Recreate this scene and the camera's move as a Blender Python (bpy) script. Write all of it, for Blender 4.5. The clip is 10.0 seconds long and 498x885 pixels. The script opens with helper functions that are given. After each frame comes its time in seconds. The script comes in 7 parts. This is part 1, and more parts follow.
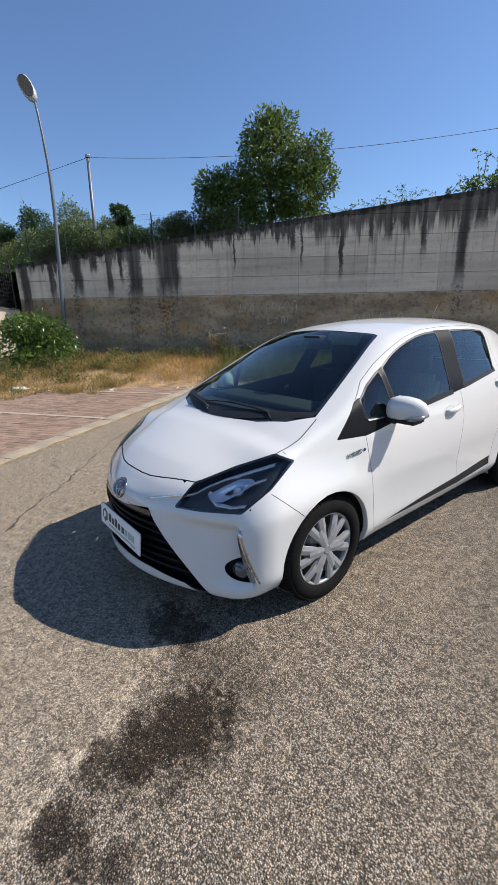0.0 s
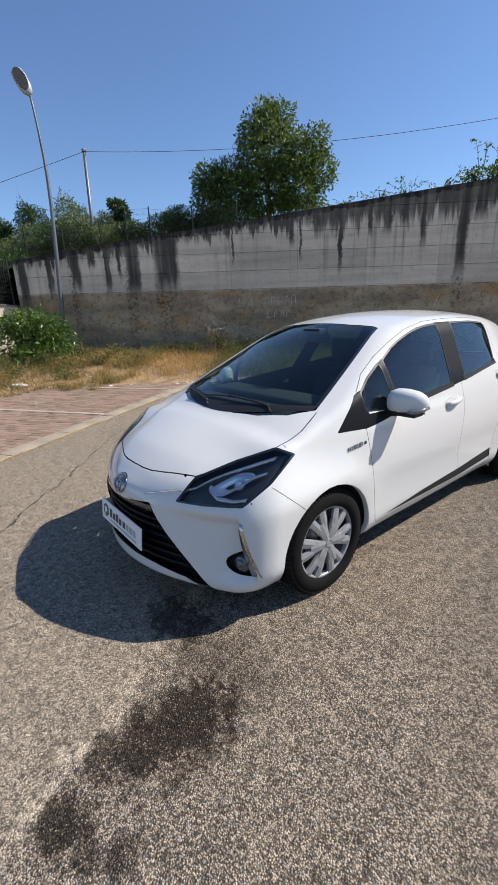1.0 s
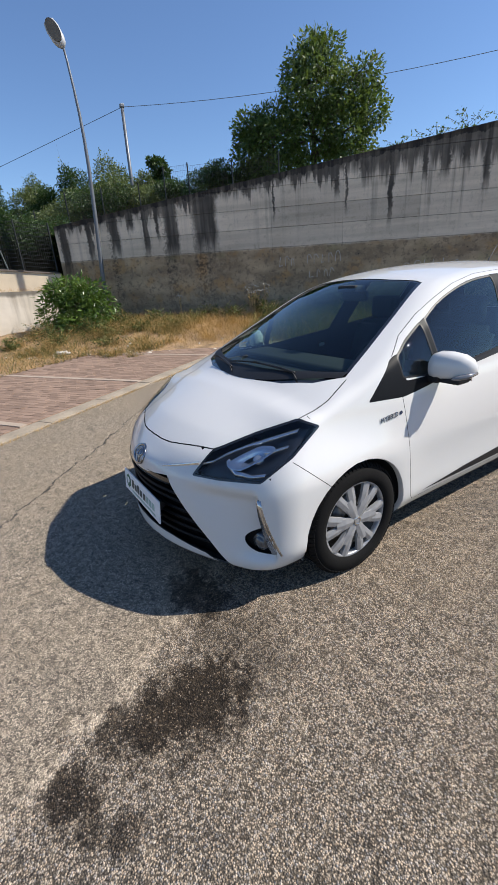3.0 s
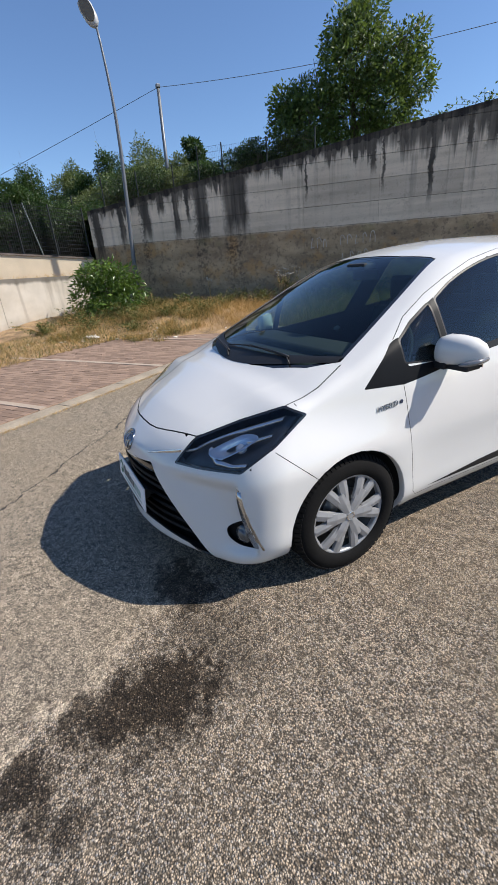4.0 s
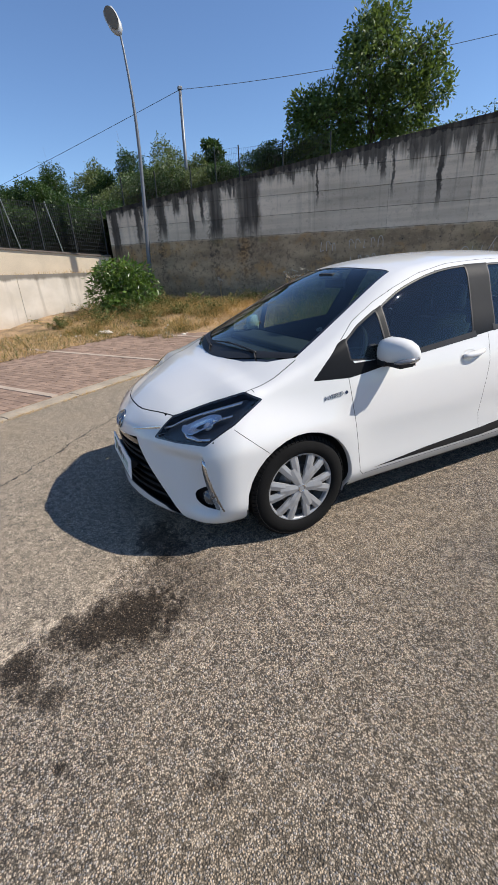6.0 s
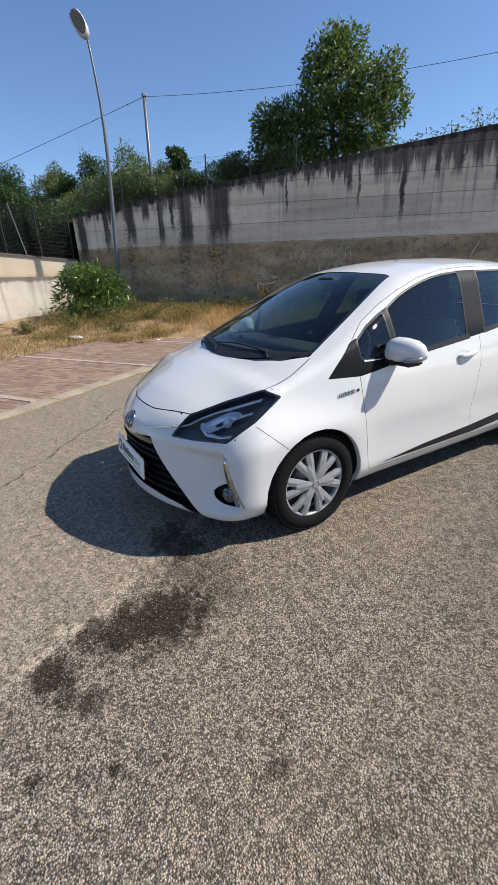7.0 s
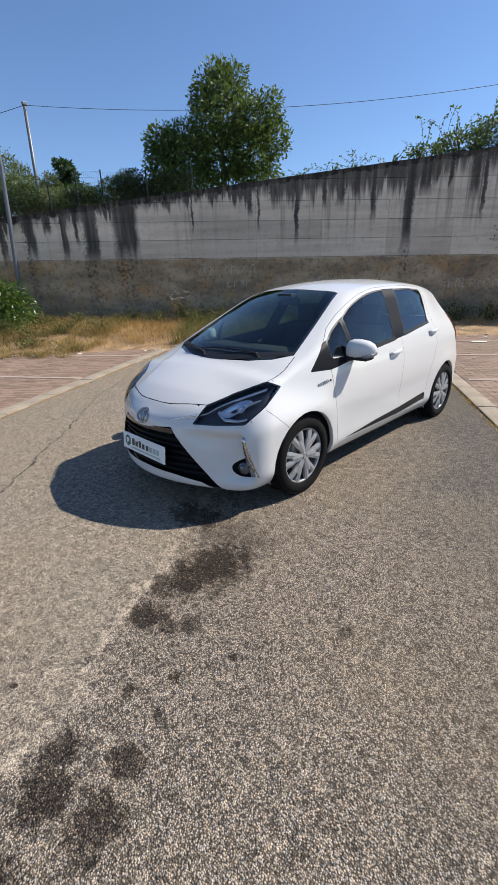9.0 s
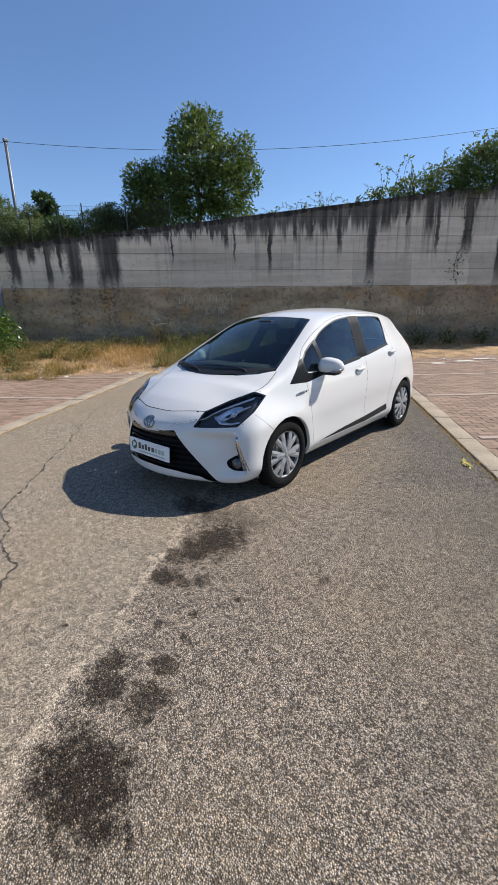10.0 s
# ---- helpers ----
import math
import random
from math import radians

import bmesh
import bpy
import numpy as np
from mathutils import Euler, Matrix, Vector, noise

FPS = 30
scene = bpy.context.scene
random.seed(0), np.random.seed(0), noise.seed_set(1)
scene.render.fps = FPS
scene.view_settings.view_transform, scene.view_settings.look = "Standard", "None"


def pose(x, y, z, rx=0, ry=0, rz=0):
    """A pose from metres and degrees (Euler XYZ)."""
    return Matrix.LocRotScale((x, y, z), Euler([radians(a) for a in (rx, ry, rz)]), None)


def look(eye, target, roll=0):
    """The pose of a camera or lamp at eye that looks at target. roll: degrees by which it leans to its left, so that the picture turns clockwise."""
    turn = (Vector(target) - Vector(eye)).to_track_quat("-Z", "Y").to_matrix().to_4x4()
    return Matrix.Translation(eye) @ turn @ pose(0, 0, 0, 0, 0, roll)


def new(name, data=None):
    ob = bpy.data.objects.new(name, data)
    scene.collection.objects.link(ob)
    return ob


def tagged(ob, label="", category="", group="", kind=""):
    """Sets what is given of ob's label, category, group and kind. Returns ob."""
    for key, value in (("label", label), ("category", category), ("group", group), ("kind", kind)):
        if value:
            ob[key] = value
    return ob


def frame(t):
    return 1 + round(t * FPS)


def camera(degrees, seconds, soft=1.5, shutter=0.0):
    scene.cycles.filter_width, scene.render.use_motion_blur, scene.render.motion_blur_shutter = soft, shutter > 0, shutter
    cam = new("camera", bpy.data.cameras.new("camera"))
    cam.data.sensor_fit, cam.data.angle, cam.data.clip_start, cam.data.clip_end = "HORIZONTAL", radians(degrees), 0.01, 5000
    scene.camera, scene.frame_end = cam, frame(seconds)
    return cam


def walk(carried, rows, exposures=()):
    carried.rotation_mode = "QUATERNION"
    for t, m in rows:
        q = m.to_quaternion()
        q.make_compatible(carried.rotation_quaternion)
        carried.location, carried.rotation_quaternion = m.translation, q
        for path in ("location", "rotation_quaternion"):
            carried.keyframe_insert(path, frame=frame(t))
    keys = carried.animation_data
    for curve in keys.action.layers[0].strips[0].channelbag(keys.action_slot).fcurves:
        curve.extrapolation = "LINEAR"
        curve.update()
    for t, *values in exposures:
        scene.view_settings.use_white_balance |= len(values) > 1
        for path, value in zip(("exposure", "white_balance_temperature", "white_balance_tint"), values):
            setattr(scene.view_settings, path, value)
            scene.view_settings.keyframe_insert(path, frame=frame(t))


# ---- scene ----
LENS = 61.67
PATH = [   # seconds, eye, target, roll
    (0, (2.168, -2.840, 1.540), (0.666, -1.648, 0.969), -1.70),
    (0.5, (2.165, -2.839, 1.534), (0.667, -1.647, 0.954), -1.97),
    (1, (2.164, -2.839, 1.532), (0.667, -1.653, 0.939), -2.21),
    (1.5, (2.170, -2.837, 1.533), (0.669, -1.667, 0.916), -2.56),
    (2, (2.171, -2.838, 1.523), (0.657, -1.704, 0.873), -2.83),
    (2.5, (2.134, -2.798, 1.514), (0.593, -1.729, 0.821), -3.36),
    (3.8, (2.106, -2.438, 1.470), (0.471, -1.592, 0.686), -5.00),
    (4, (2.144, -2.419, 1.459), (0.500, -1.594, 0.672), -4.88),
    (4.5, (2.275, -2.355, 1.475), (0.606, -1.593, 0.680), -4.90),
    (5, (2.412, -2.261, 1.497), (0.728, -1.534, 0.699), -4.53),
    (6.5, (2.632, -2.512, 1.495), (0.986, -1.678, 0.723), -2.73),
    (7, (2.508, -2.662, 1.472), (0.909, -1.733, 0.711), -2.42),
    (7.5, (2.391, -2.841, 1.486), (0.856, -1.804, 0.732), -2.22),
    (8, (2.350, -3.126, 1.491), (0.927, -1.950, 0.721), -2.35),
    (8.5, (2.407, -3.328, 1.509), (1.050, -2.073, 0.744), -1.89),
    (9, (2.566, -3.527, 1.516), (1.235, -2.219, 0.796), -1.78),
    (9.5, (2.720, -3.728, 1.536), (1.422, -2.359, 0.873), -1.82),
    (10, (2.885, -4.026, 1.535), (1.614, -2.610, 0.920), -1.59),
]
cam = camera(LENS, 10.0)
import collections
SUN_AZ, SUN_EL = radians(58.8), radians(44.4)   # azimuth from +x; the car faces -y, its left side is +x
walk(cam, [(t, look(e, g, r)) for t, e, g, r in PATH], exposures=[(0, 0.74, 6400, 10), (10, 0.74, 6400, 10)])

# ---- world and sun ----
world = bpy.data.worlds.new("sky")
scene.world = world
world.use_nodes = True
wn, wl = world.node_tree.nodes, world.node_tree.links
sky = wn.new("ShaderNodeTexSky")
sky.sky_type, sky.sun_disc = "NISHITA", False
sky.sun_elevation, sky.sun_rotation = SUN_EL, radians(90) - SUN_AZ
sky.altitude, sky.air_density, sky.dust_density, sky.ozone_density = 100, 1.0, 0.1, 6.0
wn["Background"].inputs["Strength"].default_value = 0.091
hue = wn.new("ShaderNodeHueSaturation")   # deep clear summer blue
hue.inputs["Hue"].default_value, hue.inputs["Saturation"].default_value = 0.502, 1.0
wl.new(sky.outputs["Color"], hue.inputs["Color"])
wl.new(hue.outputs["Color"], wn["Background"].inputs["Color"])
sun = new("sun", bpy.data.lights.new("sun", "SUN"))
sun.data.energy, sun.data.angle, sun.data.color = 4.1, radians(0.55), (1.0, 0.93, 0.83)
SUN_DIR = Vector((math.cos(SUN_EL) * math.cos(SUN_AZ), math.cos(SUN_EL) * math.sin(SUN_AZ), math.sin(SUN_EL)))
sun.matrix_world = look(SUN_DIR * 30, (0, 0, 0))


# ---- materials ----
class Nodes:
    """Small helper round one material's node tree."""

    def __init__(self, name):
        self.m = bpy.data.materials.new(name)
        self.m.use_nodes = True
        self.n, self.l = self.m.node_tree.nodes, self.m.node_tree.links
        self.bsdf = self.n["Principled BSDF"]
        self.coord = self.n.new("ShaderNodeTexCoord").outputs["Object"]

    def put(self, sock, value):
        if isinstance(value, bpy.types.NodeSocket):
            self.l.new(value, sock)
        elif isinstance(value, (tuple, list)) and len(value) == 3 and sock.type == "RGBA":
            sock.default_value = (*value, 1)
        else:
            sock.default_value = value

    def math(self, op, a, b=0.0, c=0.0, clamp=False):
        nd = self.n.new("ShaderNodeMath")
        nd.operation, nd.use_clamp = op, clamp
        for s, v in zip(nd.inputs, (a, b, c)):
            self.put(s, v)
        return nd.outputs[0]

    def step(self, v, lo, hi):
        nd = self.n.new("ShaderNodeMapRange")
        nd.interpolation_type = "SMOOTHSTEP"
        for s, x in zip(nd.inputs, (v, lo, hi, 0.0, 1.0)):
            self.put(s, x)
        return nd.outputs[0]

    def mix(self, f, a, b, kind="MIX"):
        nd = self.n.new("ShaderNodeMix")
        nd.data_type, nd.blend_type = "RGBA", kind
        self.put(nd.inputs[0], f), self.put(nd.inputs[6], a), self.put(nd.inputs[7], b)
        return nd.outputs[2]

    def scaled(self, s, at=(0, 0, 0)):
        nd = self.n.new("ShaderNodeMapping")
        self.l.new(self.coord, nd.inputs[0])
        nd.inputs["Scale"].default_value, nd.inputs["Location"].default_value = s, at
        return nd.outputs[0]

    def noise(self, scale, detail=3, vec=None, rough=0.55):
        nd = self.n.new("ShaderNodeTexNoise")
        self.l.new(vec or self.coord, nd.inputs["Vector"])
        nd.inputs["Scale"].default_value, nd.inputs["Detail"].default_value, nd.inputs["Roughness"].default_value = scale, detail, rough
        return nd.outputs[0]

    def voronoi(self, scale, vec=None, feature="F1"):
        nd = self.n.new("ShaderNodeTexVoronoi")
        nd.feature = feature
        self.l.new(vec or self.coord, nd.inputs["Vector"])
        nd.inputs["Scale"].default_value = scale
        return nd

    def axes(self, vec=None):
        nd = self.n.new("ShaderNodeSeparateXYZ")
        self.l.new(vec or self.coord, nd.inputs[0])
        return nd.outputs

    def bump(self, height, strength, distance=0.01):
        nd = self.n.new("ShaderNodeBump")
        self.put(nd.inputs["Height"], height)
        nd.inputs["Strength"].default_value, nd.inputs["Distance"].default_value = strength, distance
        self.l.new(nd.outputs[0], self.bsdf.inputs["Normal"])

    def done(self, color=None, rough=None, metal=None, spec=None, coat=None):
        for key, v in (("Base Color", color), ("Roughness", rough), ("Metallic", metal), ("Specular IOR Level", spec), ("Coat Weight", coat)):
            if v is not None:
                self.put(self.bsdf.inputs[key], v)
        return self.m


def surface(name, color, rough=0.6, metal=0.0, var=0.15, coarse=4.0, fine=60.0, bump=0.15, depth=0.004, per="", spec=0.5, coat=0.0, tint=None):
    """A surface with coarse and fine variation; per: 'object' or 'island' adds a random shade per piece."""
    k = Nodes(name)
    f = k.math("MULTIPLY_ADD", k.noise(fine, 2), 0.5, k.math("MULTIPLY", k.noise(coarse, 3), 0.5))
    if per:
        rnd = k.n.new("ShaderNodeObjectInfo").outputs["Random"] if per == "object" else k.n.new("ShaderNodeNewGeometry").outputs["Random Per Island"]
        f = k.math("ADD", k.math("MULTIPLY", f, 0.5), k.math("MULTIPLY", rnd, 0.5))
    lo, hi = tuple(c * (1 - var) for c in color), tuple(min(1, c * (1 + var)) for c in (tint or color))
    col = k.mix(k.step(f, 0.25, 0.75), lo, hi)
    if bump:
        k.bump(k.noise(fine, 3), bump, depth)
    return k.done(col, k.math("MULTIPLY_ADD", k.noise(coarse * 3, 2), 0.12, rough - 0.06), metal, spec, coat)


def glass(name, tint, gloss=1.0, ior=1.5):
    """A single tinted pane: what is behind shows through, gloss grows towards grazing views."""
    k = Nodes(name)
    tr, gl, mx, lw = (k.n.new(s) for s in ("ShaderNodeBsdfTransparent", "ShaderNodeBsdfGlossy", "ShaderNodeMixShader", "ShaderNodeLayerWeight"))
    tr.inputs[0].default_value, gl.inputs["Roughness"].default_value, lw.inputs["Blend"].default_value = (*tint, 1), 0.01, 0.5
    base = ((ior - 1) / (ior + 1)) ** 2
    k.put(mx.inputs[0], k.math("MULTIPLY", k.math("MULTIPLY_ADD", k.math("POWER", lw.outputs["Facing"], 5.0), 1 - base, base), gloss, clamp=True))
    k.l.new(tr.outputs[0], mx.inputs[1]), k.l.new(gl.outputs[0], mx.inputs[2])
    k.l.new(mx.outputs[0], k.n["Material Output"].inputs["Surface"])
    return k.m


def leaf_material(name, dark, light, rough=0.45):
    k = Nodes(name)
    rnd = k.n.new("ShaderNodeNewGeometry").outputs["Random Per Island"]
    col = k.mix(k.math("MULTIPLY_ADD", k.noise(1.3, 2), 0.6, k.math("MULTIPLY_ADD", rnd, 0.8, -0.25), clamp=True), dark, light)
    k.done(col, rough, 0, 0.4)
    tl, mx = k.n.new("ShaderNodeBsdfTranslucent"), k.n.new("ShaderNodeMixShader")
    k.put(tl.inputs[0], k.mix(0.5, col, (light[0] * 1.6, light[1] * 1.7, light[2]))), k.put(mx.inputs[0], 0.28)
    k.l.new(k.bsdf.outputs[0], mx.inputs[1]), k.l.new(tl.outputs[0], mx.inputs[2])
    k.l.new(mx.outputs[0], k.n["Material Output"].inputs["Surface"])
    return k.m


# ---- mesh helpers ----
def mesh_of(name, verts, faces, mat, smooth=False):
    me = bpy.data.meshes.new(name)
    verts = verts.tolist() if isinstance(verts, np.ndarray) else [tuple(map(float, v)) for v in verts]
    faces = faces.tolist() if isinstance(faces, np.ndarray) else [tuple(map(int, f)) for f in faces]
    me.from_pydata(verts, [], faces)
    if mat:
        me.materials.append(mat)
    me.validate()
    if smooth:
        me.shade_smooth()
    return me


def thing(name, label, category, at=(0, 0, 0), turn=0.0, group="", kind=""):
    ob = new(name)
    ob.matrix_world = Matrix.Translation(at) @ Matrix.Rotation(turn, 4, "Z")
    ob.empty_display_size = 0.1
    return tagged(ob, label, category, group, kind)


def part(name, me, parent, label="", m=None):
    ob = new(name, me)
    ob.parent = parent
    if m is not None:
        ob.matrix_local = m
    if label:
        ob["label"] = label
    return ob


def bm_mesh(name, bm, mat, smooth=False):
    me = bpy.data.meshes.new(name)
    bmesh.ops.recalc_face_normals(bm, faces=bm.faces)
    bm.to_mesh(me)
    bm.free()
    me.materials.append(mat)
    if smooth:
        me.shade_smooth()
    return me


def box_bm(size, at=(0, 0, 0), bevel=0.0, seg=2, bm=None):
    bm = bm or bmesh.new()
    r = bmesh.ops.create_cube(bm, size=1, matrix=Matrix.Translation(at) @ Matrix.Diagonal((*size, 1)))
    if bevel:
        es = list({e for v in r["verts"] for e in v.link_edges})
        bmesh.ops.bevel(bm, geom=es, offset=bevel, segments=seg, affect="EDGES", profile=0.6)
    return bm


def tube(points, radius, sides=8, radii=None, closed=False):
    """Verts and faces of a tube along points."""
    pts = [Vector([float(c) for c in p]) for p in points]
    vs, fs, n = [], [], len(pts)
    for i, p in enumerate(pts):
        a, b = pts[(i - 1) % n if closed else max(i - 1, 0)], pts[(i + 1) % n if closed else min(i + 1, n - 1)]
        t = (b - a).normalized()
        u = t.cross(Vector((0.13, 0.2, 0.97)) if abs(t.z) < 0.9 else Vector((1, 0, 0))).normalized()
        w = t.cross(u)
        r = float(radii[i] if radii else radius)
        vs += [p + r * (math.cos(6.2832 * k / sides) * u + math.sin(6.2832 * k / sides) * w) for k in range(sides)]
    for i in range(n if closed else n - 1):
        j = (i + 1) % n
        fs += [(i * sides + k, i * sides + (k + 1) % sides, j * sides + (k + 1) % sides, j * sides + k) for k in range(sides)]
    if not closed:
        fs += [tuple(range(sides - 1, -1, -1)), tuple((n - 1) * sides + k for k in range(sides))]
    return vs, fs


def merged(chunks):
    vs, fs = [], []
    for v, f in chunks:
        o = len(vs)
        vs += list(v)
        fs += [tuple(i + o for i in q) for q in f]
    return vs, fs


def lathe(profile, n=48, axis="x"):
    """Turns (radius, offset) pairs round the x axis."""
    vs, fs, m = [], [], len(profile)
    for i in range(n):
        a = 2 * math.pi * i / n
        vs += [(o, r * math.cos(a), r * math.sin(a)) for r, o in profile]
    for i in range(n):
        j = (i + 1) % n
        fs += [(i * m + k, j * m + k, j * m + k + 1, i * m + k + 1) for k in range(m - 1)]
    return vs, fs


def prism(outline, depth, m=None):
    """A flat outline in x and y with thickness in z."""
    n = len(outline)
    vs = [Vector((*p, 0)) for p in outline] + [Vector((*p, depth)) for p in outline]
    if m is not None:
        vs = [m @ v for v in vs]
    fs = [tuple(range(n - 1, -1, -1)), tuple(range(n, 2 * n))] + [(i, (i + 1) % n, n + (i + 1) % n, n + i) for i in range(n)]
    return vs, fs


def curve(xs, ys):
    """A smooth function through points (cubic Hermite)."""
    xs, ys = np.array(xs, float), np.array(ys, float)
    d = np.diff(ys) / np.diff(xs)
    g = np.r_[d[0], (d[:-1] + d[1:]) / 2, d[-1]]
    g[1:-1][d[:-1] * d[1:] <= 0] = 0
    g[1:-1] = np.clip(g[1:-1], -3 * np.minimum(abs(d[:-1]), abs(d[1:])), 3 * np.minimum(abs(d[:-1]), abs(d[1:])))

    def at(x):
        x = np.clip(np.asarray(x, float), xs[0], xs[-1])
        i = np.clip(np.searchsorted(xs, x) - 1, 0, len(xs) - 2)
        h = xs[i + 1] - xs[i]
        t = (x - xs[i]) / h
        return (2 * t**3 - 3 * t**2 + 1) * ys[i] + (t**3 - 2 * t**2 + t) * h * g[i] + (3 * t**2 - 2 * t**3) * ys[i + 1] + (t**3 - t**2) * h * g[i + 1]

    return at


def smooth01(x, lo, hi):
    t = np.clip((np.asarray(x, float) - lo) / (hi - lo), 0, 1)
    return t * t * (3 - 2 * t)


# ---- plan of the place ----
ACROSS, ALONG = Vector((0.840, 0.542, 0)), Vector((-0.542, 0.840, 0))   # across and along the lane
W0, WU, WN = Vector((-14.03, 0.48, 0)), Vector((0.7071, 0.7071, 0)), Vector((0.7071, -0.7071, 0))   # the tall wall: start, run, face
rng = np.random.default_rng(7)


def lane(a, b, z=0.0):
    return ACROSS * a + ALONG * b + Vector((0, 0, z))


def by_wall(u, off, z=0.0):
    return W0 + WU * u + WN * off + Vector((0, 0, z))


def wall_top(u):
    return 3.43 + 0.0965 * min(u, 24)


# ground materials
def asphalt_material():
    k = Nodes("asphalt")
    x, y, z = k.axes()
    fine = k.voronoi(240)
    big = k.voronoi(165)
    grain = k.noise(320, 2)
    patch, patch2 = k.noise(0.55, 4), k.noise(3.2, 4)
    # edge between the worn smooth course and the coarse one
    edge = k.math("ADD", k.math("ADD", k.math("MULTIPLY", x, 0.858), k.math("MULTIPLY", y, 0.514)), k.math("ADD", k.math("MULTIPLY", k.math("SUBTRACT", k.noise(3.0, 5), 0.5), 0.36), k.math("MULTIPLY", k.math("SUBTRACT", k.noise(22, 5, rough=0.75), 0.5), 0.20)))
    coarse = k.step(edge, -0.685, -0.645)
    # small shadows under the course's step, painted as a broken dark line
    edge_shade = k.math("MULTIPLY", k.math("MULTIPLY", k.step(edge, -0.72, -0.69), k.math("SUBTRACT", 1.0, k.step(edge, -0.69, -0.672))), k.step(k.noise(6, 4, rough=0.7), 0.46, 0.6))
    rim = k.math("MULTIPLY", k.math("MULTIPLY", k.step(edge, -0.685, -0.665), k.math("SUBTRACT", 1.0, k.step(edge, -0.66, -0.54))), k.step(k.noise(9, 5, rough=0.7), 0.36, 0.56))
    gap = k.step(big.outputs["Distance"], 0.40, 0.70)
    pebble = k.mix(k.step(big.outputs["Color"], 0.2, 0.9), (0.085, 0.076, 0.068), (0.54, 0.465, 0.375))
    sep = k.n.new("ShaderNodeSeparateColor")
    k.l.new(big.outputs["Color"], sep.inputs[0])
    pebble = k.mix(k.math("MULTIPLY", k.step(sep.outputs[1], 0.55, 0.9), 0.55), pebble, (0.30, 0.215, 0.145))   # some brown stones
    pebble = k.mix(k.math("MULTIPLY", k.step(sep.outputs[2], 0.75, 0.95), 0.5), pebble, (0.30, 0.31, 0.33))      # some grey ones
    pebble = k.mix(k.math("MULTIPLY", gap, 0.82), pebble, (0.022, 0.020, 0.018))
    gap2 = k.step(fine.outputs["Distance"], 0.40, 0.72)
    dust = k.mix(k.step(fine.outputs["Color"], 0.2, 0.95), (0.095, 0.086, 0.074), (0.53, 0.46, 0.37))
    dust = k.mix(k.math("MULTIPLY", gap2, 0.75), dust, (0.035, 0.032, 0.028))
    col = k.mix(coarse, dust, pebble)
    col = k.mix(k.math("MULTIPLY", rim, k.math("MULTIPLY_ADD", k.step(big.outputs["Color"], 0.2, 0.6), 0.42, 0.18)), col, (0.58, 0.50, 0.40))
    # painted shadow along the step
    col = k.mix(k.math("MULTIPLY", edge_shade, 0.75), col, (0.035, 0.031, 0.026))
    spots, clumps_ = k.noise(38, 3, rough=0.7), k.noise(17, 4, rough=0.75)
    col = k.mix(k.math("MULTIPLY", k.step(spots, 0.52, 0.61), k.math("MULTIPLY_ADD", coarse, 0.18, 0.48)), col, (0.030, 0.027, 0.024))
    col = k.mix(k.math("MULTIPLY", k.step(clumps_, 0.51, 0.62), k.math("MULTIPLY_ADD", coarse, 0.12, 0.32)), col, (0.045, 0.040, 0.034))
    col = k.mix(k.math("MULTIPLY", k.step(clumps_, 0.50, 0.34), 0.22), col, (0.36, 0.30, 0.23))
    col = k.mix(k.math("MULTIPLY", k.step(k.noise(80, 2), 0.58, 0.66), k.math("MULTIPLY_ADD", coarse, 0.1, 0.35)), col, (0.58, 0.51, 0.42))
    col = k.mix(k.step(patch, 0.35, 0.75), col, k.mix(0.3, col, (0.21, 0.165, 0.105)))
    col = k.mix(k.math("MULTIPLY", k.step(patch2, 0.5, 0.8), 0.2), col, (0.05, 0.047, 0.043))
    mottle = k.step(k.noise(16, 6, rough=0.85), 0.38, 0.64)
    col = k.mix(mottle, k.mix(1.0, col, (0.82, 0.815, 0.81), "MULTIPLY"), k.mix(1.0, col, (1.20, 1.20, 1.19), "MULTIPLY"))
    # oil spots: middle, half sizes
    wob = k.math("MULTIPLY", k.math("SUBTRACT", k.noise(13, 6, rough=0.75), 0.5), 2.9)
    oil = None
    for cx, cy, sx, sy, amount in ((1.0, -2.30, .20, .33, 1.00), (.95, -2.50, .14, .18, 0.90), (1.06, -2.77, .12, .10, 0.95), (1.25, -2.66, .07, .06, 0.80), (1.18, -2.74, .06, .05, 0.70),
                                   (1.38, -3.33, .08, .08, 0.90), (1.58, -3.19, .08, .07, 0.90), (1.48, -3.42, .12, .10, 0.9), (1.66, -3.34, .12, .09, 0.85), (1.43, -2.88, .035, .03, 0.90),
                                   (1.53, -2.65, .03, .03, 0.90), (1.81, -2.21, .03, .05, 0.70), (1.76, -3.68, .25, .18, 1.00), (1.34, -3.05, .03, .03, 0.80), (0.98, -3.36, .02, .02, 1.00), (1.52, -3.02, .03, .025, 0.70), (.85, -2.02, .3, .2, .45), (.48, -2.02, .26, .15, .85)):
        dx, dy = k.math("DIVIDE", k.math("SUBTRACT", x, cx), sx), k.math("DIVIDE", k.math("SUBTRACT", y, cy), sy)
        r = k.math("ADD", k.math("SQRT", k.math("ADD", k.math("MULTIPLY", dx, dx), k.math("MULTIPLY", dy, dy))), wob)
        v = k.math("MULTIPLY", k.math("SUBTRACT", 1.0, k.step(r, 0.55, 1.15)), amount)
        oil = v if oil is None else k.math("MAXIMUM", oil, v)
    dry = k.math("MULTIPLY", k.step(big.outputs["Color"], 0.72, 0.86), k.math("SUBTRACT", 1.0, gap))   # pale stones stay above the oil
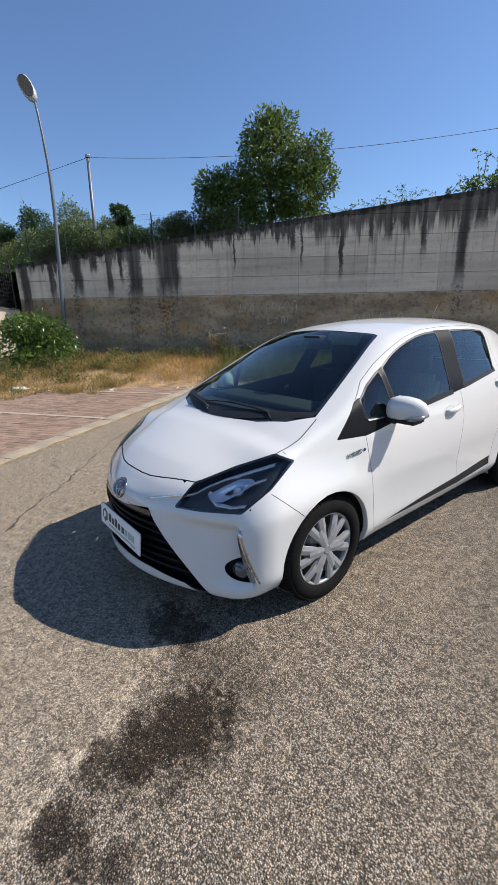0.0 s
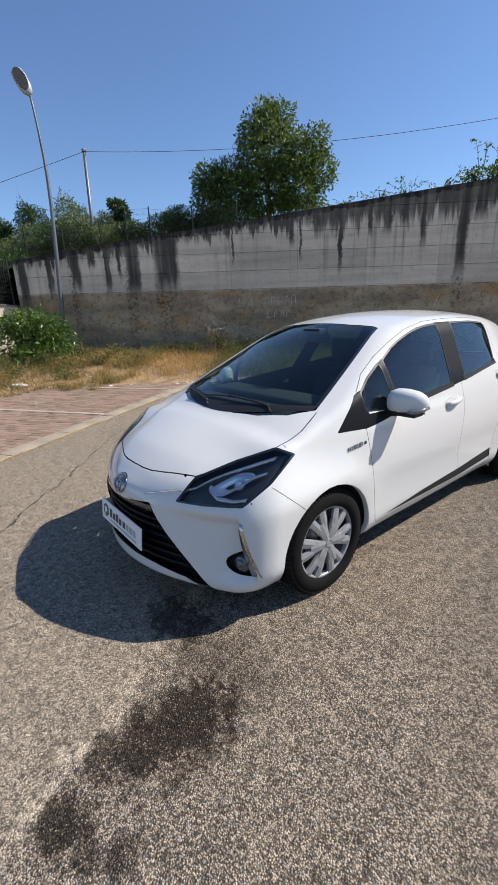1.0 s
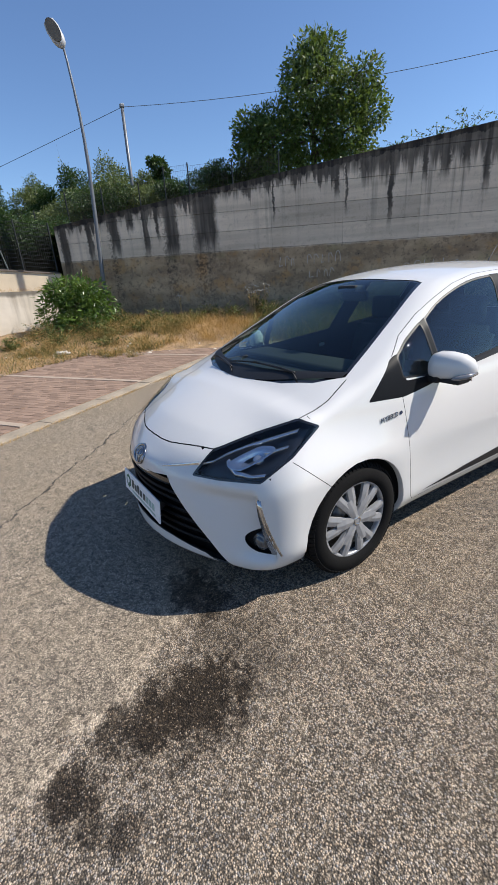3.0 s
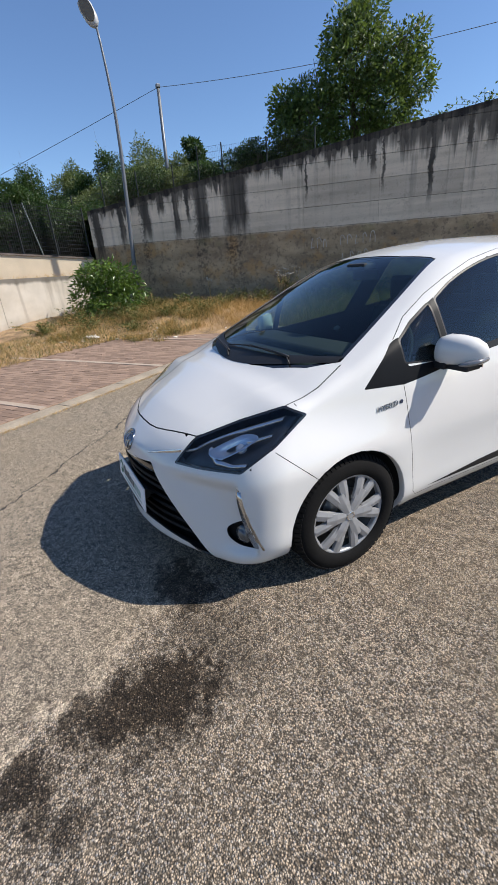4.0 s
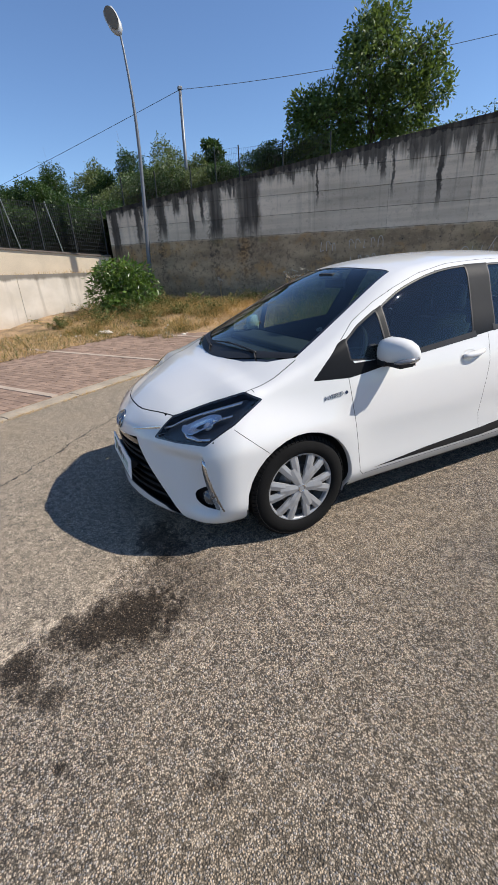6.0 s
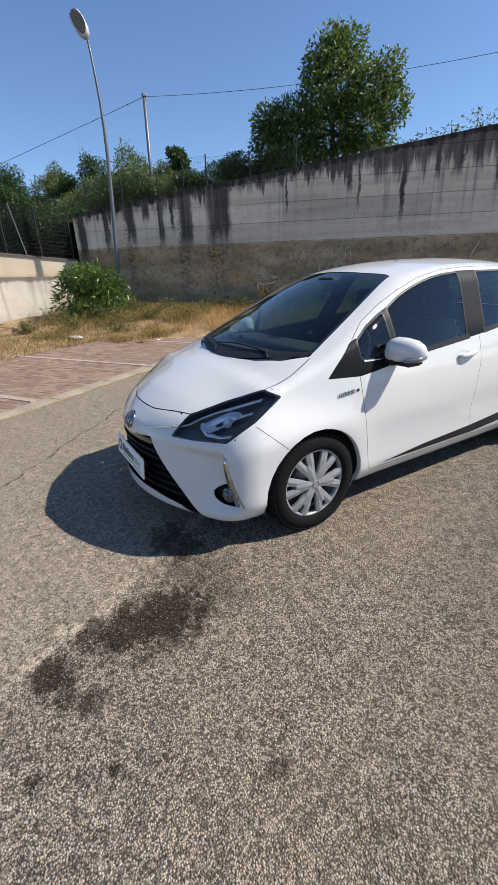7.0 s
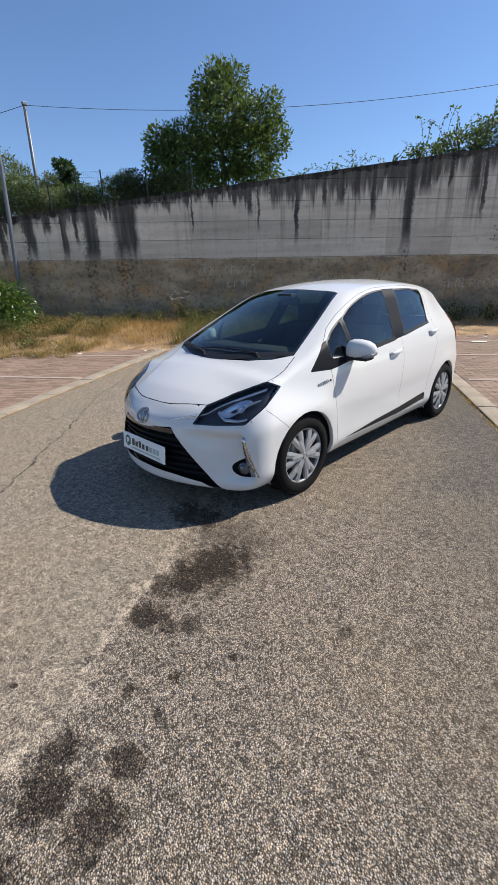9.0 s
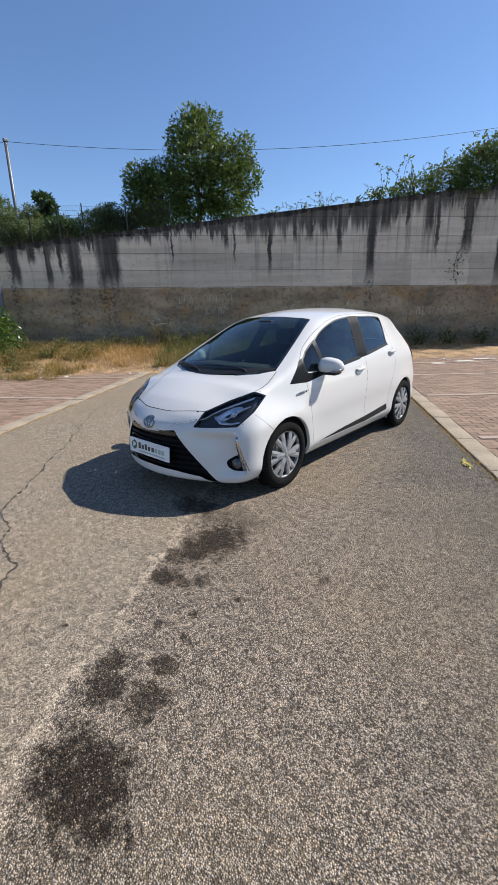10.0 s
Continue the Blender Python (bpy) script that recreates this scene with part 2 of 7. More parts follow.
    col = k.mix(k.math("MULTIPLY", oil, k.math("MULTIPLY_ADD", dry, -0.55, 1.0)), col, k.mix(1.0, col, (0.15, 0.132, 0.112), "MULTIPLY"))
    hgt = k.math("ADD", k.math("MULTIPLY", big.outputs["Distance"], k.math("MULTIPLY_ADD", coarse, -1.1, -0.35)), k.math("MULTIPLY", grain, 0.35))
    k.bump(hgt, 0.7, 0.007)
    # darker, bluer tone towards the eastern kerb, with a ragged border
    east_tone = k.step(k.math("ADD", k.math("ADD", k.math("MULTIPLY", x, 0.840), k.math("MULTIPLY", y, 0.542)), k.math("MULTIPLY", k.math("SUBTRACT", k.noise(0.9, 5, rough=0.65), 0.5), 2.4)), 0.35, 1.9)
    col = k.mix(k.math("MULTIPLY", east_tone, 0.82), col, k.mix(1.0, col, (0.50, 0.55, 0.62), "MULTIPLY"))
    col = k.mix(1.0, col, (1.23, 1.175, 1.095), "MULTIPLY")
    return k.done(col, k.math("MULTIPLY_ADD", oil, -0.2, 0.85), 0, 0.18)


ASPHALT = asphalt_material()
EARTH = surface("dry_earth", (0.17, 0.115, 0.066), 0.95, var=0.6, coarse=2.5, fine=30, bump=0.9, depth=0.04, tint=(0.36, 0.235, 0.12))
KERB = surface("worn_kerb_concrete", (0.30, 0.25, 0.185), 0.9, var=0.4, coarse=2.5, fine=70, bump=0.4, depth=0.008)
LINE = surface("pale_line_concrete", (0.36, 0.285, 0.22), 0.85, var=0.25, coarse=3, fine=60)
PAVER = surface("red_paver", (0.205, 0.137, 0.098), 0.88, var=0.09, coarse=5, fine=90, bump=0.35, per="object", tint=(0.25, 0.170, 0.122))
PAVERS = surface("red_pavers", (0.205, 0.137, 0.098), 0.88, var=0.09, coarse=5, fine=90, bump=0.35, per="island", tint=(0.25, 0.170, 0.122))
SAND = surface("joint_sand", (0.11, 0.082, 0.06), 0.95, var=0.3, coarse=3, fine=120)

# ground: one sheet to the horizon, finer near the car
gv, gf = [], []
ticks = [-900, -300, -100, -45, -25, -16, -10, -6, -3, 0, 3, 6, 10, 16, 25, 45, 100, 300, 900]
for i, gy in enumerate(ticks):
    for j, gx in enumerate(ticks):
        gv.append((gx, gy, 0.0))
        if i and j:
            n = len(ticks)
            gf.append(((i - 1) * n + j - 1, (i - 1) * n + j, i * n + j, i * n + j - 1))
tagged(new("ground", mesh_of("ground", gv, gf, ASPHALT)), "grey worn asphalt lane with dark oil stains", "asphalt", kind="structure")


def slab(name, outline, z0, z1, mat, label, category, cuts=1):
    v, f = prism([(p[0], p[1]) for p in outline], z1 - z0, Matrix.Translation((0, 0, z0)))
    return tagged(new(name, mesh_of(name, v, f, mat)), label, category, kind="structure")


def verge_edge(a):   # how far along the lane the paving reaches
    return float(np.interp(a, [-9, -7.3, -4.1, 3.0, 5.6, 12], [2.2, 4.1, 6.45, 7.6, 8.5, 10.5]))


slab("paving_bed_1", [lane(-4.14, -9), lane(-4.14, 6.6), lane(-5.6, 5.5), lane(-7.3, 4.2), lane(-8.6, 3.2), lane(-8.6, -9)], 0.001, 0.012, SAND, "sandy bed between red parking bay pavers", "paving")
slab("paving_bed_2", [lane(2.13, -9), lane(12, -9), lane(12, 10.5), lane(5.6, 8.6), lane(3.0, 7.7), lane(2.13, 7.4)], 0.001, 0.012, SAND, "sandy bed between red parking bay pavers", "paving")

# kerbs: single stones, each a little out of line
for name, a0, lo, hi in (("kerb_1", -4.03, -9, 6.7), ("kerb_2", 2.02, -9, 7.5)):
    k_ob = thing(name, "flush pale concrete kerb edging the asphalt lane", "kerb", kind="structure")
    bm = box_bm((0.25, 0.99, 0.10), (0, 0, 0), 0.012, 2)
    kme = bm_mesh("kerb_stone", bm, KERB)
    b = lo
    while b < hi:
        m = Matrix.Translation(lane(a0 + rng.normal(0, 0.004), b + 0.5, -0.030 + rng.normal(0, 0.002))) @ Matrix.Rotation(math.atan2(ACROSS.y, ACROSS.x) + rng.normal(0, 0.004), 4, "Z")
        part("kerb_stone", kme, k_ob, m=m)
        b += 1.0

# bay lines
line_n = 0
for a0, a1, bs, skew in ((-8.2, -4.16, (-4.7, -2.45, -0.19, 2.05, 4.35), 0.0), (2.16, 10.5, (-2.2, 0.02, 2.45, 4.65, 6.6), 0.13)):
    for b in bs:
        line_n += 1
        if a0 < 0:
            a0c = max(a0, -8.2 if b < 3 else -7.0)
            p, q = lane(a0c, b), lane(a1, b)
        else:
            p, q = lane(a0, b), lane(a1, b + skew * (a1 - a0))
        d = (q - p).normalized()
        w = Vector((-d.y, d.x, 0)) * 0.05
        slab(f"bay_line_{line_n}", [p - w, q - w, q + w, p + w], 0.014, 0.0335, LINE, "pale concrete line marking a parking bay", "bay line")

# crack in the asphalt: a flat dark strip just above the surface
crack_pts = [(-4.1, .05), (-3.36, -0.8), (-2.9, -1.2), (-2.3, -1.68), (-1.95, -1.98), (-1.6, -2.32), (-1.22, -2.6), (-0.95, -2.86), (-0.72, -3.09), (-.5, -3.12), (-0.32, -3.17), (-.1, -3.32), (0.2, -3.31), (.5, -3.6), (.6, -4.1), (.9, -4.6)]
cv, cf = [], []
for (x0, y0), (x1, y1) in zip(crack_pts, crack_pts[1:]):
    n = 22
    for s in range(n):
        t = s / n
        j = noise.noise_vector(Vector((x0 + (x1 - x0) * t, y0 + (y1 - y0) * t, 0)) * 6) * 0.045 + noise.noise_vector(Vector((x0 + (x1 - x0) * t, y0 + (y1 - y0) * t, 3)) * 26) * 0.02
        w = 0.004 + 0.020 * max(0, noise.noise(Vector((x0 * 5 + t * 9, y0 * 5, 5))))
        dx, dy = x1 - x0, y1 - y0
        ln = math.hypot(dx, dy)
        cx, cy = x0 + dx * t + j.x, y0 + dy * t + j.y
        cv += [(cx - dy / ln * w, cy + dx / ln * w, 0.003), (cx + dy / ln * w, cy - dx / ln * w, 0.003)]
cf = [(2 * i, 2 * i + 1, 2 * i + 3, 2 * i + 2) for i in range(len(cv) // 2 - 1)]
tagged(new("asphalt_crack", mesh_of("asphalt_crack", cv, cf, surface("crack_dark", (0.045, 0.04, 0.034), 0.95, var=0.4))), "long ragged crack running through the asphalt", "crack", kind="structure")


# ---- tall concrete wall ----
def wall_material():
    k = Nodes("weathered_concrete")
    x, y, z = k.axes()      # x runs along the wall, z up
    board = k.noise(1.0, 4, k.scaled((0.3, 1, 4)))
    cloud, grit = k.noise(0.9, 5), k.noise(28, 4)
    col = k.mix(k.step(board, 0.3, 0.7), (0.54, 0.465, 0.355), (0.73, 0.63, 0.49))
    col = k.mix(k.math("MULTIPLY", k.step(cloud, 0.4, 0.75), 0.5), col, (0.75, 0.655, 0.52))
    mott = k.noise(4.5, 6, rough=0.7)
    col = k.mix(k.math("MULTIPLY", k.step(mott, 0.52, 0.7), 0.4), col, (0.30, 0.255, 0.19))
    # lower lift: browner, blotched
    rust = k.noise(1.1, 5, k.scaled((0.7, 1, 1.6), (3, 0, 1)))
    low = k.mix(k.step(rust, 0.35, 0.68), (0.27, 0.20, 0.125), (0.52, 0.39, 0.24))
    low = k.mix(k.math("MULTIPLY", k.step(k.noise(1.6, 5, k.scaled((1, 1, 1), (9, 2, 4))), 0.52, 0.66), 0.65), low, (0.46, 0.27, 0.11))
    low = k.mix(k.math("MULTIPLY", k.step(k.noise(0.8, 5, k.scaled((1, 1, 1), (2, 7, 5))), 0.55, 0.7), 0.4), low, (0.30, 0.29, 0.13))
    low = k.mix(k.math("MULTIPLY", k.step(k.noise(2.6, 6, k.scaled((1, 1, 1.5), (4, 1, 2)), rough=0.72), 0.5, 0.62), 0.32), low, (0.53, 0.41, 0.265))
    low = k.mix(k.math("MULTIPLY", k.step(k.noise(7, 6, rough=0.7), 0.50, 0.63), 0.55), low, (0.13, 0.105, 0.08))
    joint = k.math("ADD", z, k.math("ADD", k.math("MULTIPLY", x, 0.016), k.math("MULTIPLY", k.math("SUBTRACT", cloud, 0.5), 0.12)))
    col = k.mix(k.step(k.math("MULTIPLY_ADD", mott, 0.14, joint), 2.39, 2.47), low, col)
    # black weathering that runs down from the top
    top = k.math("SUBTRACT", k.math("MULTIPLY_ADD", k.math("MINIMUM", x, 24.0), 0.0965, 3.43), z)
    run = k.math("MULTIPLY_ADD", k.noise(1.0, 3, k.scaled((3.4, 1, 0.10), (0, 0, 0.3))), 0.5, k.math("MULTIPLY", k.noise(1.0, 3, k.scaled((0.9, 1, 0.10), (5, 0, 0.3))), 0.5))
    run2 = k.noise(1.0, 4, k.scaled((9.0, 1, 0.25)))
    ragged = k.math("ADD", k.math("MULTIPLY", run, 0.75), k.math("MULTIPLY", run2, 0.35))
    cover = k.math("SUBTRACT", 1.0, k.step(k.math("SUBTRACT", top, k.math("MULTIPLY", k.math("SUBTRACT", ragged, 0.50), 2.4)), -0.03, 0.12))
    drip = k.math("MULTIPLY_ADD", k.noise(1.0, 2, k.scaled((9.5, 1, 0.09), (1, 0, 2))), 0.6, k.math("MULTIPLY", k.noise(1.0, 2, k.scaled((1.3, 1, 0.05), (8, 0, 2))), 0.66))
    reach = k.math("MULTIPLY_ADD", k.math("SUBTRACT", drip, 0.56), 2.6, k.math("MULTIPLY", k.math("SUBTRACT", grit, 0.5), 0.25))
    drips = k.math("SUBTRACT", 1.0, k.step(k.math("SUBTRACT", top, reach), -0.12, 0.10))
    rimline = k.math("SUBTRACT", 1.0, k.step(k.math("SUBTRACT", top, k.math("MULTIPLY", k.noise(1.0, 4, k.scaled((5, 1, 0.5))), 0.36)), -0.06, 0.05))
    cover = k.math("MAXIMUM", k.math("MULTIPLY", cover, 0.8), k.math("MAXIMUM", k.math("MULTIPLY", drips, 0.9), rimline))
    # broad dark band under the top, deeper along the higher stretch
    deep = k.math("MULTIPLY_ADD", k.math("SUBTRACT", k.step(x, 9.0, 10.0), k.math("MULTIPLY", k.step(x, 14.4, 15.2), 0.5)), 0.50, 0.10)
    teeth = k.math("ADD", k.math("MULTIPLY", k.math("SUBTRACT", k.noise(1.0, 3, k.scaled((6.5, 1, 0.08), (3, 0, 1))), 0.5), 1.5), k.math("MULTIPLY", k.math("SUBTRACT", run2, 0.5), 0.9))
    band = k.math("SUBTRACT", 1.0, k.step(k.math("SUBTRACT", top, k.math("ADD", deep, teeth)), -0.22, 0.26))
    cover = k.math("MAXIMUM", cover, k.math("MULTIPLY", band, 0.86))
    for u0, w, length in ((.15, .15, 1.6), (1.1, .12, 1.3), (1.98, .18, 1.25), (2.58, .14, .65), (3.07, .11, 1.45), (3.48, .05, 1.1), (3.91, .25, 1.75), (5.0, .44, 1.75), (7.12, .015, 1.2), (7.68, .05, .4), (8.17, .05, .35), (8.98, .07, .95), (9.23, .03, 1.4), (9.72, .14, .5), (10.34, .12, .5), (10.42, .06, 1.9), (11.26, .06, 1.0), (11.75, .14, 1.0), (12.24, .12, .9), (12.76, .09, 1.5), (13.85, .17, 2.6), (14.3, .22, 1.0), (15.04, .07, .95), (15.8, .17, 1.3), (16.1, .06, 1.9), (17.15, .18, 2.0), (18.4, .17, 3.2), (20, .3, 2.4), (22.5, .5, 2.0), (26, .4, 2.6), (30, .5, 2)):
        dx = k.math("ABSOLUTE", k.math("SUBTRACT", k.math("ADD", x, k.math("MULTIPLY", k.math("MULTIPLY_ADD", k.noise(1.6, 3), 0.20, k.math("MULTIPLY_ADD", k.noise(17, 4, rough=0.7), 0.16, -0.18)), 1.0)), u0 + (0.12 if u0 < 8 else 0.05)))
        s = k.math("MULTIPLY", k.math("SUBTRACT", 1.0, k.step(dx, w * 0.62, w * 1.02 + 0.02)), k.math("SUBTRACT", 1.0, k.step(k.math("MULTIPLY_ADD", run2, 0.7, top), length * 0.72 + 0.3, length * 1.12 + 0.36)))
        cover = k.math("MAXIMUM", cover, k.math("MULTIPLY", s, 0.93))
    soft = k.noise(1.0, 4, k.scaled((6, 1, 0.5), (2, 0, 0)))
    cover = k.math("MULTIPLY", cover, k.math("MULTIPLY_ADD", k.step(soft, 0.3, 0.62), 0.16, 0.84))
    veil = k.math("MULTIPLY", k.step(k.noise(1.0, 4, k.scaled((5.5, 1, 0.12), (4, 0, 1))), 0.5, 0.72), k.math("SUBTRACT", 1.0, k.step(top, 0.6, 2.6)))
    cover = k.math("MAXIMUM", cover, k.math("MULTIPLY", veil, k.math("MULTIPLY_ADD", k.step(x, 8.0, 12.0), 0.42, 0.30)))
    # mossy speckled columns below two of the runs
    for u0, w in ((1.98, .15), (3.91, .25), (5.0, .40), (13.9, .2)):
        dx = k.math("ABSOLUTE", k.math("SUBTRACT", x, u0))
        s = k.math("MULTIPLY", k.math("SUBTRACT", 1.0, k.step(dx, w * 0.5, w)), k.step(k.noise(9, 6, rough=0.75), 0.46, 0.58))
        cover = k.math("MAXIMUM", cover, k.math("MULTIPLY", s, k.math("MULTIPLY_ADD", k.step(z, 0.5, 2.2), 0.35, 0.3)))
    pour = k.math("MULTIPLY_ADD", k.n.new("ShaderNodeObjectInfo").outputs["Random"], 0.30, 0.80)
    tone = k.n.new("ShaderNodeCombineXYZ")
    for sock in tone.inputs:
        k.put(sock, pour)
    col = k.mix(1.0, col, tone.outputs[0], "MULTIPLY")   # each pour set a little lighter or darker
    col = k.mix(cover, col, (0.030, 0.028, 0.026))
    damp = k.math("SUBTRACT", 1.0, k.step(k.math("ADD", z, k.math("MULTIPLY", cloud, 1.0)), 0.5, 1.9))
    col = k.mix(k.math("MULTIPLY", damp, 0.3), col, (0.19, 0.175, 0.14))
    col = k.mix(k.math("MULTIPLY", k.step(grit, 0.58, 0.75), 0.25), col, (0.10, 0.085, 0.07))
    k.bump(k.math("ADD", k.math("MULTIPLY", grit, 0.5), board), 0.35, 0.02)
    return k.done(col, 0.92, 0, 0.25)


CONCRETE = wall_material()
GROOVE = surface("dark_joint", (0.07, 0.063, 0.055), 0.95)
wall_m = Matrix.Translation(W0) @ Matrix.Rotation(math.atan2(WU.y, WU.x), 4, "Z")   # local x along the wall, -y towards the lane
WALL_END = 44.0


def in_wall(outline, depth, front):
    """An outline in (u, z) as a slab whose face lies at that distance in front of the core."""
    n = len(outline)
    vs = [(u, -front, z) for u, z in outline] + [(u, -front + depth, z) for u, z in outline]
    return vs, [tuple(range(n)), tuple(range(2 * n - 1, n - 1, -1))] + [((i + 1) % n, i, n + i, n + (i + 1) % n) for i in range(n)]


wall_ob = thing("wall_north", "tall weathered concrete retaining wall with black rain streaks", "retaining wall", W0, math.atan2(WU.y, WU.x), kind="structure")
v, f = in_wall([(0, -0.3), (WALL_END, -0.3), (WALL_END, wall_top(WALL_END) - 0.02), (24, wall_top(24) - 0.02), (0, wall_top(0) - 0.02)], 0.35, -0.03)
part("core", mesh_of("core", v, f, GROOVE), wall_ob)
lifts = [-0.6, 2.37, 2.90, 3.42, 3.95, 4.52, 5.06, 5.60, 6.14]
verticals = [0.0, 1.0, 3.05, 5.1, 7.15, 9.2, 11.25, 13.3, 15.35, 17.4, 19.5, 21.6, 24.0, 30.0, 36.0, WALL_END]
bays = [(a, b, 1, len(lifts) - 1) for a, b in zip(verticals, verticals[1:])] + [(a, b, 0, 1) for a, b in ((0.0, 7.15), (7.15, 15.35), (15.35, 24.0), (24.0, WALL_END))]
for ua, ub, first, last in bays:
    for za, zb in zip(lifts[first:last], lifts[first + 1:last + 1]):
        g = 0.0045
        e = 0.0022
        poly = [(ua + e, za + g - 0.016 * ua), (ub - e, za + g - 0.016 * ub), (ub - e, zb - g - 0.016 * ub), (ua + e, zb - g - 0.016 * ua)]
        out = []
        for (u0, z0), (u1, z1) in zip(poly, poly[1:] + poly[:1]):   # keep what lies under the sloping top
            d0, d1 = wall_top(u0) - z0, wall_top(u1) - z1
            if d0 >= 0:
                out.append((u0, z0))
            if d0 * d1 < 0:
                t = d0 / (d0 - d1)
                out.append((u0 + (u1 - u0) * t, z0 + (z1 - z0) * t))
        if len(out) < 3:
            continue
        poly = out
        v, f = in_wall(poly, 0.05, 0.012 + float(rng.uniform(0, 0.006)))
        part("wall_panel", mesh_of("wall_panel", v, f, CONCRETE), wall_ob)
# rough top edge
n = 120
cvs, cfs = [], []
for i in range(n + 1):
    u = WALL_END * i / n
    z = wall_top(u) + 0.012 * noise.noise(Vector((u * 2.3, 1, 0)))
    cvs += [(u, -0.026, z - 0.05), (u, -0.03, z), (u, 0.33, z + 0.01), (u, 0.33, z - 0.2)]
    if i:
        o = 4 * i
        cfs += [(o - 4 + k, o + k, o + k + 1, o - 3 + k) for k in range(3)]
part("wall_cap", mesh_of("wall_cap", cvs, cfs, CONCRETE), wall_ob)
# shuttering tie holes
hv, hf = [], []
for row, z in enumerate((0.55, 0.98, 1.48, 2.05)):
    u = 0.6 + 0.3 * (row % 2)
    while u < 26:
        r = 0.012 + 0.006 * rng.random()
        zz = z - 0.016 * u + rng.normal(0, 0.02)
        o = len(hv)
        hv += [(u + r * math.cos(a * 1.0472), -0.0205, zz + r * math.sin(a * 1.0472)) for a in range(6)]
        hf.append(tuple(range(o, o + 6)))
        u += 0.98 + rng.normal(0, 0.03)
part("tie_holes", mesh_of("tie_holes", hv, hf, surface("hole_dark", (0.03, 0.027, 0.024), 1.0)), wall_ob)["kind"] = "stuff"
# faint pale scrawls, as plain strokes
CHALK = surface("faded_chalk", (0.48, 0.445, 0.39), 0.95, var=0.3, fine=40)


def scrawl(u, z, w, h, n):
    """A row of loose hooks and strokes, no letters."""
    out, pen = [], np.random.default_rng(int(u * 100))
    for i in range(n):
        x0, hh, lean = u + w * (i + pen.uniform(-.12, .12)) / n, h * pen.uniform(.65, 1.05), pen.uniform(-.02, .04)
        cw = w / n * pen.uniform(.35, .75)
        bend = pen.integers(0, 3)
        if bend == 0:      # an arch
            pts = [(x0 + cw * (1 - math.cos(t)) / 2, z + hh * math.sin(t) ** 0.6) for t in np.linspace(0, math.pi, 9)]
        elif bend == 1:    # a slanting stroke with a foot
            pts = [(x0 + lean, z + hh), (x0, z), (x0 + cw, z + 0.1 * hh)]
        else:              # a hook
            pts = [(x0, z), (x0 + lean, z + 0.9 * hh), (x0 + cw * .5, z + hh), (x0 + cw, z + 0.55 * hh)]
        for p, q in zip(pts, pts[1:]):
            d = Vector((q[0] - p[0], q[1] - p[1]))
            if d.length < 1e-4:
                continue
            m = Vector((-d.y, d.x)).normalized() * 0.008
            out.append(in_wall([(p[0] - m.x, p[1] - m.y), (q[0] - m.x, q[1] - m.y), (q[0] + m.x, q[1] + m.y), (p[0] + m.x, p[1] + m.y)], 0.003, 0.0215))
    return out


v, f = merged(scrawl(7.35, 1.72, 0.55, 0.26, 3) + scrawl(8.2, 1.74, 1.0, 0.28, 5) + scrawl(8.25, 1.36, .8, .24, 4) + scrawl(10.9, 1.4, 1.6, .22, 6) + scrawl(15.2, 1.15, 1.9, .26, 8))
part("scar", mesh_of("scar", *in_wall([(10.37, 3.34), (10.42, 3.33), (10.455, 3.42), (10.50, 3.47), (10.53, 3.66), (10.49, 3.62), (10.45, 3.53), (10.42, 3.50), (10.40, 3.42)], 0.004, 0.0205), GROOVE), wall_ob, "dark chipped scar")
part("scrawl", mesh_of("scrawl", v, f, CHALK), wall_ob, "faint pale scrawled strokes")

# terrace behind the wall
def terrace_z(u, o):
    return (wall_top(u) if u > 0 else 3.4 + 0.02 * u) - 0.06 + 0.02 * (-o) * (0.6 if -o < 16 else 0.1)


def pushed(u, o, z, s):
    """A place on the terrace moved away from the lane by a factor: along, off, height."""
    p = Vector((2.3, -2.9, 1.5)) + (by_wall(u, o, z) - Vector((2.3, -2.9, 1.5))) * s
    q = p - W0
    return q.dot(WU), q.dot(WN), p.z


BANK = surface("grassy_bank", (0.13, 0.14, 0.06), 0.95, var=0.5, coarse=1.0, fine=20, bump=0.7, depth=0.05)
tv, tf, n = [], [], 0
us, offs = [-60, -30, -8, -4, 0, 4, 8, 12, 16, 20, 24, 30, 44, 80], [-0.31, -2, -5, -9, -16, -40, -200]
for i, u in enumerate(us):
    for j, o in enumerate(offs):
        p = by_wall(u, o)
        z = terrace_z(u, o) + 0.1 * noise.noise(p * 0.4)
        tv.append((p.x, p.y, z - (0.12 if j == 0 else 0)))
        if i and j:
            m_ = len(offs)
            tf.append(((i - 1) * m_ + j - 1, (i - 1) * m_ + j, i * m_ + j, i * m_ + j - 1))
tagged(new("terrace_ground", mesh_of("terrace_ground", tv, tf, BANK, True)), "overgrown ground behind the retaining wall", "ground", kind="structure")


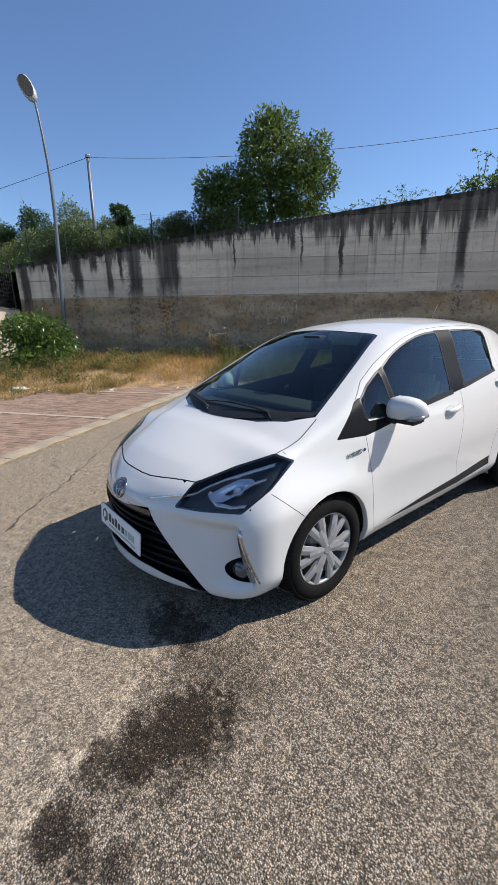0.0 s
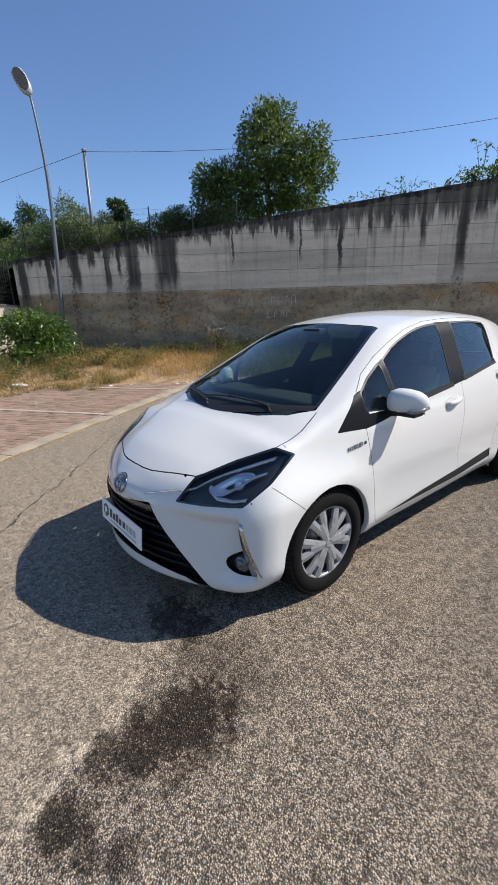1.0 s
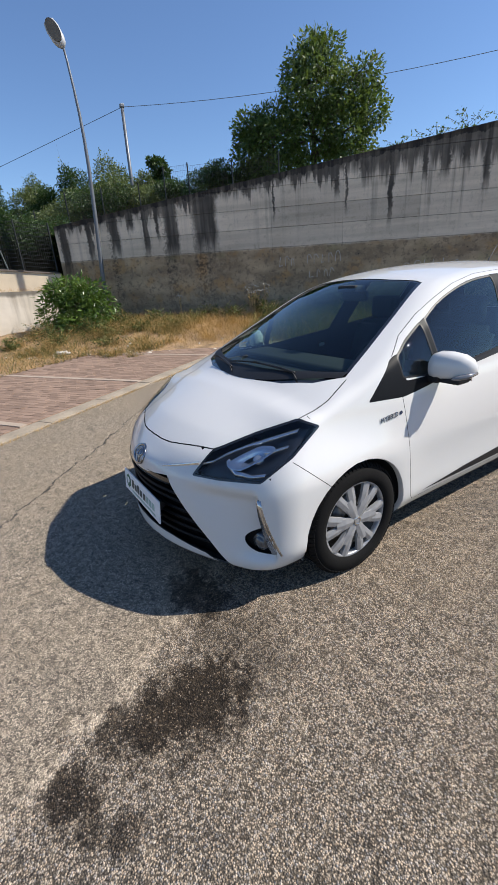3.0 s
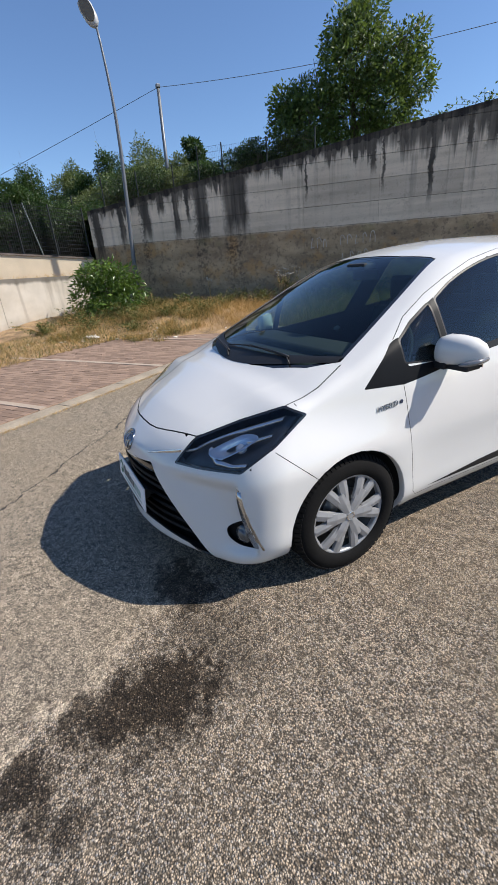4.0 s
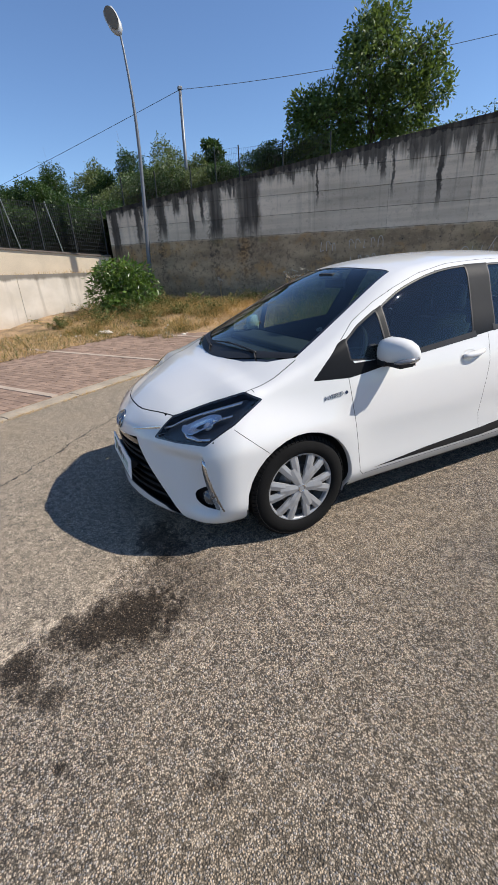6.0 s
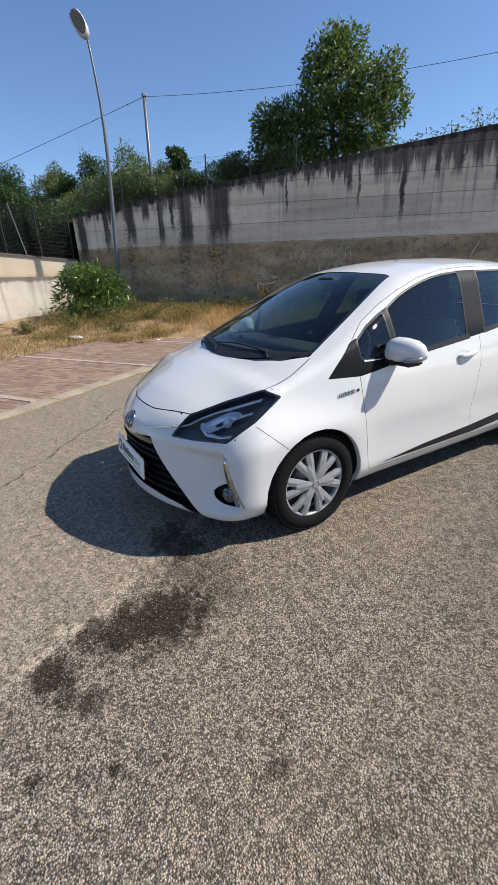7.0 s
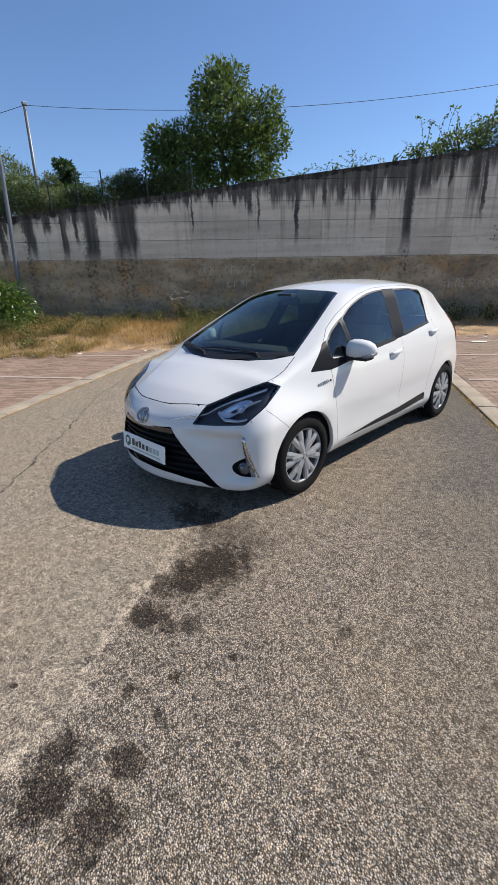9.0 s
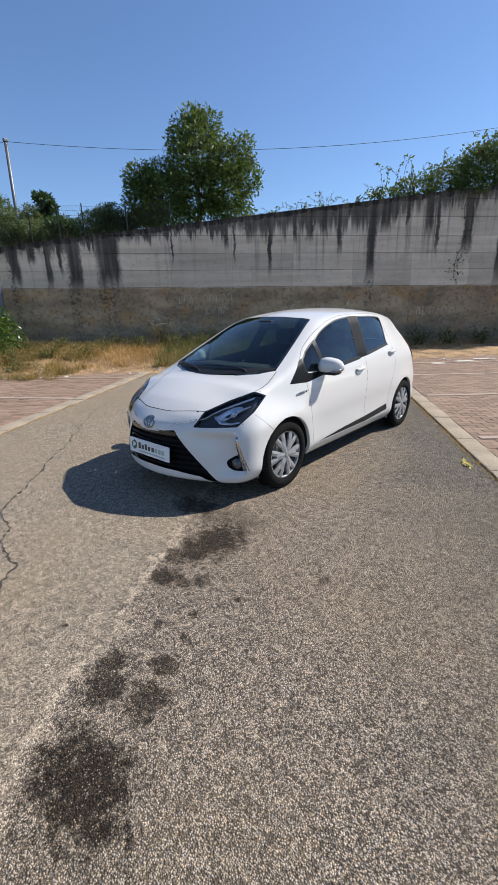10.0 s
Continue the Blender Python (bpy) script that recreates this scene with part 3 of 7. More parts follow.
# ---- low pale walls beside the bays ----
def pale_material():
    k = Nodes("pale_plaster")
    x, y, z = k.axes()
    cloud, grit = k.noise(1.2, 5), k.noise(35, 3)
    run = k.noise(1.0, 4, k.scaled((1, 3.2, 0.25)))
    col = k.mix(k.step(cloud, 0.35, 0.7), (0.64, 0.565, 0.455), (0.78, 0.70, 0.585))
    col = k.mix(k.math("MULTIPLY", k.step(run, 0.52, 0.70), 0.5), col, (0.33, 0.27, 0.20))
    low = k.math("SUBTRACT", 1.0, k.step(k.math("ADD", z, k.math("MULTIPLY", cloud, 0.5)), 0.3, 0.75))
    col = k.mix(k.math("MULTIPLY", low, 0.5), col, (0.55, 0.42, 0.29))
    tops = k.step(k.math("ADD", z, k.math("MULTIPLY", run, 0.22)), 1.50, 1.60)
    col = k.mix(k.math("MULTIPLY", tops, 0.75), col, (0.09, 0.08, 0.065))
    k.bump(grit, 0.25, 0.01)
    return k.done(col, 0.9, 0, 0.3)


PALE = pale_material()
BEIGE = surface("beige_plaster", (0.62, 0.52, 0.38), 0.9, var=0.15, coarse=1.5, fine=40)
DARK_CAP = surface("dirty_coping", (0.16, 0.13, 0.11), 0.9, var=0.4, coarse=5)


def run_wall(name, pts_low, pts_high, thick, mat, label):
    """A wall along y at fixed x: pts as (y, z)."""
    (xa, ya, za0, za1), (xb, yb, zb0, zb1) = pts_low, pts_high
    vs = [(xa, ya, za0), (xb, yb, zb0), (xb, yb, zb1), (xa, ya, za1), (xa - thick, ya, za0), (xb - thick, yb, zb0), (xb - thick, yb, zb1), (xa - thick, ya, za1)]
    fs = [(0, 1, 2, 3), (7, 6, 5, 4), (3, 2, 6, 7), (0, 3, 7, 4), (1, 5, 6, 2)]
    return tagged(new(name, mesh_of(name, vs, fs, mat)), label, "low wall", kind="structure")


run_wall("wall_west_1", (-13.1, -16, -0.2, 1.92), (-13.1, -2.72, -0.2, 1.605), 0.25, PALE, "low sunlit whitewashed retaining wall, stained along its top")
run_wall("wall_west_2", (-13.105, -2.71, -0.2, 1.60), (-13.1, 1.30, -0.2, 1.49), 0.25, PALE, "low sunlit whitewashed retaining wall, stained along its top")
run_wall("wall_west_3", (-13.95, -16, 1.0, 3.85), (-13.95, 0.38, 1.0, 2.0), 0.2, BEIGE, "beige plastered upper wall carrying a fence")
run_wall("coping_west", (-13.91, -16, 3.852, 3.90), (-13.91, 0.38, 2.002, 2.05), 0.28, DARK_CAP, "thin dirty coping on the beige wall")
slab("ledge", [(-13.96, -16), (-13.34, -16), (-13.34, 1.0), (-13.6, 0.85), (-13.96, .42)], 1.0, 1.47, EARTH, "dry earth ledge between the two low walls", "ledge")

# verge along the foot of the wall
vv, vf = [], []
NU, NO = 60, 14
for i in range(NU + 1):
    for j in range(NO + 1):
        u = -1.2 + 40 * i / NU
        w = float(np.interp(u, [-2, 2.6, 12, 18, 40], [5.6, 4.9, 3.7, 3.4, 3.2]))
        o = w * j / NO
        h = float(np.interp(u, [-1, 2, 6, 12, 20], [0.36, 0.42, 0.32, 0.15, 0.06]))
        z = 0.024 + h * float(smooth01(1 - j / NO, 0.0, 0.75)) + 0.03 * noise.noise(Vector((u * 1.3, o * 1.7, 2))) * (j < NO)
        p = by_wall(u, o)
        vv.append((max(p.x, -13.12), p.y, z if j < NO else -0.01))
        if i and j:
            vf.append(((i - 1) * (NO + 1) + j - 1, (i - 1) * (NO + 1) + j, i * (NO + 1) + j, i * (NO + 1) + j - 1))
tagged(new("verge", mesh_of("verge", vv, [q[::-1] for q in vf], EARTH, True)), "strip of dry earth at the foot of the wall", "verge", kind="structure")
slab("verge_west", [(-13.1, -12), lane(-8.2, -7), lane(-7.5, 0.9), lane(-7.5, 4.3), lane(-6.6, 4.9), (-12.5, 1.6), (-13.1, 1.1)], 0.0, 0.03, EARTH, "dry earth strip below the low wall", "verge")


def verge_height(u, o):
    w = float(np.interp(u, [-2, 2.6, 12, 18, 40], [5.6, 4.9, 3.7, 3.4, 3.2]))
    h = float(np.interp(u, [-1, 2, 6, 12, 20], [0.36, 0.42, 0.32, 0.15, 0.06]))
    return 0.02 + h * float(smooth01(1 - o / w, 0.0, 0.75)) if o < w else 0.02
# ---- the car: body as a smooth solid, cut into its panels ----
PAINT = surface("white_car_paint", (0.612, 0.604, 0.585), 0.62, var=0.015, coarse=3, fine=200, bump=0.0, spec=0.15, coat=1.0)
PAINT.node_tree.nodes["Principled BSDF"].inputs["Coat Roughness"].default_value = 0.03
BLACK = surface("black_trim_plastic", (0.014, 0.014, 0.015), 0.5, var=0.2, coarse=8, fine=150, bump=0.08, spec=0.3)
PIANO = surface("dark_pillar_film", (0.0065, 0.0075, 0.009), 0.5, var=0.1, bump=0.0, spec=0.10)
GLOSS = surface("gloss_black", (0.012, 0.012, 0.013), 0.12, var=0.1, bump=0.0, coat=0.6)
SEAM = surface("panel_gap_dark", (0.02, 0.02, 0.02), 0.9, bump=0)
RUBBER = surface("tyre_rubber", (0.0072, 0.0071, 0.0070), 0.9, var=0.3, coarse=6, fine=120, bump=0.2, spec=0.15)
SILVER = surface("silver_cap_paint", (0.29, 0.295, 0.305), 0.36, metal=0.3, var=0.05, bump=0.02)
CHROME = surface("chrome", (0.78, 0.79, 0.80), 0.12, metal=1.0, var=0.03, bump=0.0)
SATIN = surface("satin_metal", (0.55, 0.55, 0.55), 0.22, metal=0.95, var=0.06, bump=0.0)
STEEL_GREY = surface("smoky_lamp_plastic", (0.20, 0.20, 0.21), 0.2, metal=0.3, bump=0.0, coat=0.6)
STEEL = surface("dark_wheel_steel", (0.03, 0.03, 0.03), 0.55, metal=0.3, bump=0.05)
LAMP_IN = surface("lamp_inner_dark", (0.013, 0.014, 0.017), 0.3, bump=0.0, coat=0.3)
LAMP_GREY = surface("lamp_inner_grey", (0.52, 0.56, 0.62), 0.2, metal=0.9, bump=0.0)
RED_LAMP = surface("red_tail_lamp", (0.35, 0.01, 0.012), 0.12, bump=0.0, coat=0.8)
CABIN = surface("dark_cabin_cloth", (0.018, 0.018, 0.020), 0.85, var=0.25, coarse=10, fine=150, bump=0.2)
CABIN_TRIM = surface("cabin_grey_plastic", (0.016, 0.017, 0.019), 0.75, var=0.2, fine=140, bump=0.1)
SCREEN_GLASS = glass("windscreen_glass", (0.68, 0.82, 0.77), gloss=1.4)
SIDE_GLASS = glass("side_window_glass", (0.36, 0.50, 0.48), gloss=1.7)
CLEAR = glass("clear_lamp_lens", (0.90, 0.92, 0.94))

half_width = curve([0.16, 0.22, 0.30, 0.40, 0.50, 0.62, 0.75, 0.85, 0.95, 1.04, 1.20, 1.41, 1.50, 1.6], [0.74, 0.795, 0.832, 0.837, 0.842, 0.847, 0.842, 0.830, 0.806, 0.775, 0.692, 0.582, 0.53, 0.47])
roof_line = curve([-2.2, -2.02, -1.95, -1.85, -1.70, -1.55, -1.42, -1.36, -1.2, -0.8, -0.45, -0.3, -0.1, 0.2, 0.5, 0.8, 1.1, 1.4, 1.62, 1.72, 1.9],
                  [0.62, 0.705, 0.752, 0.806, 0.868, 0.918, 0.955, 0.985, 1.075, 1.265, 1.42, 1.463, 1.49, 1.508, 1.511, 1.503, 1.482, 1.445, 1.405, 1.37, 1.2])
roof_fall = curve([-2.1, -1.95, -1.84, -1.67, -1.5, -1.35, -1.15, -0.8, -0.3, 0.3, 1.2, 1.8], [0.26, 0.26, 0.25, 0.19, 0.09, 0.13, 0.20, 0.215, 0.22, 0.22, 0.24, 0.3])
nose_line = curve([0.1, 0.17, 0.24, 0.32, 0.5, 0.58, 0.65, 0.70, 0.735, 0.77, 0.80, 0.9, 1.0, 1.6], [-1.93, -2.05, -2.088, -2.084, -2.080, -2.070, -2.042, -2.010, -1.982, -1.94, -1.90, -1.80, -1.7, -1.6])
tail_line = curve([0.1, 0.25, 0.4, 0.65, 0.75, 0.95, 1.1, 1.3, 1.4, 1.6], [1.70, 1.85, 1.885, 1.875, 1.82, 1.80, 1.76, 1.66, 1.60, 1.45])
FRONT_Y, REAR_Y, HUB_Z, ARCH_R = -1.246, 1.255, 0.297, 0.348


def smax(a, b, k):
    h = np.clip(0.5 + 0.5 * (a - b) / k, 0, 1)
    return b + (a - b) * h + k * h * (1 - h)


def body_field(p):
    """Less than 0 inside the body."""
    x, y, z = np.abs(p[..., 0]), p[..., 1], p[..., 2]
    w = half_width(z)
    w = w - 0.065 * smooth01(-y, 0.75, 1.42) * smooth01(z, 0.60, 0.86) * (1 - 0.4 * smooth01(z, 1.0, 1.3))
    w = w - 0.05 * smooth01(y, 1.0, 1.85) - 0.11 * smooth01(y, 0.75, 1.75) * smooth01(z, 0.88, 1.3)
    for wy in (FRONT_Y, REAR_Y):
        r = np.hypot(y - wy, z - HUB_Z)
        w = w + 0.008 * np.exp(-(((r - 0.37) / 0.10) ** 2)) * (1 - smooth01(z, 0.66, 0.8))
    w = w - 0.004 * np.exp(-(((z - 0.50 - 0.03 * y) / 0.11) ** 2)) * smooth01(y, -0.85, -0.6) * (1 - smooth01(y, 0.7, 0.95))
    front = nose_line(z) + 0.50 * x**2
    front = front - 0.018 * np.exp(-((x / 0.24) ** 2) - (((z - 0.655) / 0.06) ** 2))
    # sunk cheek between the dark intake and the fog lamp fin
    d = ((x - 0.28) * 0.42 + (z - 0.61) * 0.36) / 0.553
    fin = 0.809 - 0.056 * np.clip((z - 0.30) / 0.27, 0, 1.3)
    sunk = smooth01(d, 0.0, 0.22) * (1 - smooth01(z, 0.545, 0.625)) * smooth01(z, 0.235, 0.30) * (1 - smooth01(x, fin - 0.03, fin - 0.002))
    front = front + 0.05 * sunk
    top = roof_line(y) - roof_fall(y) * x**2
    rib = 0.40 + 0.16 * smooth01(y, -1.9, -1.2)
    top = top + 0.004 * (1 - smooth01(x, rib - 0.03, rib + 0.03)) * (1 - smooth01(y, -1.35, -1.2)) * smooth01(y, -1.93, -1.80)
    f = smax((x - w) * 0.93, (front - y) * 0.85, 0.085)
    f = smax(f, (z - top) * 0.93, 0.04 + 0.045 * smooth01(z, 1.0, 1.3))
    f = smax(f, y - tail_line(z) + 0.25 * x**2, 0.10)
    return smax(f, 0.165 - z + 0.03 * smooth01(-y, 1.6, 2.0), 0.03)


def field_slope(p, e=0.002):
    g = np.stack([body_field(p + d) - body_field(p - d) for d in np.eye(3) * e], -1) / (2 * e)
    return g


def settle(p, rounds=4):
    for _ in range(rounds):
        g = field_slope(p)
        p = p - (body_field(p) / np.maximum((g * g).sum(-1), 0.05))[..., None] * g
    return p


def body_normals(p):
    g = field_slope(np.asarray(p, float), 0.004)
    return g / np.linalg.norm(g, axis=-1, keepdims=True)


def root_on(at, lo, hi):
    """Where body_field changes sign along a line (false position)."""
    flo, fhi = float(body_field(at(lo))), float(body_field(at(hi)))
    if flo * fhi > 0:
        return lo if abs(flo) < abs(fhi) else hi
    last = 0
    for _ in range(14):
        mid = (lo * fhi - hi * flo) / (fhi - flo)
        fm = float(body_field(at(mid)))
        if abs(fm) < 1e-4:
            return mid
        if fm * fhi < 0:
            lo, flo = hi, fhi
            hi, fhi = mid, fm
        else:
            hi, fhi, flo = mid, fm, flo * 0.5
    return mid


def surface_x(y, z):
    """The body's half width at a place."""
    return root_on(lambda t: np.array([t, y, z]), 0.2, 1.1)


def surface_y(x, z):
    """Where the nose lies at a place across and up."""
    return root_on(lambda t: np.array([x, t, z]), -1.2, -2.3)


def surface_z(x, y):
    return root_on(lambda t: np.array([x, y, t]), 0.4, 1.7)


def half_shell(step=0.02):
    """The half x > 0 of the body as quads (surface nets), on the true surface."""
    xs, ys, zs = np.arange(-2, 49) * step, np.arange(-2.2, 1.98, step), np.arange(0.10, 1.58, step)
    grid = np.stack(np.meshgrid(xs, ys, zs, indexing="ij"), -1)
    val = body_field(grid)
    sgn = val < 0
    shape = np.array(val.shape) - 1
    acc, cnt = np.zeros((*shape, 3)), np.zeros(shape)
    for ax in range(3):
        for o1 in (0, 1):
            for o2 in (0, 1):
                off = [0, 0, 0]
                oth = [a for a in range(3) if a != ax]
                off[oth[0]], off[oth[1]] = o1, o2
                a = tuple(slice(off[i], off[i] + shape[i]) for i in range(3))
                off[ax] = 1
                b = tuple(slice(off[i], off[i] + shape[i]) for i in range(3))
                cross = sgn[a] != sgn[b]
                t = np.where(cross, val[a] / np.where(cross, val[a] - val[b], 1), 0)
                acc += np.where(cross[..., None], grid[a] + t[..., None] * (grid[b] - grid[a]), 0)
                cnt += cross
    live = cnt > 0
    idx = np.full(shape, -1)
    idx[live] = np.arange(live.sum())
    verts = settle(acc[live] / cnt[live][:, None])
    faces = []
    for ax in range(3):
        o = [a for a in range(3) if a != ax]
        sl = [slice(1, s) for s in shape]
        sl[ax] = slice(0, shape[ax])
        here = tuple(sl)
        ahead = list(sl)
        ahead[ax] = slice(1, shape[ax] + 1)
        s0, s1 = sgn[here], sgn[tuple(ahead)]
        for i, j, k in np.argwhere(s0 != s1):
            c = [i + 1, j + 1, k + 1]
            c[ax] -= 1
            q = []
            for d1, d2 in ((0, 0), (1, 0), (1, 1), (0, 1)):
                e = list(c)
                e[o[0]] -= d1
                e[o[1]] -= d2
                q.append(idx[tuple(e)])
            flip = s0[i, j, k] != (ax == 1)
            faces.append(tuple(q[::-1] if flip else q))
    bm = bmesh.new()
    bv = [bm.verts.new(v) for v in verts]
    for q in faces:
        if -1 not in q:
            bm.faces.new([bv[i] for i in q])
    bmesh.ops.bisect_plane(bm, geom=bm.verts[:] + bm.edges[:] + bm.faces[:], dist=1e-5, plane_co=(0, 0, 0), plane_no=(-1, 0, 0), clear_outer=True)
    return bm


class View:
    """A parallel projection along a direction."""

    def __init__(self, e1, e2, keep):
        self.e1, self.e2, self.keep = Vector(e1).normalized(), Vector(e2).normalized(), keep

    def uv(self, c):
        return c.dot(self.e1), c.dot(self.e2)


SIDE = View((0, 1, 0), (0, 0, 1), lambda c: c.x > 0.3)
FACE = View((1, 0, 0), (0, 0, 1), lambda c: c.y < -1.45 and c.z < 0.72)
ABOVE = View((1, 0, 0), (0, 1, 0), lambda c: c.z > 0.62)
TILT = View((0, 1, 0), (-0.6, 0, 0.8), lambda c: c.x > 0.3 and c.z > 1.0)
BACK = View((1, 0, 0), (0, 0, 1), lambda c: c.y > 1.3 and c.z > 0.9)
way = Vector((-0.66, 0.70, -0.27)).normalized()
qe1 = Vector((0.70, 0.66, 0)).normalized()
QUARTER = View(qe1, qe1.cross(way), lambda c: c.y < -1.2 and c.z > 0.2)


def slice_along(bm, pts, view, closed=True, reach=0.046):
    e1, e2, keep = view.e1, view.e2, view.keep
    lo_u, hi_u = min(p[0] for p in pts) - 0.06, max(p[0] for p in pts) + 0.06
    lo_v, hi_v = min(p[1] for p in pts) - 0.06, max(p[1] for p in pts) + 0.06
    pool = set()
    for fc in bm.faces:
        c = fc.verts[0].co
        if lo_u < c.dot(e1) < hi_u and lo_v < c.dot(e2) < hi_v and keep(c):
            pool.add(fc)
    for (u0, v0), (u1, v1) in zip(pts, pts[1:] + (pts[:1] if closed else [])):
        du, dv = u1 - u0, v1 - v0
        ln = math.hypot(du, dv)
        if ln < 1e-6:
            continue
        du, dv = du / ln, dv / ln
        geom = set()
        for fc in pool:
            c = fc.verts[0].co
            a, b = c.dot(e1) - u0, c.dot(e2) - v0
            if abs(a * dv - b * du) < reach and -reach < a * du + b * dv < ln + reach:
                geom.add(fc)
                geom.update(fc.edges)
                geom.update(fc.verts)
        if geom:
            got = bmesh.ops.bisect_plane(bm, geom=list(geom), dist=2e-4, plane_co=e1 * u0 + e2 * v0, plane_no=e1 * (-dv) + e2 * du)
            pool.update(g for g in got["geom"] if isinstance(g, bmesh.types.BMFace))


def widen(pts, d):
    """A closed outline moved outwards by d."""
    area = sum(a[0] * b[1] - b[0] * a[1] for a, b in zip(pts, pts[1:] + pts[:1]))
    s = -1 if area > 0 else 1
    out = []
    for i, p in enumerate(pts):
        a, b = Vector(pts[i - 1]), Vector(pts[(i + 1) % len(pts)])
        p = Vector(p)
        n1, n2 = (p - a).normalized(), (b - p).normalized()
        n = Vector((-(n1.y + n2.y), n1.x + n2.x))
        n = n / max(0.35, n.length_squared / 2)
        out.append(tuple(p + n * d * s))
    return out


def contains(pts, u, v):
    """Even-odd test on arrays."""
    inside = np.zeros(len(u), bool)
    for (x0, y0), (x1, y1) in zip(pts, pts[1:] + pts[:1]):
        if y0 != y1:
            inside ^= ((y0 > v) != (y1 > v)) & (u < (x1 - x0) * (v - y0) / (y1 - y0) + x0)
    return inside


def near_line(pts, u, v):
    best = np.full(len(u), 9.0)
    for (x0, y0), (x1, y1) in zip(pts, pts[1:]):
        dx, dy = x1 - x0, y1 - y0
        raw = ((u - x0) * dx + (v - y0) * dy) / (dx * dx + dy * dy)
        t = np.clip(raw, 0, 1)
        far = np.hypot(u - x0 - t * dx, v - y0 - t * dy)
        first, last = (x0, y0) == tuple(pts[0]), (x1, y1) == tuple(pts[-1])
        best = np.minimum(best, np.where((first & (raw < 0)) | (last & (raw > 1)), 9.0, far))
    return best


def rounded(pts, r, n=3):
    """Corners of a closed outline rounded off."""
    out = []
    for i, p in enumerate(pts):
        p, a, b = Vector(p), Vector(pts[i - 1]), Vector(pts[(i + 1) % len(pts)])
        ra, rb = min(r, (a - p).length * 0.45), min(r, (b - p).length * 0.45)
        s, e = p + (a - p).normalized() * ra, p + (b - p).normalized() * rb
        for k in range(n + 1):
            t = k / n
            out.append(tuple((1 - t) ** 2 * s + 2 * t * (1 - t) * p + t * t * e))
    return out


def q_uv(*points):
    return [QUARTER.uv(Vector(p)) for p in points]


# outlines, in the plane of each view
glass_top = curve([-0.605, -0.44, -0.22, 0.0, 0.20], [1.228, 1.303, 1.366, 1.402, 1.414])
door_glass = rounded([(-0.60, 0.955)] + [(float(q), float(glass_top(q))) for q in np.linspace(-0.598, 0.20, 12)] + [(0.155, 1.235), (0.085, 1.012)], 0.02)
quarter_glass = rounded([(-0.90, 0.975), (-0.905, 1.082), (-0.80, 1.146), (-0.70, 1.192), (-0.632, 1.222), (-0.632, 0.955)], 0.02)
rear_glass = rounded([(0.29, 1.030), (0.34, 1.223), (0.395, 1.414), (0.72, 1.410), (0.945, 1.388), (0.905, 1.235), (0.835, 1.088)], 0.025)
sail_trim = rounded([(-1.138, 0.898), (-1.05, 0.982), (-0.95, 1.070), (-0.908, 1.088), (-0.885, 1.092), (-0.882, 0.962), (-0.575, 0.962), (-0.575, 0.932), (-0.92, 0.888)], 0.012, 2)
pillar_trim = [(0.06, 0.992), (0.14, 1.235), (0.186, 1.416), (0.408, 1.416), (0.355, 1.223), (0.305, 1.012)]
divider = [(-0.640, 0.94), (-0.640, 1.216), (-0.592, 1.236), (-0.592, 0.94)]
belt_trim = [(-0.60, 0.935), (-0.60, 0.975), (-0.35, 0.995), (0.10, 1.025), (0.11, 0.988), (-0.35, 0.953)]
belt_trim_rear = [(0.272, 1.05), (0.60, 1.085), (0.85, 1.11), (0.862, 1.074), (0.58, 1.042), (0.272, 1.006)]
screen = [(-0.05, -1.40), (0.20, -1.395), (0.38, -1.36), (0.54, -1.285), (0.65, -1.165), (0.605, -0.95), (0.530, -0.62), (0.462, -0.355), (0.42, -0.345), (0.25, -0.385), (-0.05, -0.40)]
hood_line = [(0.665, -1.175), (0.70, -1.33), (0.697, -1.505), (0.60, -1.66), (0.455, -1.837), (0.36, -1.878), (0.26, -1.918), (0.18, -1.944), (0.10, -1.956), (-0.02, -1.96)]
hood_area = [(-0.05, -1.39)] + [(x, y) for x, y in screen[1:5]] + hood_line + [(-0.05, -1.96)]
lamp_line = rounded(q_uv((.452, -1.840, .752), (.57, -1.672, .828), (.695, -1.506, .889), (.758, -1.428, .850), (.772, -1.60, .745), (.734, -1.759, .651), (.56, -1.868, .640), (.414, -1.936, .637)), 0.012, 2)
intake = [(-0.05, 0.578), (0.10, 0.588), (0.20, 0.603), (0.28, 0.612), (0.46, 0.402), (0.645, 0.185), (0.60, 0.187), (0.50, 0.245), (0.30, 0.272), (-0.05, 0.286)]
fog_pocket = rounded(q_uv((.668, -1.83, .375), (.70, -1.81, .405), (.755, -1.785, .435), (.772, -1.77, .43), (.803, -1.735, .31), (.795, -1.745, .292), (.72, -1.80, .298), (.672, -1.825, .33)), 0.03, 3)
sill_trim = [(-0.72, 0.292), (-0.30, 0.328), (0.225, 0.352), (0.76, 0.392), (0.765, 0.318), (0.24, 0.288), (-0.30, 0.290)]
front_door = [(-0.925, 0.900), (-0.905, 0.72), (-0.870, 0.52), (-0.832, 0.30), (-0.80, 0.268), (0.235, 0.268), (0.18, 0.47), (0.188, 0.64), (0.218, 0.83), (0.215, 1.0), (0.275, 1.19), (0.345, 1.436)]
frame_line = [(-0.925, 1.083), (-0.80, 1.167), (-0.62, 1.254), (-0.45, 1.320), (-0.22, 1.387), (0.05, 1.428), (0.345, 1.438), (0.72, 1.434), (1.0, 1.405)]
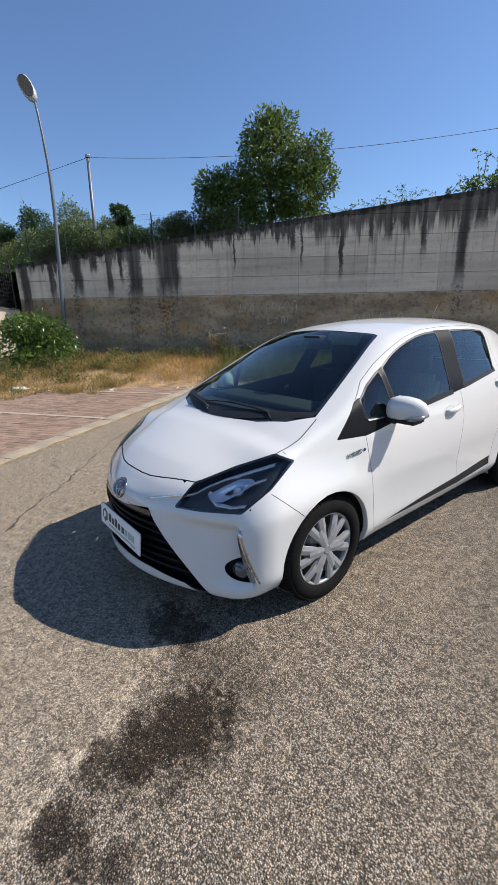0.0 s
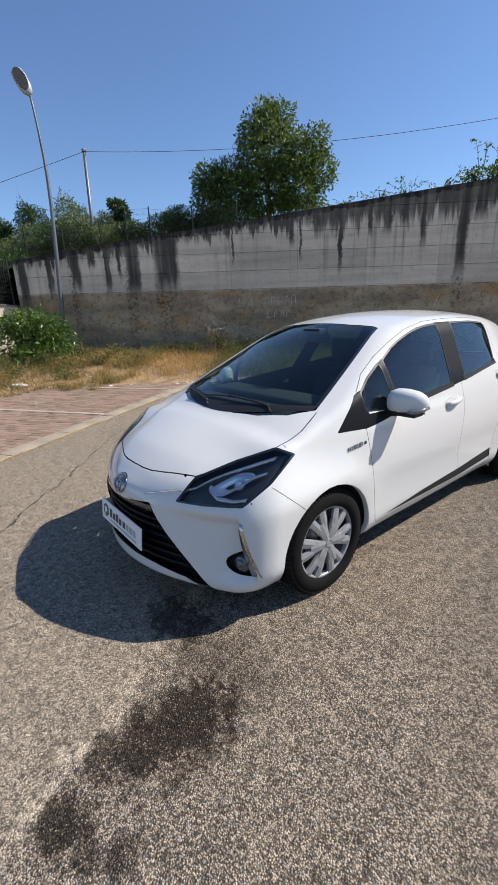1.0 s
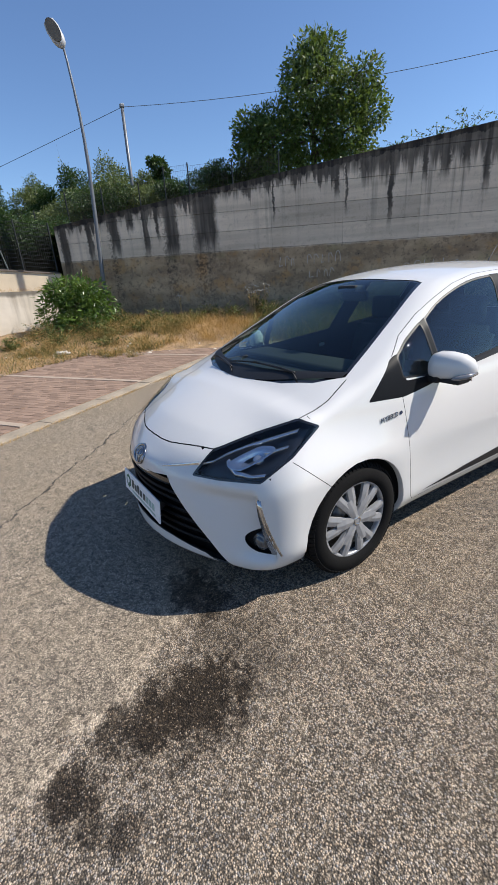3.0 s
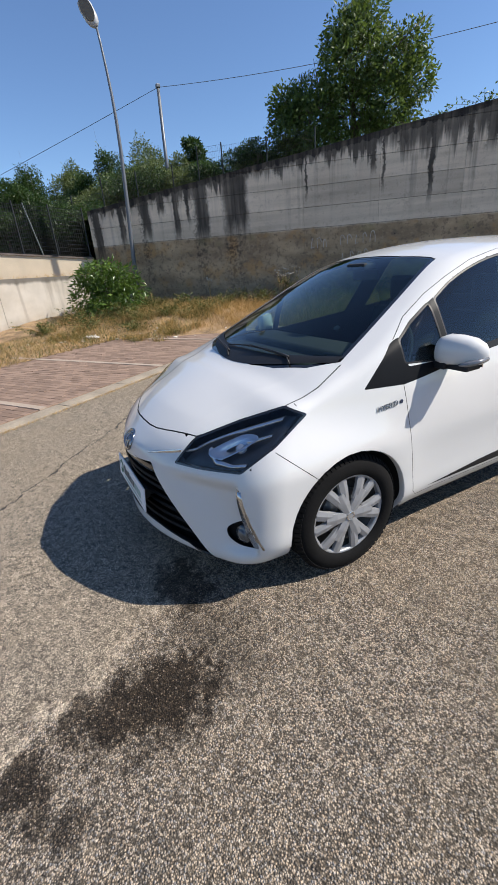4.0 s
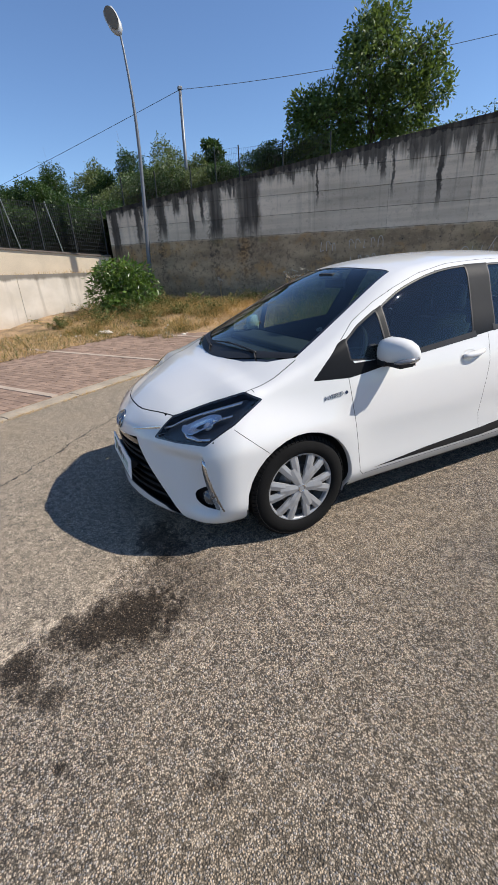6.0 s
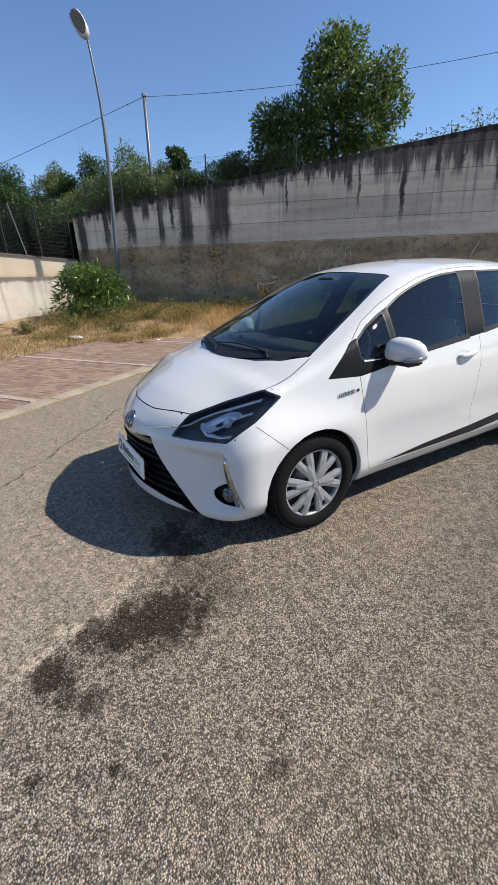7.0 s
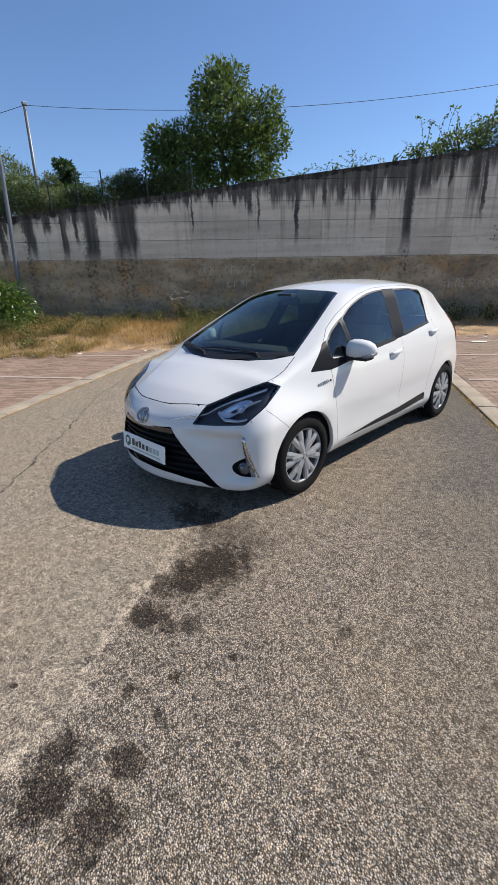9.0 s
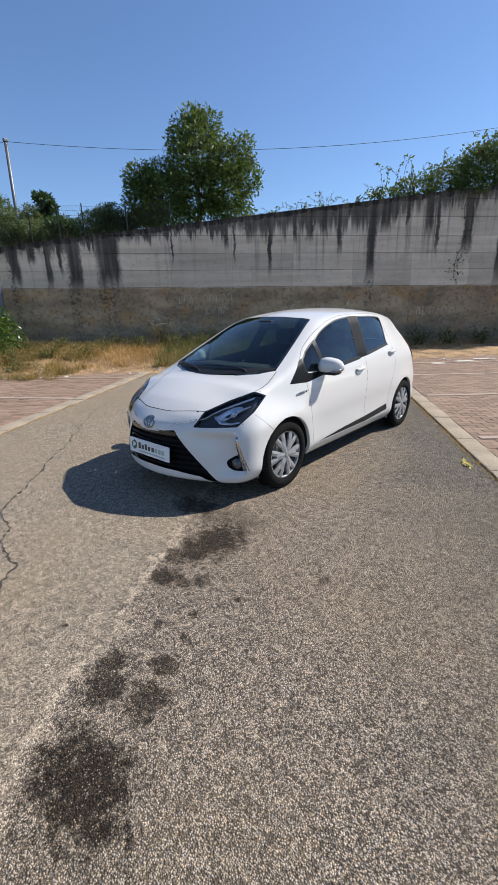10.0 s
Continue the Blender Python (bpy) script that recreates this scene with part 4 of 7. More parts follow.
rear_door = [(1.0, 1.405), (0.95, 1.22), (0.955, 1.05), (0.965, 0.87), (0.86, 0.68), (0.79, 0.50), (0.77, 0.30), (0.75, 0.268), (0.235, 0.268)]
wing_line = [(-1.625, 0.735), (-1.447, 0.575)]


def ring(wy, n=30):
    return [(wy + ARCH_R * math.cos(2 * math.pi * i / n), HUB_Z + ARCH_R * math.sin(2 * math.pi * i / n)) for i in range(n)]


shell = half_shell()
FLOOR_Z = 0.186
bmesh.ops.bisect_plane(shell, geom=shell.verts[:] + shell.edges[:] + shell.faces[:], dist=1e-5, plane_co=(0, 0, FLOOR_Z), plane_no=(0, 0, 1))
openings = [("sail", sail_trim, SIDE), ("pillar", pillar_trim, SIDE), ("divider", divider, SIDE), ("belt", belt_trim, SIDE), ("belt", belt_trim_rear, SIDE), ("door_glass", door_glass, SIDE), ("quarter_glass", quarter_glass, SIDE), ("rear_glass", rear_glass, SIDE), ("screen", screen, ABOVE), ("lamp", lamp_line, QUARTER), ("intake", intake, FACE), ("fog", fog_pocket, QUARTER), ("sill_trim", sill_trim, SIDE),
            ("tailgate_glass", [(-0.05, 1.06), (0.50, 1.07), (0.44, 1.34), (-0.05, 1.36)], BACK),
            ("arch", ring(FRONT_Y), SIDE), ("arch", ring(REAR_Y), SIDE)]
edged = {"door_glass", "quarter_glass", "rear_glass", "screen", "lamp"}
for key, pts, view in openings:
    slice_along(shell, pts, view)
    if key in edged:
        slice_along(shell, widen(pts, -0.022 if key == "screen" else -0.009), view)
GAP, HOOD_GAP = 0.0016, 0.0030
seams = [(hood_line, ABOVE), (front_door, SIDE), (rear_door, SIDE), ([TILT.uv(Vector((surface_x(y, z), y, z))) for y, z in frame_line], TILT), (wing_line, SIDE)]
for pts, view in seams:
    g = HOOD_GAP if pts is hood_line else GAP
    for s in (-g, g):
        side = []
        for i, p in enumerate(pts):
            a, b = Vector(pts[max(i - 1, 0)]), Vector(pts[min(i + 1, len(pts) - 1)])
            t = (b - a).normalized()
            side.append((p[0] - t.y * s, p[1] + t.x * s))
        slice_along(shell, side, view, closed=False)

shell.verts.index_update()
S_V = np.array([v.co[:] for v in shell.verts])
S_F = [tuple(v.index for v in fc.verts) for fc in shell.faces]
S_C = np.array([S_V[list(q)].mean(0) for q in S_F])
shell.free()
S_N, C_N = body_normals(S_V), body_normals(S_C)
for i, q in enumerate(S_F):
    a, b, c = S_V[q[0]], S_V[q[len(q) // 3]], S_V[q[2 * len(q) // 3]]
    if np.dot(np.cross(b - a, c - a), C_N[i]) < 0:
        S_F[i] = q[::-1]
SEEN_BY = {id(w): np.array([w.keep(Vector(c)) for c in S_C]) for w in (SIDE, FACE, ABOVE, QUARTER, TILT, BACK)}
tagname = np.full(len(S_F), "body", dtype=object)


def uv_of(view):
    return S_C @ np.array(view.e1), S_C @ np.array(view.e2)


def mark(key, pts, view, over=None):
    hit = contains(pts, *uv_of(view)) & SEEN_BY[id(view)]
    if over is not None:
        hit &= np.isin(tagname.astype(str), over)
    tagname[hit] = key


mark("front_door", front_door[:-1] + [front_door[-1]] + [(0.05, 1.428), (-0.22, 1.387), (-0.45, 1.320), (-0.62, 1.254), (-0.80, 1.167), (-0.925, 1.083)], SIDE)
mark("rear_door", [(0.345, 1.438), (0.72, 1.434)] + rear_door + front_door[6:], SIDE)
mark("hood", hood_area, ABOVE)
bumper = (S_C[:, 1] < -1.3) & (S_C[:, 2] < 0.78) & (tagname == "body")
u, v = uv_of(SIDE)
bumper &= ((u - -1.447) * 0.16 + (v - 0.575) * 0.178 < 0) | (u < -1.62)
tagname[bumper] = "front_bumper"
tagname[(tagname == "body") & (S_C[:, 1] > 1.45) & (S_C[:, 2] < 0.72)] = "rear_bumper"
gap = np.zeros(len(S_F), bool)
for pts, view in seams:
    gap |= (near_line(pts, *uv_of(view)) < (HOOD_GAP if pts is hood_line else GAP) * 0.99) & SEEN_BY[id(view)]
tagname[gap] = "gap"
for key, pts, view in openings:
    mark(key, pts, view)
    if key in edged:
        hit = contains(pts, *uv_of(view)) & ~contains(widen(pts, -0.022 if key == "screen" else -0.009), *uv_of(view)) & SEEN_BY[id(view)]
        tagname[hit & (tagname == key)] = key + "_edge"
for wy in (FRONT_Y, REAR_Y):
    tagname[(np.hypot(S_C[:, 1] - wy, S_C[:, 2] - HUB_Z) < ARCH_R) & (S_C[:, 2] < 0.62)] = "arch"
    tagname[(abs(S_C[:, 1] - wy) < ARCH_R) & (S_C[:, 2] < HUB_Z) & (S_C[:, 0] > 0.4)] = "arch"
tagname[(S_C[:, 2] < FLOOR_Z) & (tagname != "arch")] = "underbody"



def merge_specks():
    """Tiny stray islands of one tag take the tag around them."""
    sides = collections.defaultdict(list)
    for i, q in enumerate(S_F):
        for a, b in zip(q, q[1:] + q[:1]):
            sides[min(a, b), max(a, b)].append(i)
    near = collections.defaultdict(set)
    for ids in sides.values():
        for i in ids:
            near[i].update(j for j in ids if j != i)
    seen = np.zeros(len(S_F), bool)
    for i in range(len(S_F)):
        if seen[i]:
            continue
        seen[i] = True
        group, todo, rim = [i], [i], []
        while todo:
            c = todo.pop()
            for j in near[c]:
                if tagname[j] != tagname[i]:
                    rim.append(tagname[j])
                elif not seen[j]:
                    seen[j] = True
                    group.append(j)
                    todo.append(j)
        box = S_C[group]
        if rim and np.linalg.norm(box.max(0) - box.min(0)) < (0.11 if tagname[i] == "gap" else 0.04):
            tagname[group] = collections.Counter(rim).most_common(1)[0][0]


merge_specks()
car = thing("car", "white five-door hatchback parked on the asphalt, plate covered by a board", "car")


def panel(keys, name, mat, sides="both", shift=0.0, label="", parent=None, clip=None):
    """Joins the faces of the given keys into one mesh on the true surface."""
    sel = np.isin(tagname.astype(str), keys)
    if clip is not None:
        sel &= clip
    pick = [S_F[i] for i in np.flatnonzero(sel)]
    used = sorted({i for q in pick for i in q})
    if not used:
        return None
    to = {o: n for n, o in enumerate(used)}
    vs, ns = S_V[used] + shift * S_N[used], S_N[used]
    fs = [tuple(to[i] for i in q) for q in pick]
    if sides in ("both", "right"):
        flip = np.array([-1.0, 1, 1])
        mv, mn, mf = vs * flip, ns * flip, [q[::-1] for q in fs]
        if sides == "right":
            vs, ns, fs = mv, mn, mf
        else:
            n0 = len(vs)
            seam_ids = np.abs(vs[:, 0]) < 1e-4
            remap = np.where(seam_ids, np.arange(n0), np.arange(n0) + n0)
            vs, ns = np.r_[vs, mv], np.r_[ns, mn]
            fs = fs + [tuple(int(remap[i]) for i in q) for q in mf]
    me = mesh_of(name, vs, fs, mat, True)
    if len(me.vertices) == len(vs):
        me.normals_split_custom_set_from_vertices([tuple(n) for n in ns])
    return part(name, me, parent or car, label)


panel(["body"], "body", PAINT)
hood = panel(["hood"], "hood", PAINT)
bumper_f = panel(["front_bumper"], "front_bumper", PAINT)
panel(["rear_bumper"], "rear_bumper", PAINT)
DOORS = {}
for s in ("left", "right"):
    DOORS[s, 0] = panel(["front_door"], "front_door", PAINT, s)
    DOORS[s, 1] = panel(["rear_door"], "rear_door", PAINT, s)
    panel(["door_glass"], "door_window", SIDE_GLASS, s, -0.006, "tinted door window", DOORS[s, 0])
    panel(["quarter_glass"], "quarter_window", SIDE_GLASS, s, -0.006, "small tinted quarter window", DOORS[s, 0])
    panel(["rear_glass"], "door_window", SIDE_GLASS, s, -0.006, "tinted door window", DOORS[s, 1])
    panel(["door_glass_edge", "quarter_glass_edge"], "window_seal", BLACK, s, -0.003, "black rubber seal", DOORS[s, 0])
    panel(["rear_glass_edge"], "window_seal", BLACK, s, -0.003, "black rubber seal", DOORS[s, 1])
    panel(["sail"], "mirror_sail_trim", PIANO, s, -0.002, "black plastic triangle trim")
    panel(["pillar"], "pillar_trim", PIANO, s, -0.002, "black pillar trim")
    panel(["divider"], "window_divider", PIANO, s, -0.002, "black window divider")
    panel(["belt"], "belt_trim", BLACK, s, 0.001, "black belt strip")
    panel(["sill_trim"], "sill_trim", BLACK, s, -0.004, "black sill strip")
    panel(["lamp_edge"], "lamp_seal", GLOSS, s, -0.002)
panel(["screen"], "windscreen", SCREEN_GLASS, shift=-0.004, label="tinted windscreen")
panel(["screen_edge"], "windscreen_border", GLOSS, shift=-0.003, label="black glass border")
panel(["tailgate_glass"], "rear_window", SIDE_GLASS, shift=-0.004, label="tinted rear window")
panel(["underbody"], "underbody", SEAM)
panel(["body", "gap", "hood", "front_bumper", "rear_bumper", "front_door", "rear_door", "sail", "pillar", "divider", "belt", "sill_trim"], "inner_shell", SEAM, shift=-0.009)


# wheel arches: rolled lip and dark liner
for wy in (FRONT_Y, REAR_Y):
    for s in (1, -1):
        lip, liner, n = [[], []], [[], []], 40
        for i in range(n + 1):
            a = radians(-22 + 224 * i / n)
            y, z = wy + ARCH_R * math.cos(a), HUB_Z + ARCH_R * math.sin(a)
            xw = surface_x(y, max(z, 0.2))
            yi, zi = wy + (ARCH_R - 0.004) * math.cos(a), HUB_Z + (ARCH_R - 0.004) * math.sin(a)
            lip[0] += [(s * (xw + 0.0005), y, z), (s * (xw - 0.006), yi, zi), (s * (xw - 0.03), yi, zi)]
            yo, zo = wy + (ARCH_R + 0.02) * math.cos(a), HUB_Z + (ARCH_R + 0.02) * math.sin(a)
            liner[0] += [(s * (xw - 0.012), yo, zo), (s * 0.50, yo, zo), (s * 0.46, wy, HUB_Z)]
            if i:
                o = 3 * i
                for st in (lip, liner):
                    for k in (0, 1):
                        q = (o - 3 + k, o + k, o + k + 1, o - 2 + k)
                        st[1].append(q if s < 0 else q[::-1])
        part("arch_lip", mesh_of("arch_lip", *lip, PAINT, True), car)
        part("arch_liner", mesh_of("arch_liner", *liner, SEAM, True), car, "dark wheel arch liner")

# ---- wheels ----
R_T = 0.302
tyre_prof = [(0.200, 0.050), (0.213, 0.074), (0.228, 0.084), (0.25, 0.087), (0.272, 0.083), (0.288, 0.074), (0.297, 0.060), (R_T, 0.045), (R_T, 0.030), (R_T - .007, 0.0285), (R_T - .007, 0.0225), (R_T, 0.021), (R_T, 0.003), (R_T - .007, 0.002)]
tyre_prof = tyre_prof + [(r, -o) for r, o in tyre_prof[::-1]]
tyre_me = mesh_of("tyre", *lathe(tyre_prof, 72), RUBBER, True)
# tread blocks across the shoulders
tb = []
for i in range(72):
    a = 2 * math.pi * i / 72
    for s in (1, -1):
        m = Matrix.Rotation(a, 4, "X") @ Matrix.Translation((s * 0.063, 0, R_T - 0.0045)) @ Matrix.Rotation(s * radians(40), 4, "Y")
        bmx = box_bm((0.030, 0.020, 0.010))
        tb.append(([m @ v.co for v in bmx.verts], [tuple(v.index for v in fc.verts) for fc in bmx.faces]))
        bmx.free()
tread_me = mesh_of("tread", *merged(tb), RUBBER)
rim_me = mesh_of("rim", *lathe([(0.03, 0.02), (0.15, 0.012), (0.175, 0.0), (0.20, 0.05), (0.206, 0.052), (0.185, -0.06)], 48), STEEL, True)
drum_me = mesh_of("brake_disc", *lathe([(0.0, 0.03), (0.06, 0.03), (0.065, 0.018), (0.125, 0.018), (0.125, 0.0)], 40), surface("brake_steel", (0.16, 0.15, 0.14), 0.45, metal=0.8), True)


def cap_mesh():
    """Silver wheel cover: six broad spokes that fork at the rim, with an outer ring."""
    chunks = [lathe([(0.196, 0.040), (0.198, 0.062), (0.203, 0.069), (0.212, 0.069), (0.220, 0.062), (0.223, 0.048)], 60)]

    def bar(r0, r1, a0, a1, w0, w1, h0, h1):
        p, q = Vector((math.cos(a0), math.sin(a0))) * r0, Vector((math.cos(a1), math.sin(a1))) * r1
        d = (q - p).normalized()
        n = Vector((-d.y, d.x))
        vs = []
        for c, w, h in ((p, w0, h0), ((p + q) / 2, (w0 + w1) / 2, (h0 + h1) / 2 + 0.004), (q, w1, h1)):
            for e, dz in ((-1.0, -0.016), (-0.93, -0.002), (-0.12, 0.0035), (0.0, 0.0035), (0.93, -0.002), (1.0, -0.016)):
                pt = c + n * e * w
                vs.append((h + dz, pt.x, pt.y))
        fs = [(i * 6 + k, i * 6 + k + 1, i * 6 + k + 7, i * 6 + k + 6) for i in range(2) for k in range(5)] + [(5, 4, 3, 2, 1, 0), (12, 13, 14, 15, 16, 17)]
        return vs, fs

    for i in range(6):
        a = 2 * math.pi * i / 6 + radians(55)
        chunks.append(bar(0.022, 0.142, a, a, 0.024, 0.040, 0.076, 0.074))
        chunks.append(bar(0.085, 0.205, a + 0.15, a + 0.225, 0.022, 0.026, 0.0735, 0.068))
        chunks.append(bar(0.085, 0.205, a - 0.15, a - 0.225, 0.022, 0.026, 0.0725, 0.068))
    chunks.append(lathe([(0.0, 0.081), (0.022, 0.080), (0.033, 0.076), (0.038, 0.068), (0.040, 0.05)], 30))
    return chunks


cover_chunks = cap_mesh()
cap_me = mesh_of("wheel_cover", *cover_chunks[0], SILVER, True)
spoke_mes = [mesh_of("spoke", *c, SILVER) for c in cover_chunks[1:]]
boss_v, boss_f = lathe([(0.017, 0.0815), (0.020, 0.0835), (0.023, 0.0815)], 28)
emblem_me = mesh_of("emblem", boss_v, boss_f, CHROME, True)
for wy in (FRONT_Y, REAR_Y):
    for s in (1, -1):
        spin = radians(0 if wy < 0 else 22)
        m = Matrix.Translation((s * 0.752, wy, HUB_Z + 0.005)) @ (Matrix.Identity(4) if s > 0 else Matrix.Rotation(math.pi, 4, "Z")) @ Matrix.Rotation(spin, 4, "X")
        wheel = part("wheel", tyre_me, car, "black tyre", m)
        part("tread", tread_me, wheel)["kind"] = "stuff"
        part("rim", rim_me, wheel)
        part("brake_disc", drum_me, wheel)
        part("wheel_cover", cap_me, wheel, "silver six-spoke plastic wheel cover")
        for piece in spoke_mes:
            part("spoke", piece, wheel)
        emb = part("emblem", emblem_me, wheel)

# ---- front: intake, plate board, emblem, lamps ----
cols = 24
zs_in = (0.60, 0.52, 0.44, 0.36, 0.29, 0.21)
iv, i_f = [], []
for j, z in enumerate(zs_in):
    for i in range(cols + 1):
        x = -0.70 + 1.40 * i / cols
        iv.append((x, surface_y(abs(x), z) + 0.055, z))
        if i and j:
            o = j * (cols + 1) + i
            i_f.append((o - 1, o, o - cols - 1, o - cols - 2))
GRILLE = surface("grille_black", (0.006, 0.006, 0.0065), 0.6, var=0.2, bump=0.05, spec=0.15)
intake_ob = part("intake", mesh_of("intake", iv, i_f, GRILLE, True), car, "black lower intake")


def intake_half(z):
    return float(np.interp(z, [0.185, 0.402, 0.612], [0.64, 0.455, 0.275]))


for i, z in enumerate((0.30, 0.345, 0.39, 0.435, 0.480, 0.525)):
    w = intake_half(z) - 0.01
    pts = [(x, surface_y(abs(x), z) + (0.022 if z < 0.5 else 0.012), z) for x in np.linspace(-w, w, 21)]
    vs, fs = [], []
    for k, p in enumerate(pts):
        vs += [(p[0], p[1], p[2] - 0.009), (p[0], p[1] - 0.006, p[2]), (p[0], p[1], p[2] + 0.009), (p[0], p[1] + 0.03, p[2])]
        if k:
            o = 4 * k
            fs += [(o - 4 + a, o + a, o + (a + 1) % 4, o - 4 + (a + 1) % 4) for a in range(4)]
    part("grille_bar", mesh_of("grille_bar", vs, fs, GRILLE), intake_ob)
# broad dark bar under the nose
vs, fs = [], []
for k, x in enumerate(np.linspace(-0.30, 0.30, 17)):
    y = surface_y(abs(x), 0.57)
    vs += [(x, y + 0.004, 0.600), (x, y + 0.002, 0.570), (x, y + 0.012, 0.548), (x, y + 0.05, 0.548)]
    if k:
        o = 4 * k
        fs += [(o - 4 + a, o - 3 + a, o + 1 + a, o + a) for a in range(3)]
part("grille_top_bar", mesh_of("grille_top_bar", vs, fs, GLOSS, True), intake_ob)

BOARD = surface("white_board", (0.74, 0.75, 0.76), 0.5, var=0.03, bump=0.02)
GREEN = surface("dark_green_print", (0.02, 0.12, 0.07), 0.5, bump=0)
INK = surface("dark_print", (0.03, 0.045, 0.05), 0.5, bump=0)
PALE_GREEN = surface("grey_green_print", (0.32, 0.44, 0.40), 0.5, bump=0)
plate_m = Matrix.Translation((0, -2.088, 0.414)) @ pose(0, 0, 0, 84, 0, 0)   # local x across, y up, z to the front
bm = box_bm((0.552, 0.128, 0.008), (0, 0, 0), 0.003)
plate = part("plate_board", bm_mesh("plate_board", bm, BOARD), car, "white board over the plate with a green printed mark", plate_m)


def flat(name, outline, mat, z=0.0045, parent=plate, thick=0.0012):
    v, f = prism(outline, thick, Matrix.Translation((0, 0, z)))
    return part(name, mesh_of(name, v, f, mat), parent)


hexa = [(-0.205 + 0.042 * math.sin(math.pi / 3 * i), 0.004 + 0.044 * math.cos(math.pi / 3 * i)) for i in range(6)]
flat("printed_mark", hexa, GREEN)
flat("printed_mark_inner", [(-0.222, -0.02), (-0.214, -0.02), (-0.214, -0.006), (-0.196, -0.006), (-0.186, 0.004), (-0.186, 0.016), (-0.196, 0.026), (-0.222, 0.026)], BOARD, 0.0060)
for i in range(4):
    h = (0.034, 0.020, 0.032, 0.020)[i]
    flat("printed_bar", [(-0.145 + i * 0.045, -0.018), (-0.112 + i * 0.045, -0.018), (-0.112 + i * 0.045, h), (-0.145 + i * 0.045, h)], INK)
for i in range(4):
    flat("printed_bar", [(0.042 + i * 0.045, -0.018), (0.075 + i * 0.045, -0.018), (0.075 + i * 0.045, 0.020), (0.042 + i * 0.045, 0.020)], PALE_GREEN if i else INK)
flat("printed_bar", [(-0.145, -0.044), (0.22, -0.044), (0.22, -0.034), (-0.145, -0.034)], PALE_GREEN)
bm = box_bm((0.40, 0.06, 0.06), (0, -2.05, 0.41), 0.01)
part("plate_bracket", bm_mesh("plate_bracket", bm, BLACK), car)

# oval emblem, as plain rings
EMBLEM = surface("smoky_chrome", (0.30, 0.31, 0.33), 0.15, metal=1.0, var=0.03, bump=0.0)


def oval(cx, cz, rx, rz, r, n=36, tilt=0.0):
    pts = []
    for i in range(n):
        a = 2 * math.pi * i / n
        x, z = cx + rx * math.cos(a), cz + rz * math.sin(a)
        pts.append((x, surface_y(abs(x), z) - 0.004, z))
    return tube(pts, r, 6, closed=True)


v, f = merged([oval(0, 0.648, 0.064, 0.045, 0.0075), oval(0, 0.663, 0.036, 0.018, 0.0055), oval(0, 0.645, 0.017, 0.036, 0.0055)])
part("emblem", mesh_of("emblem", v, f, EMBLEM, True), car, "chrome oval emblem")

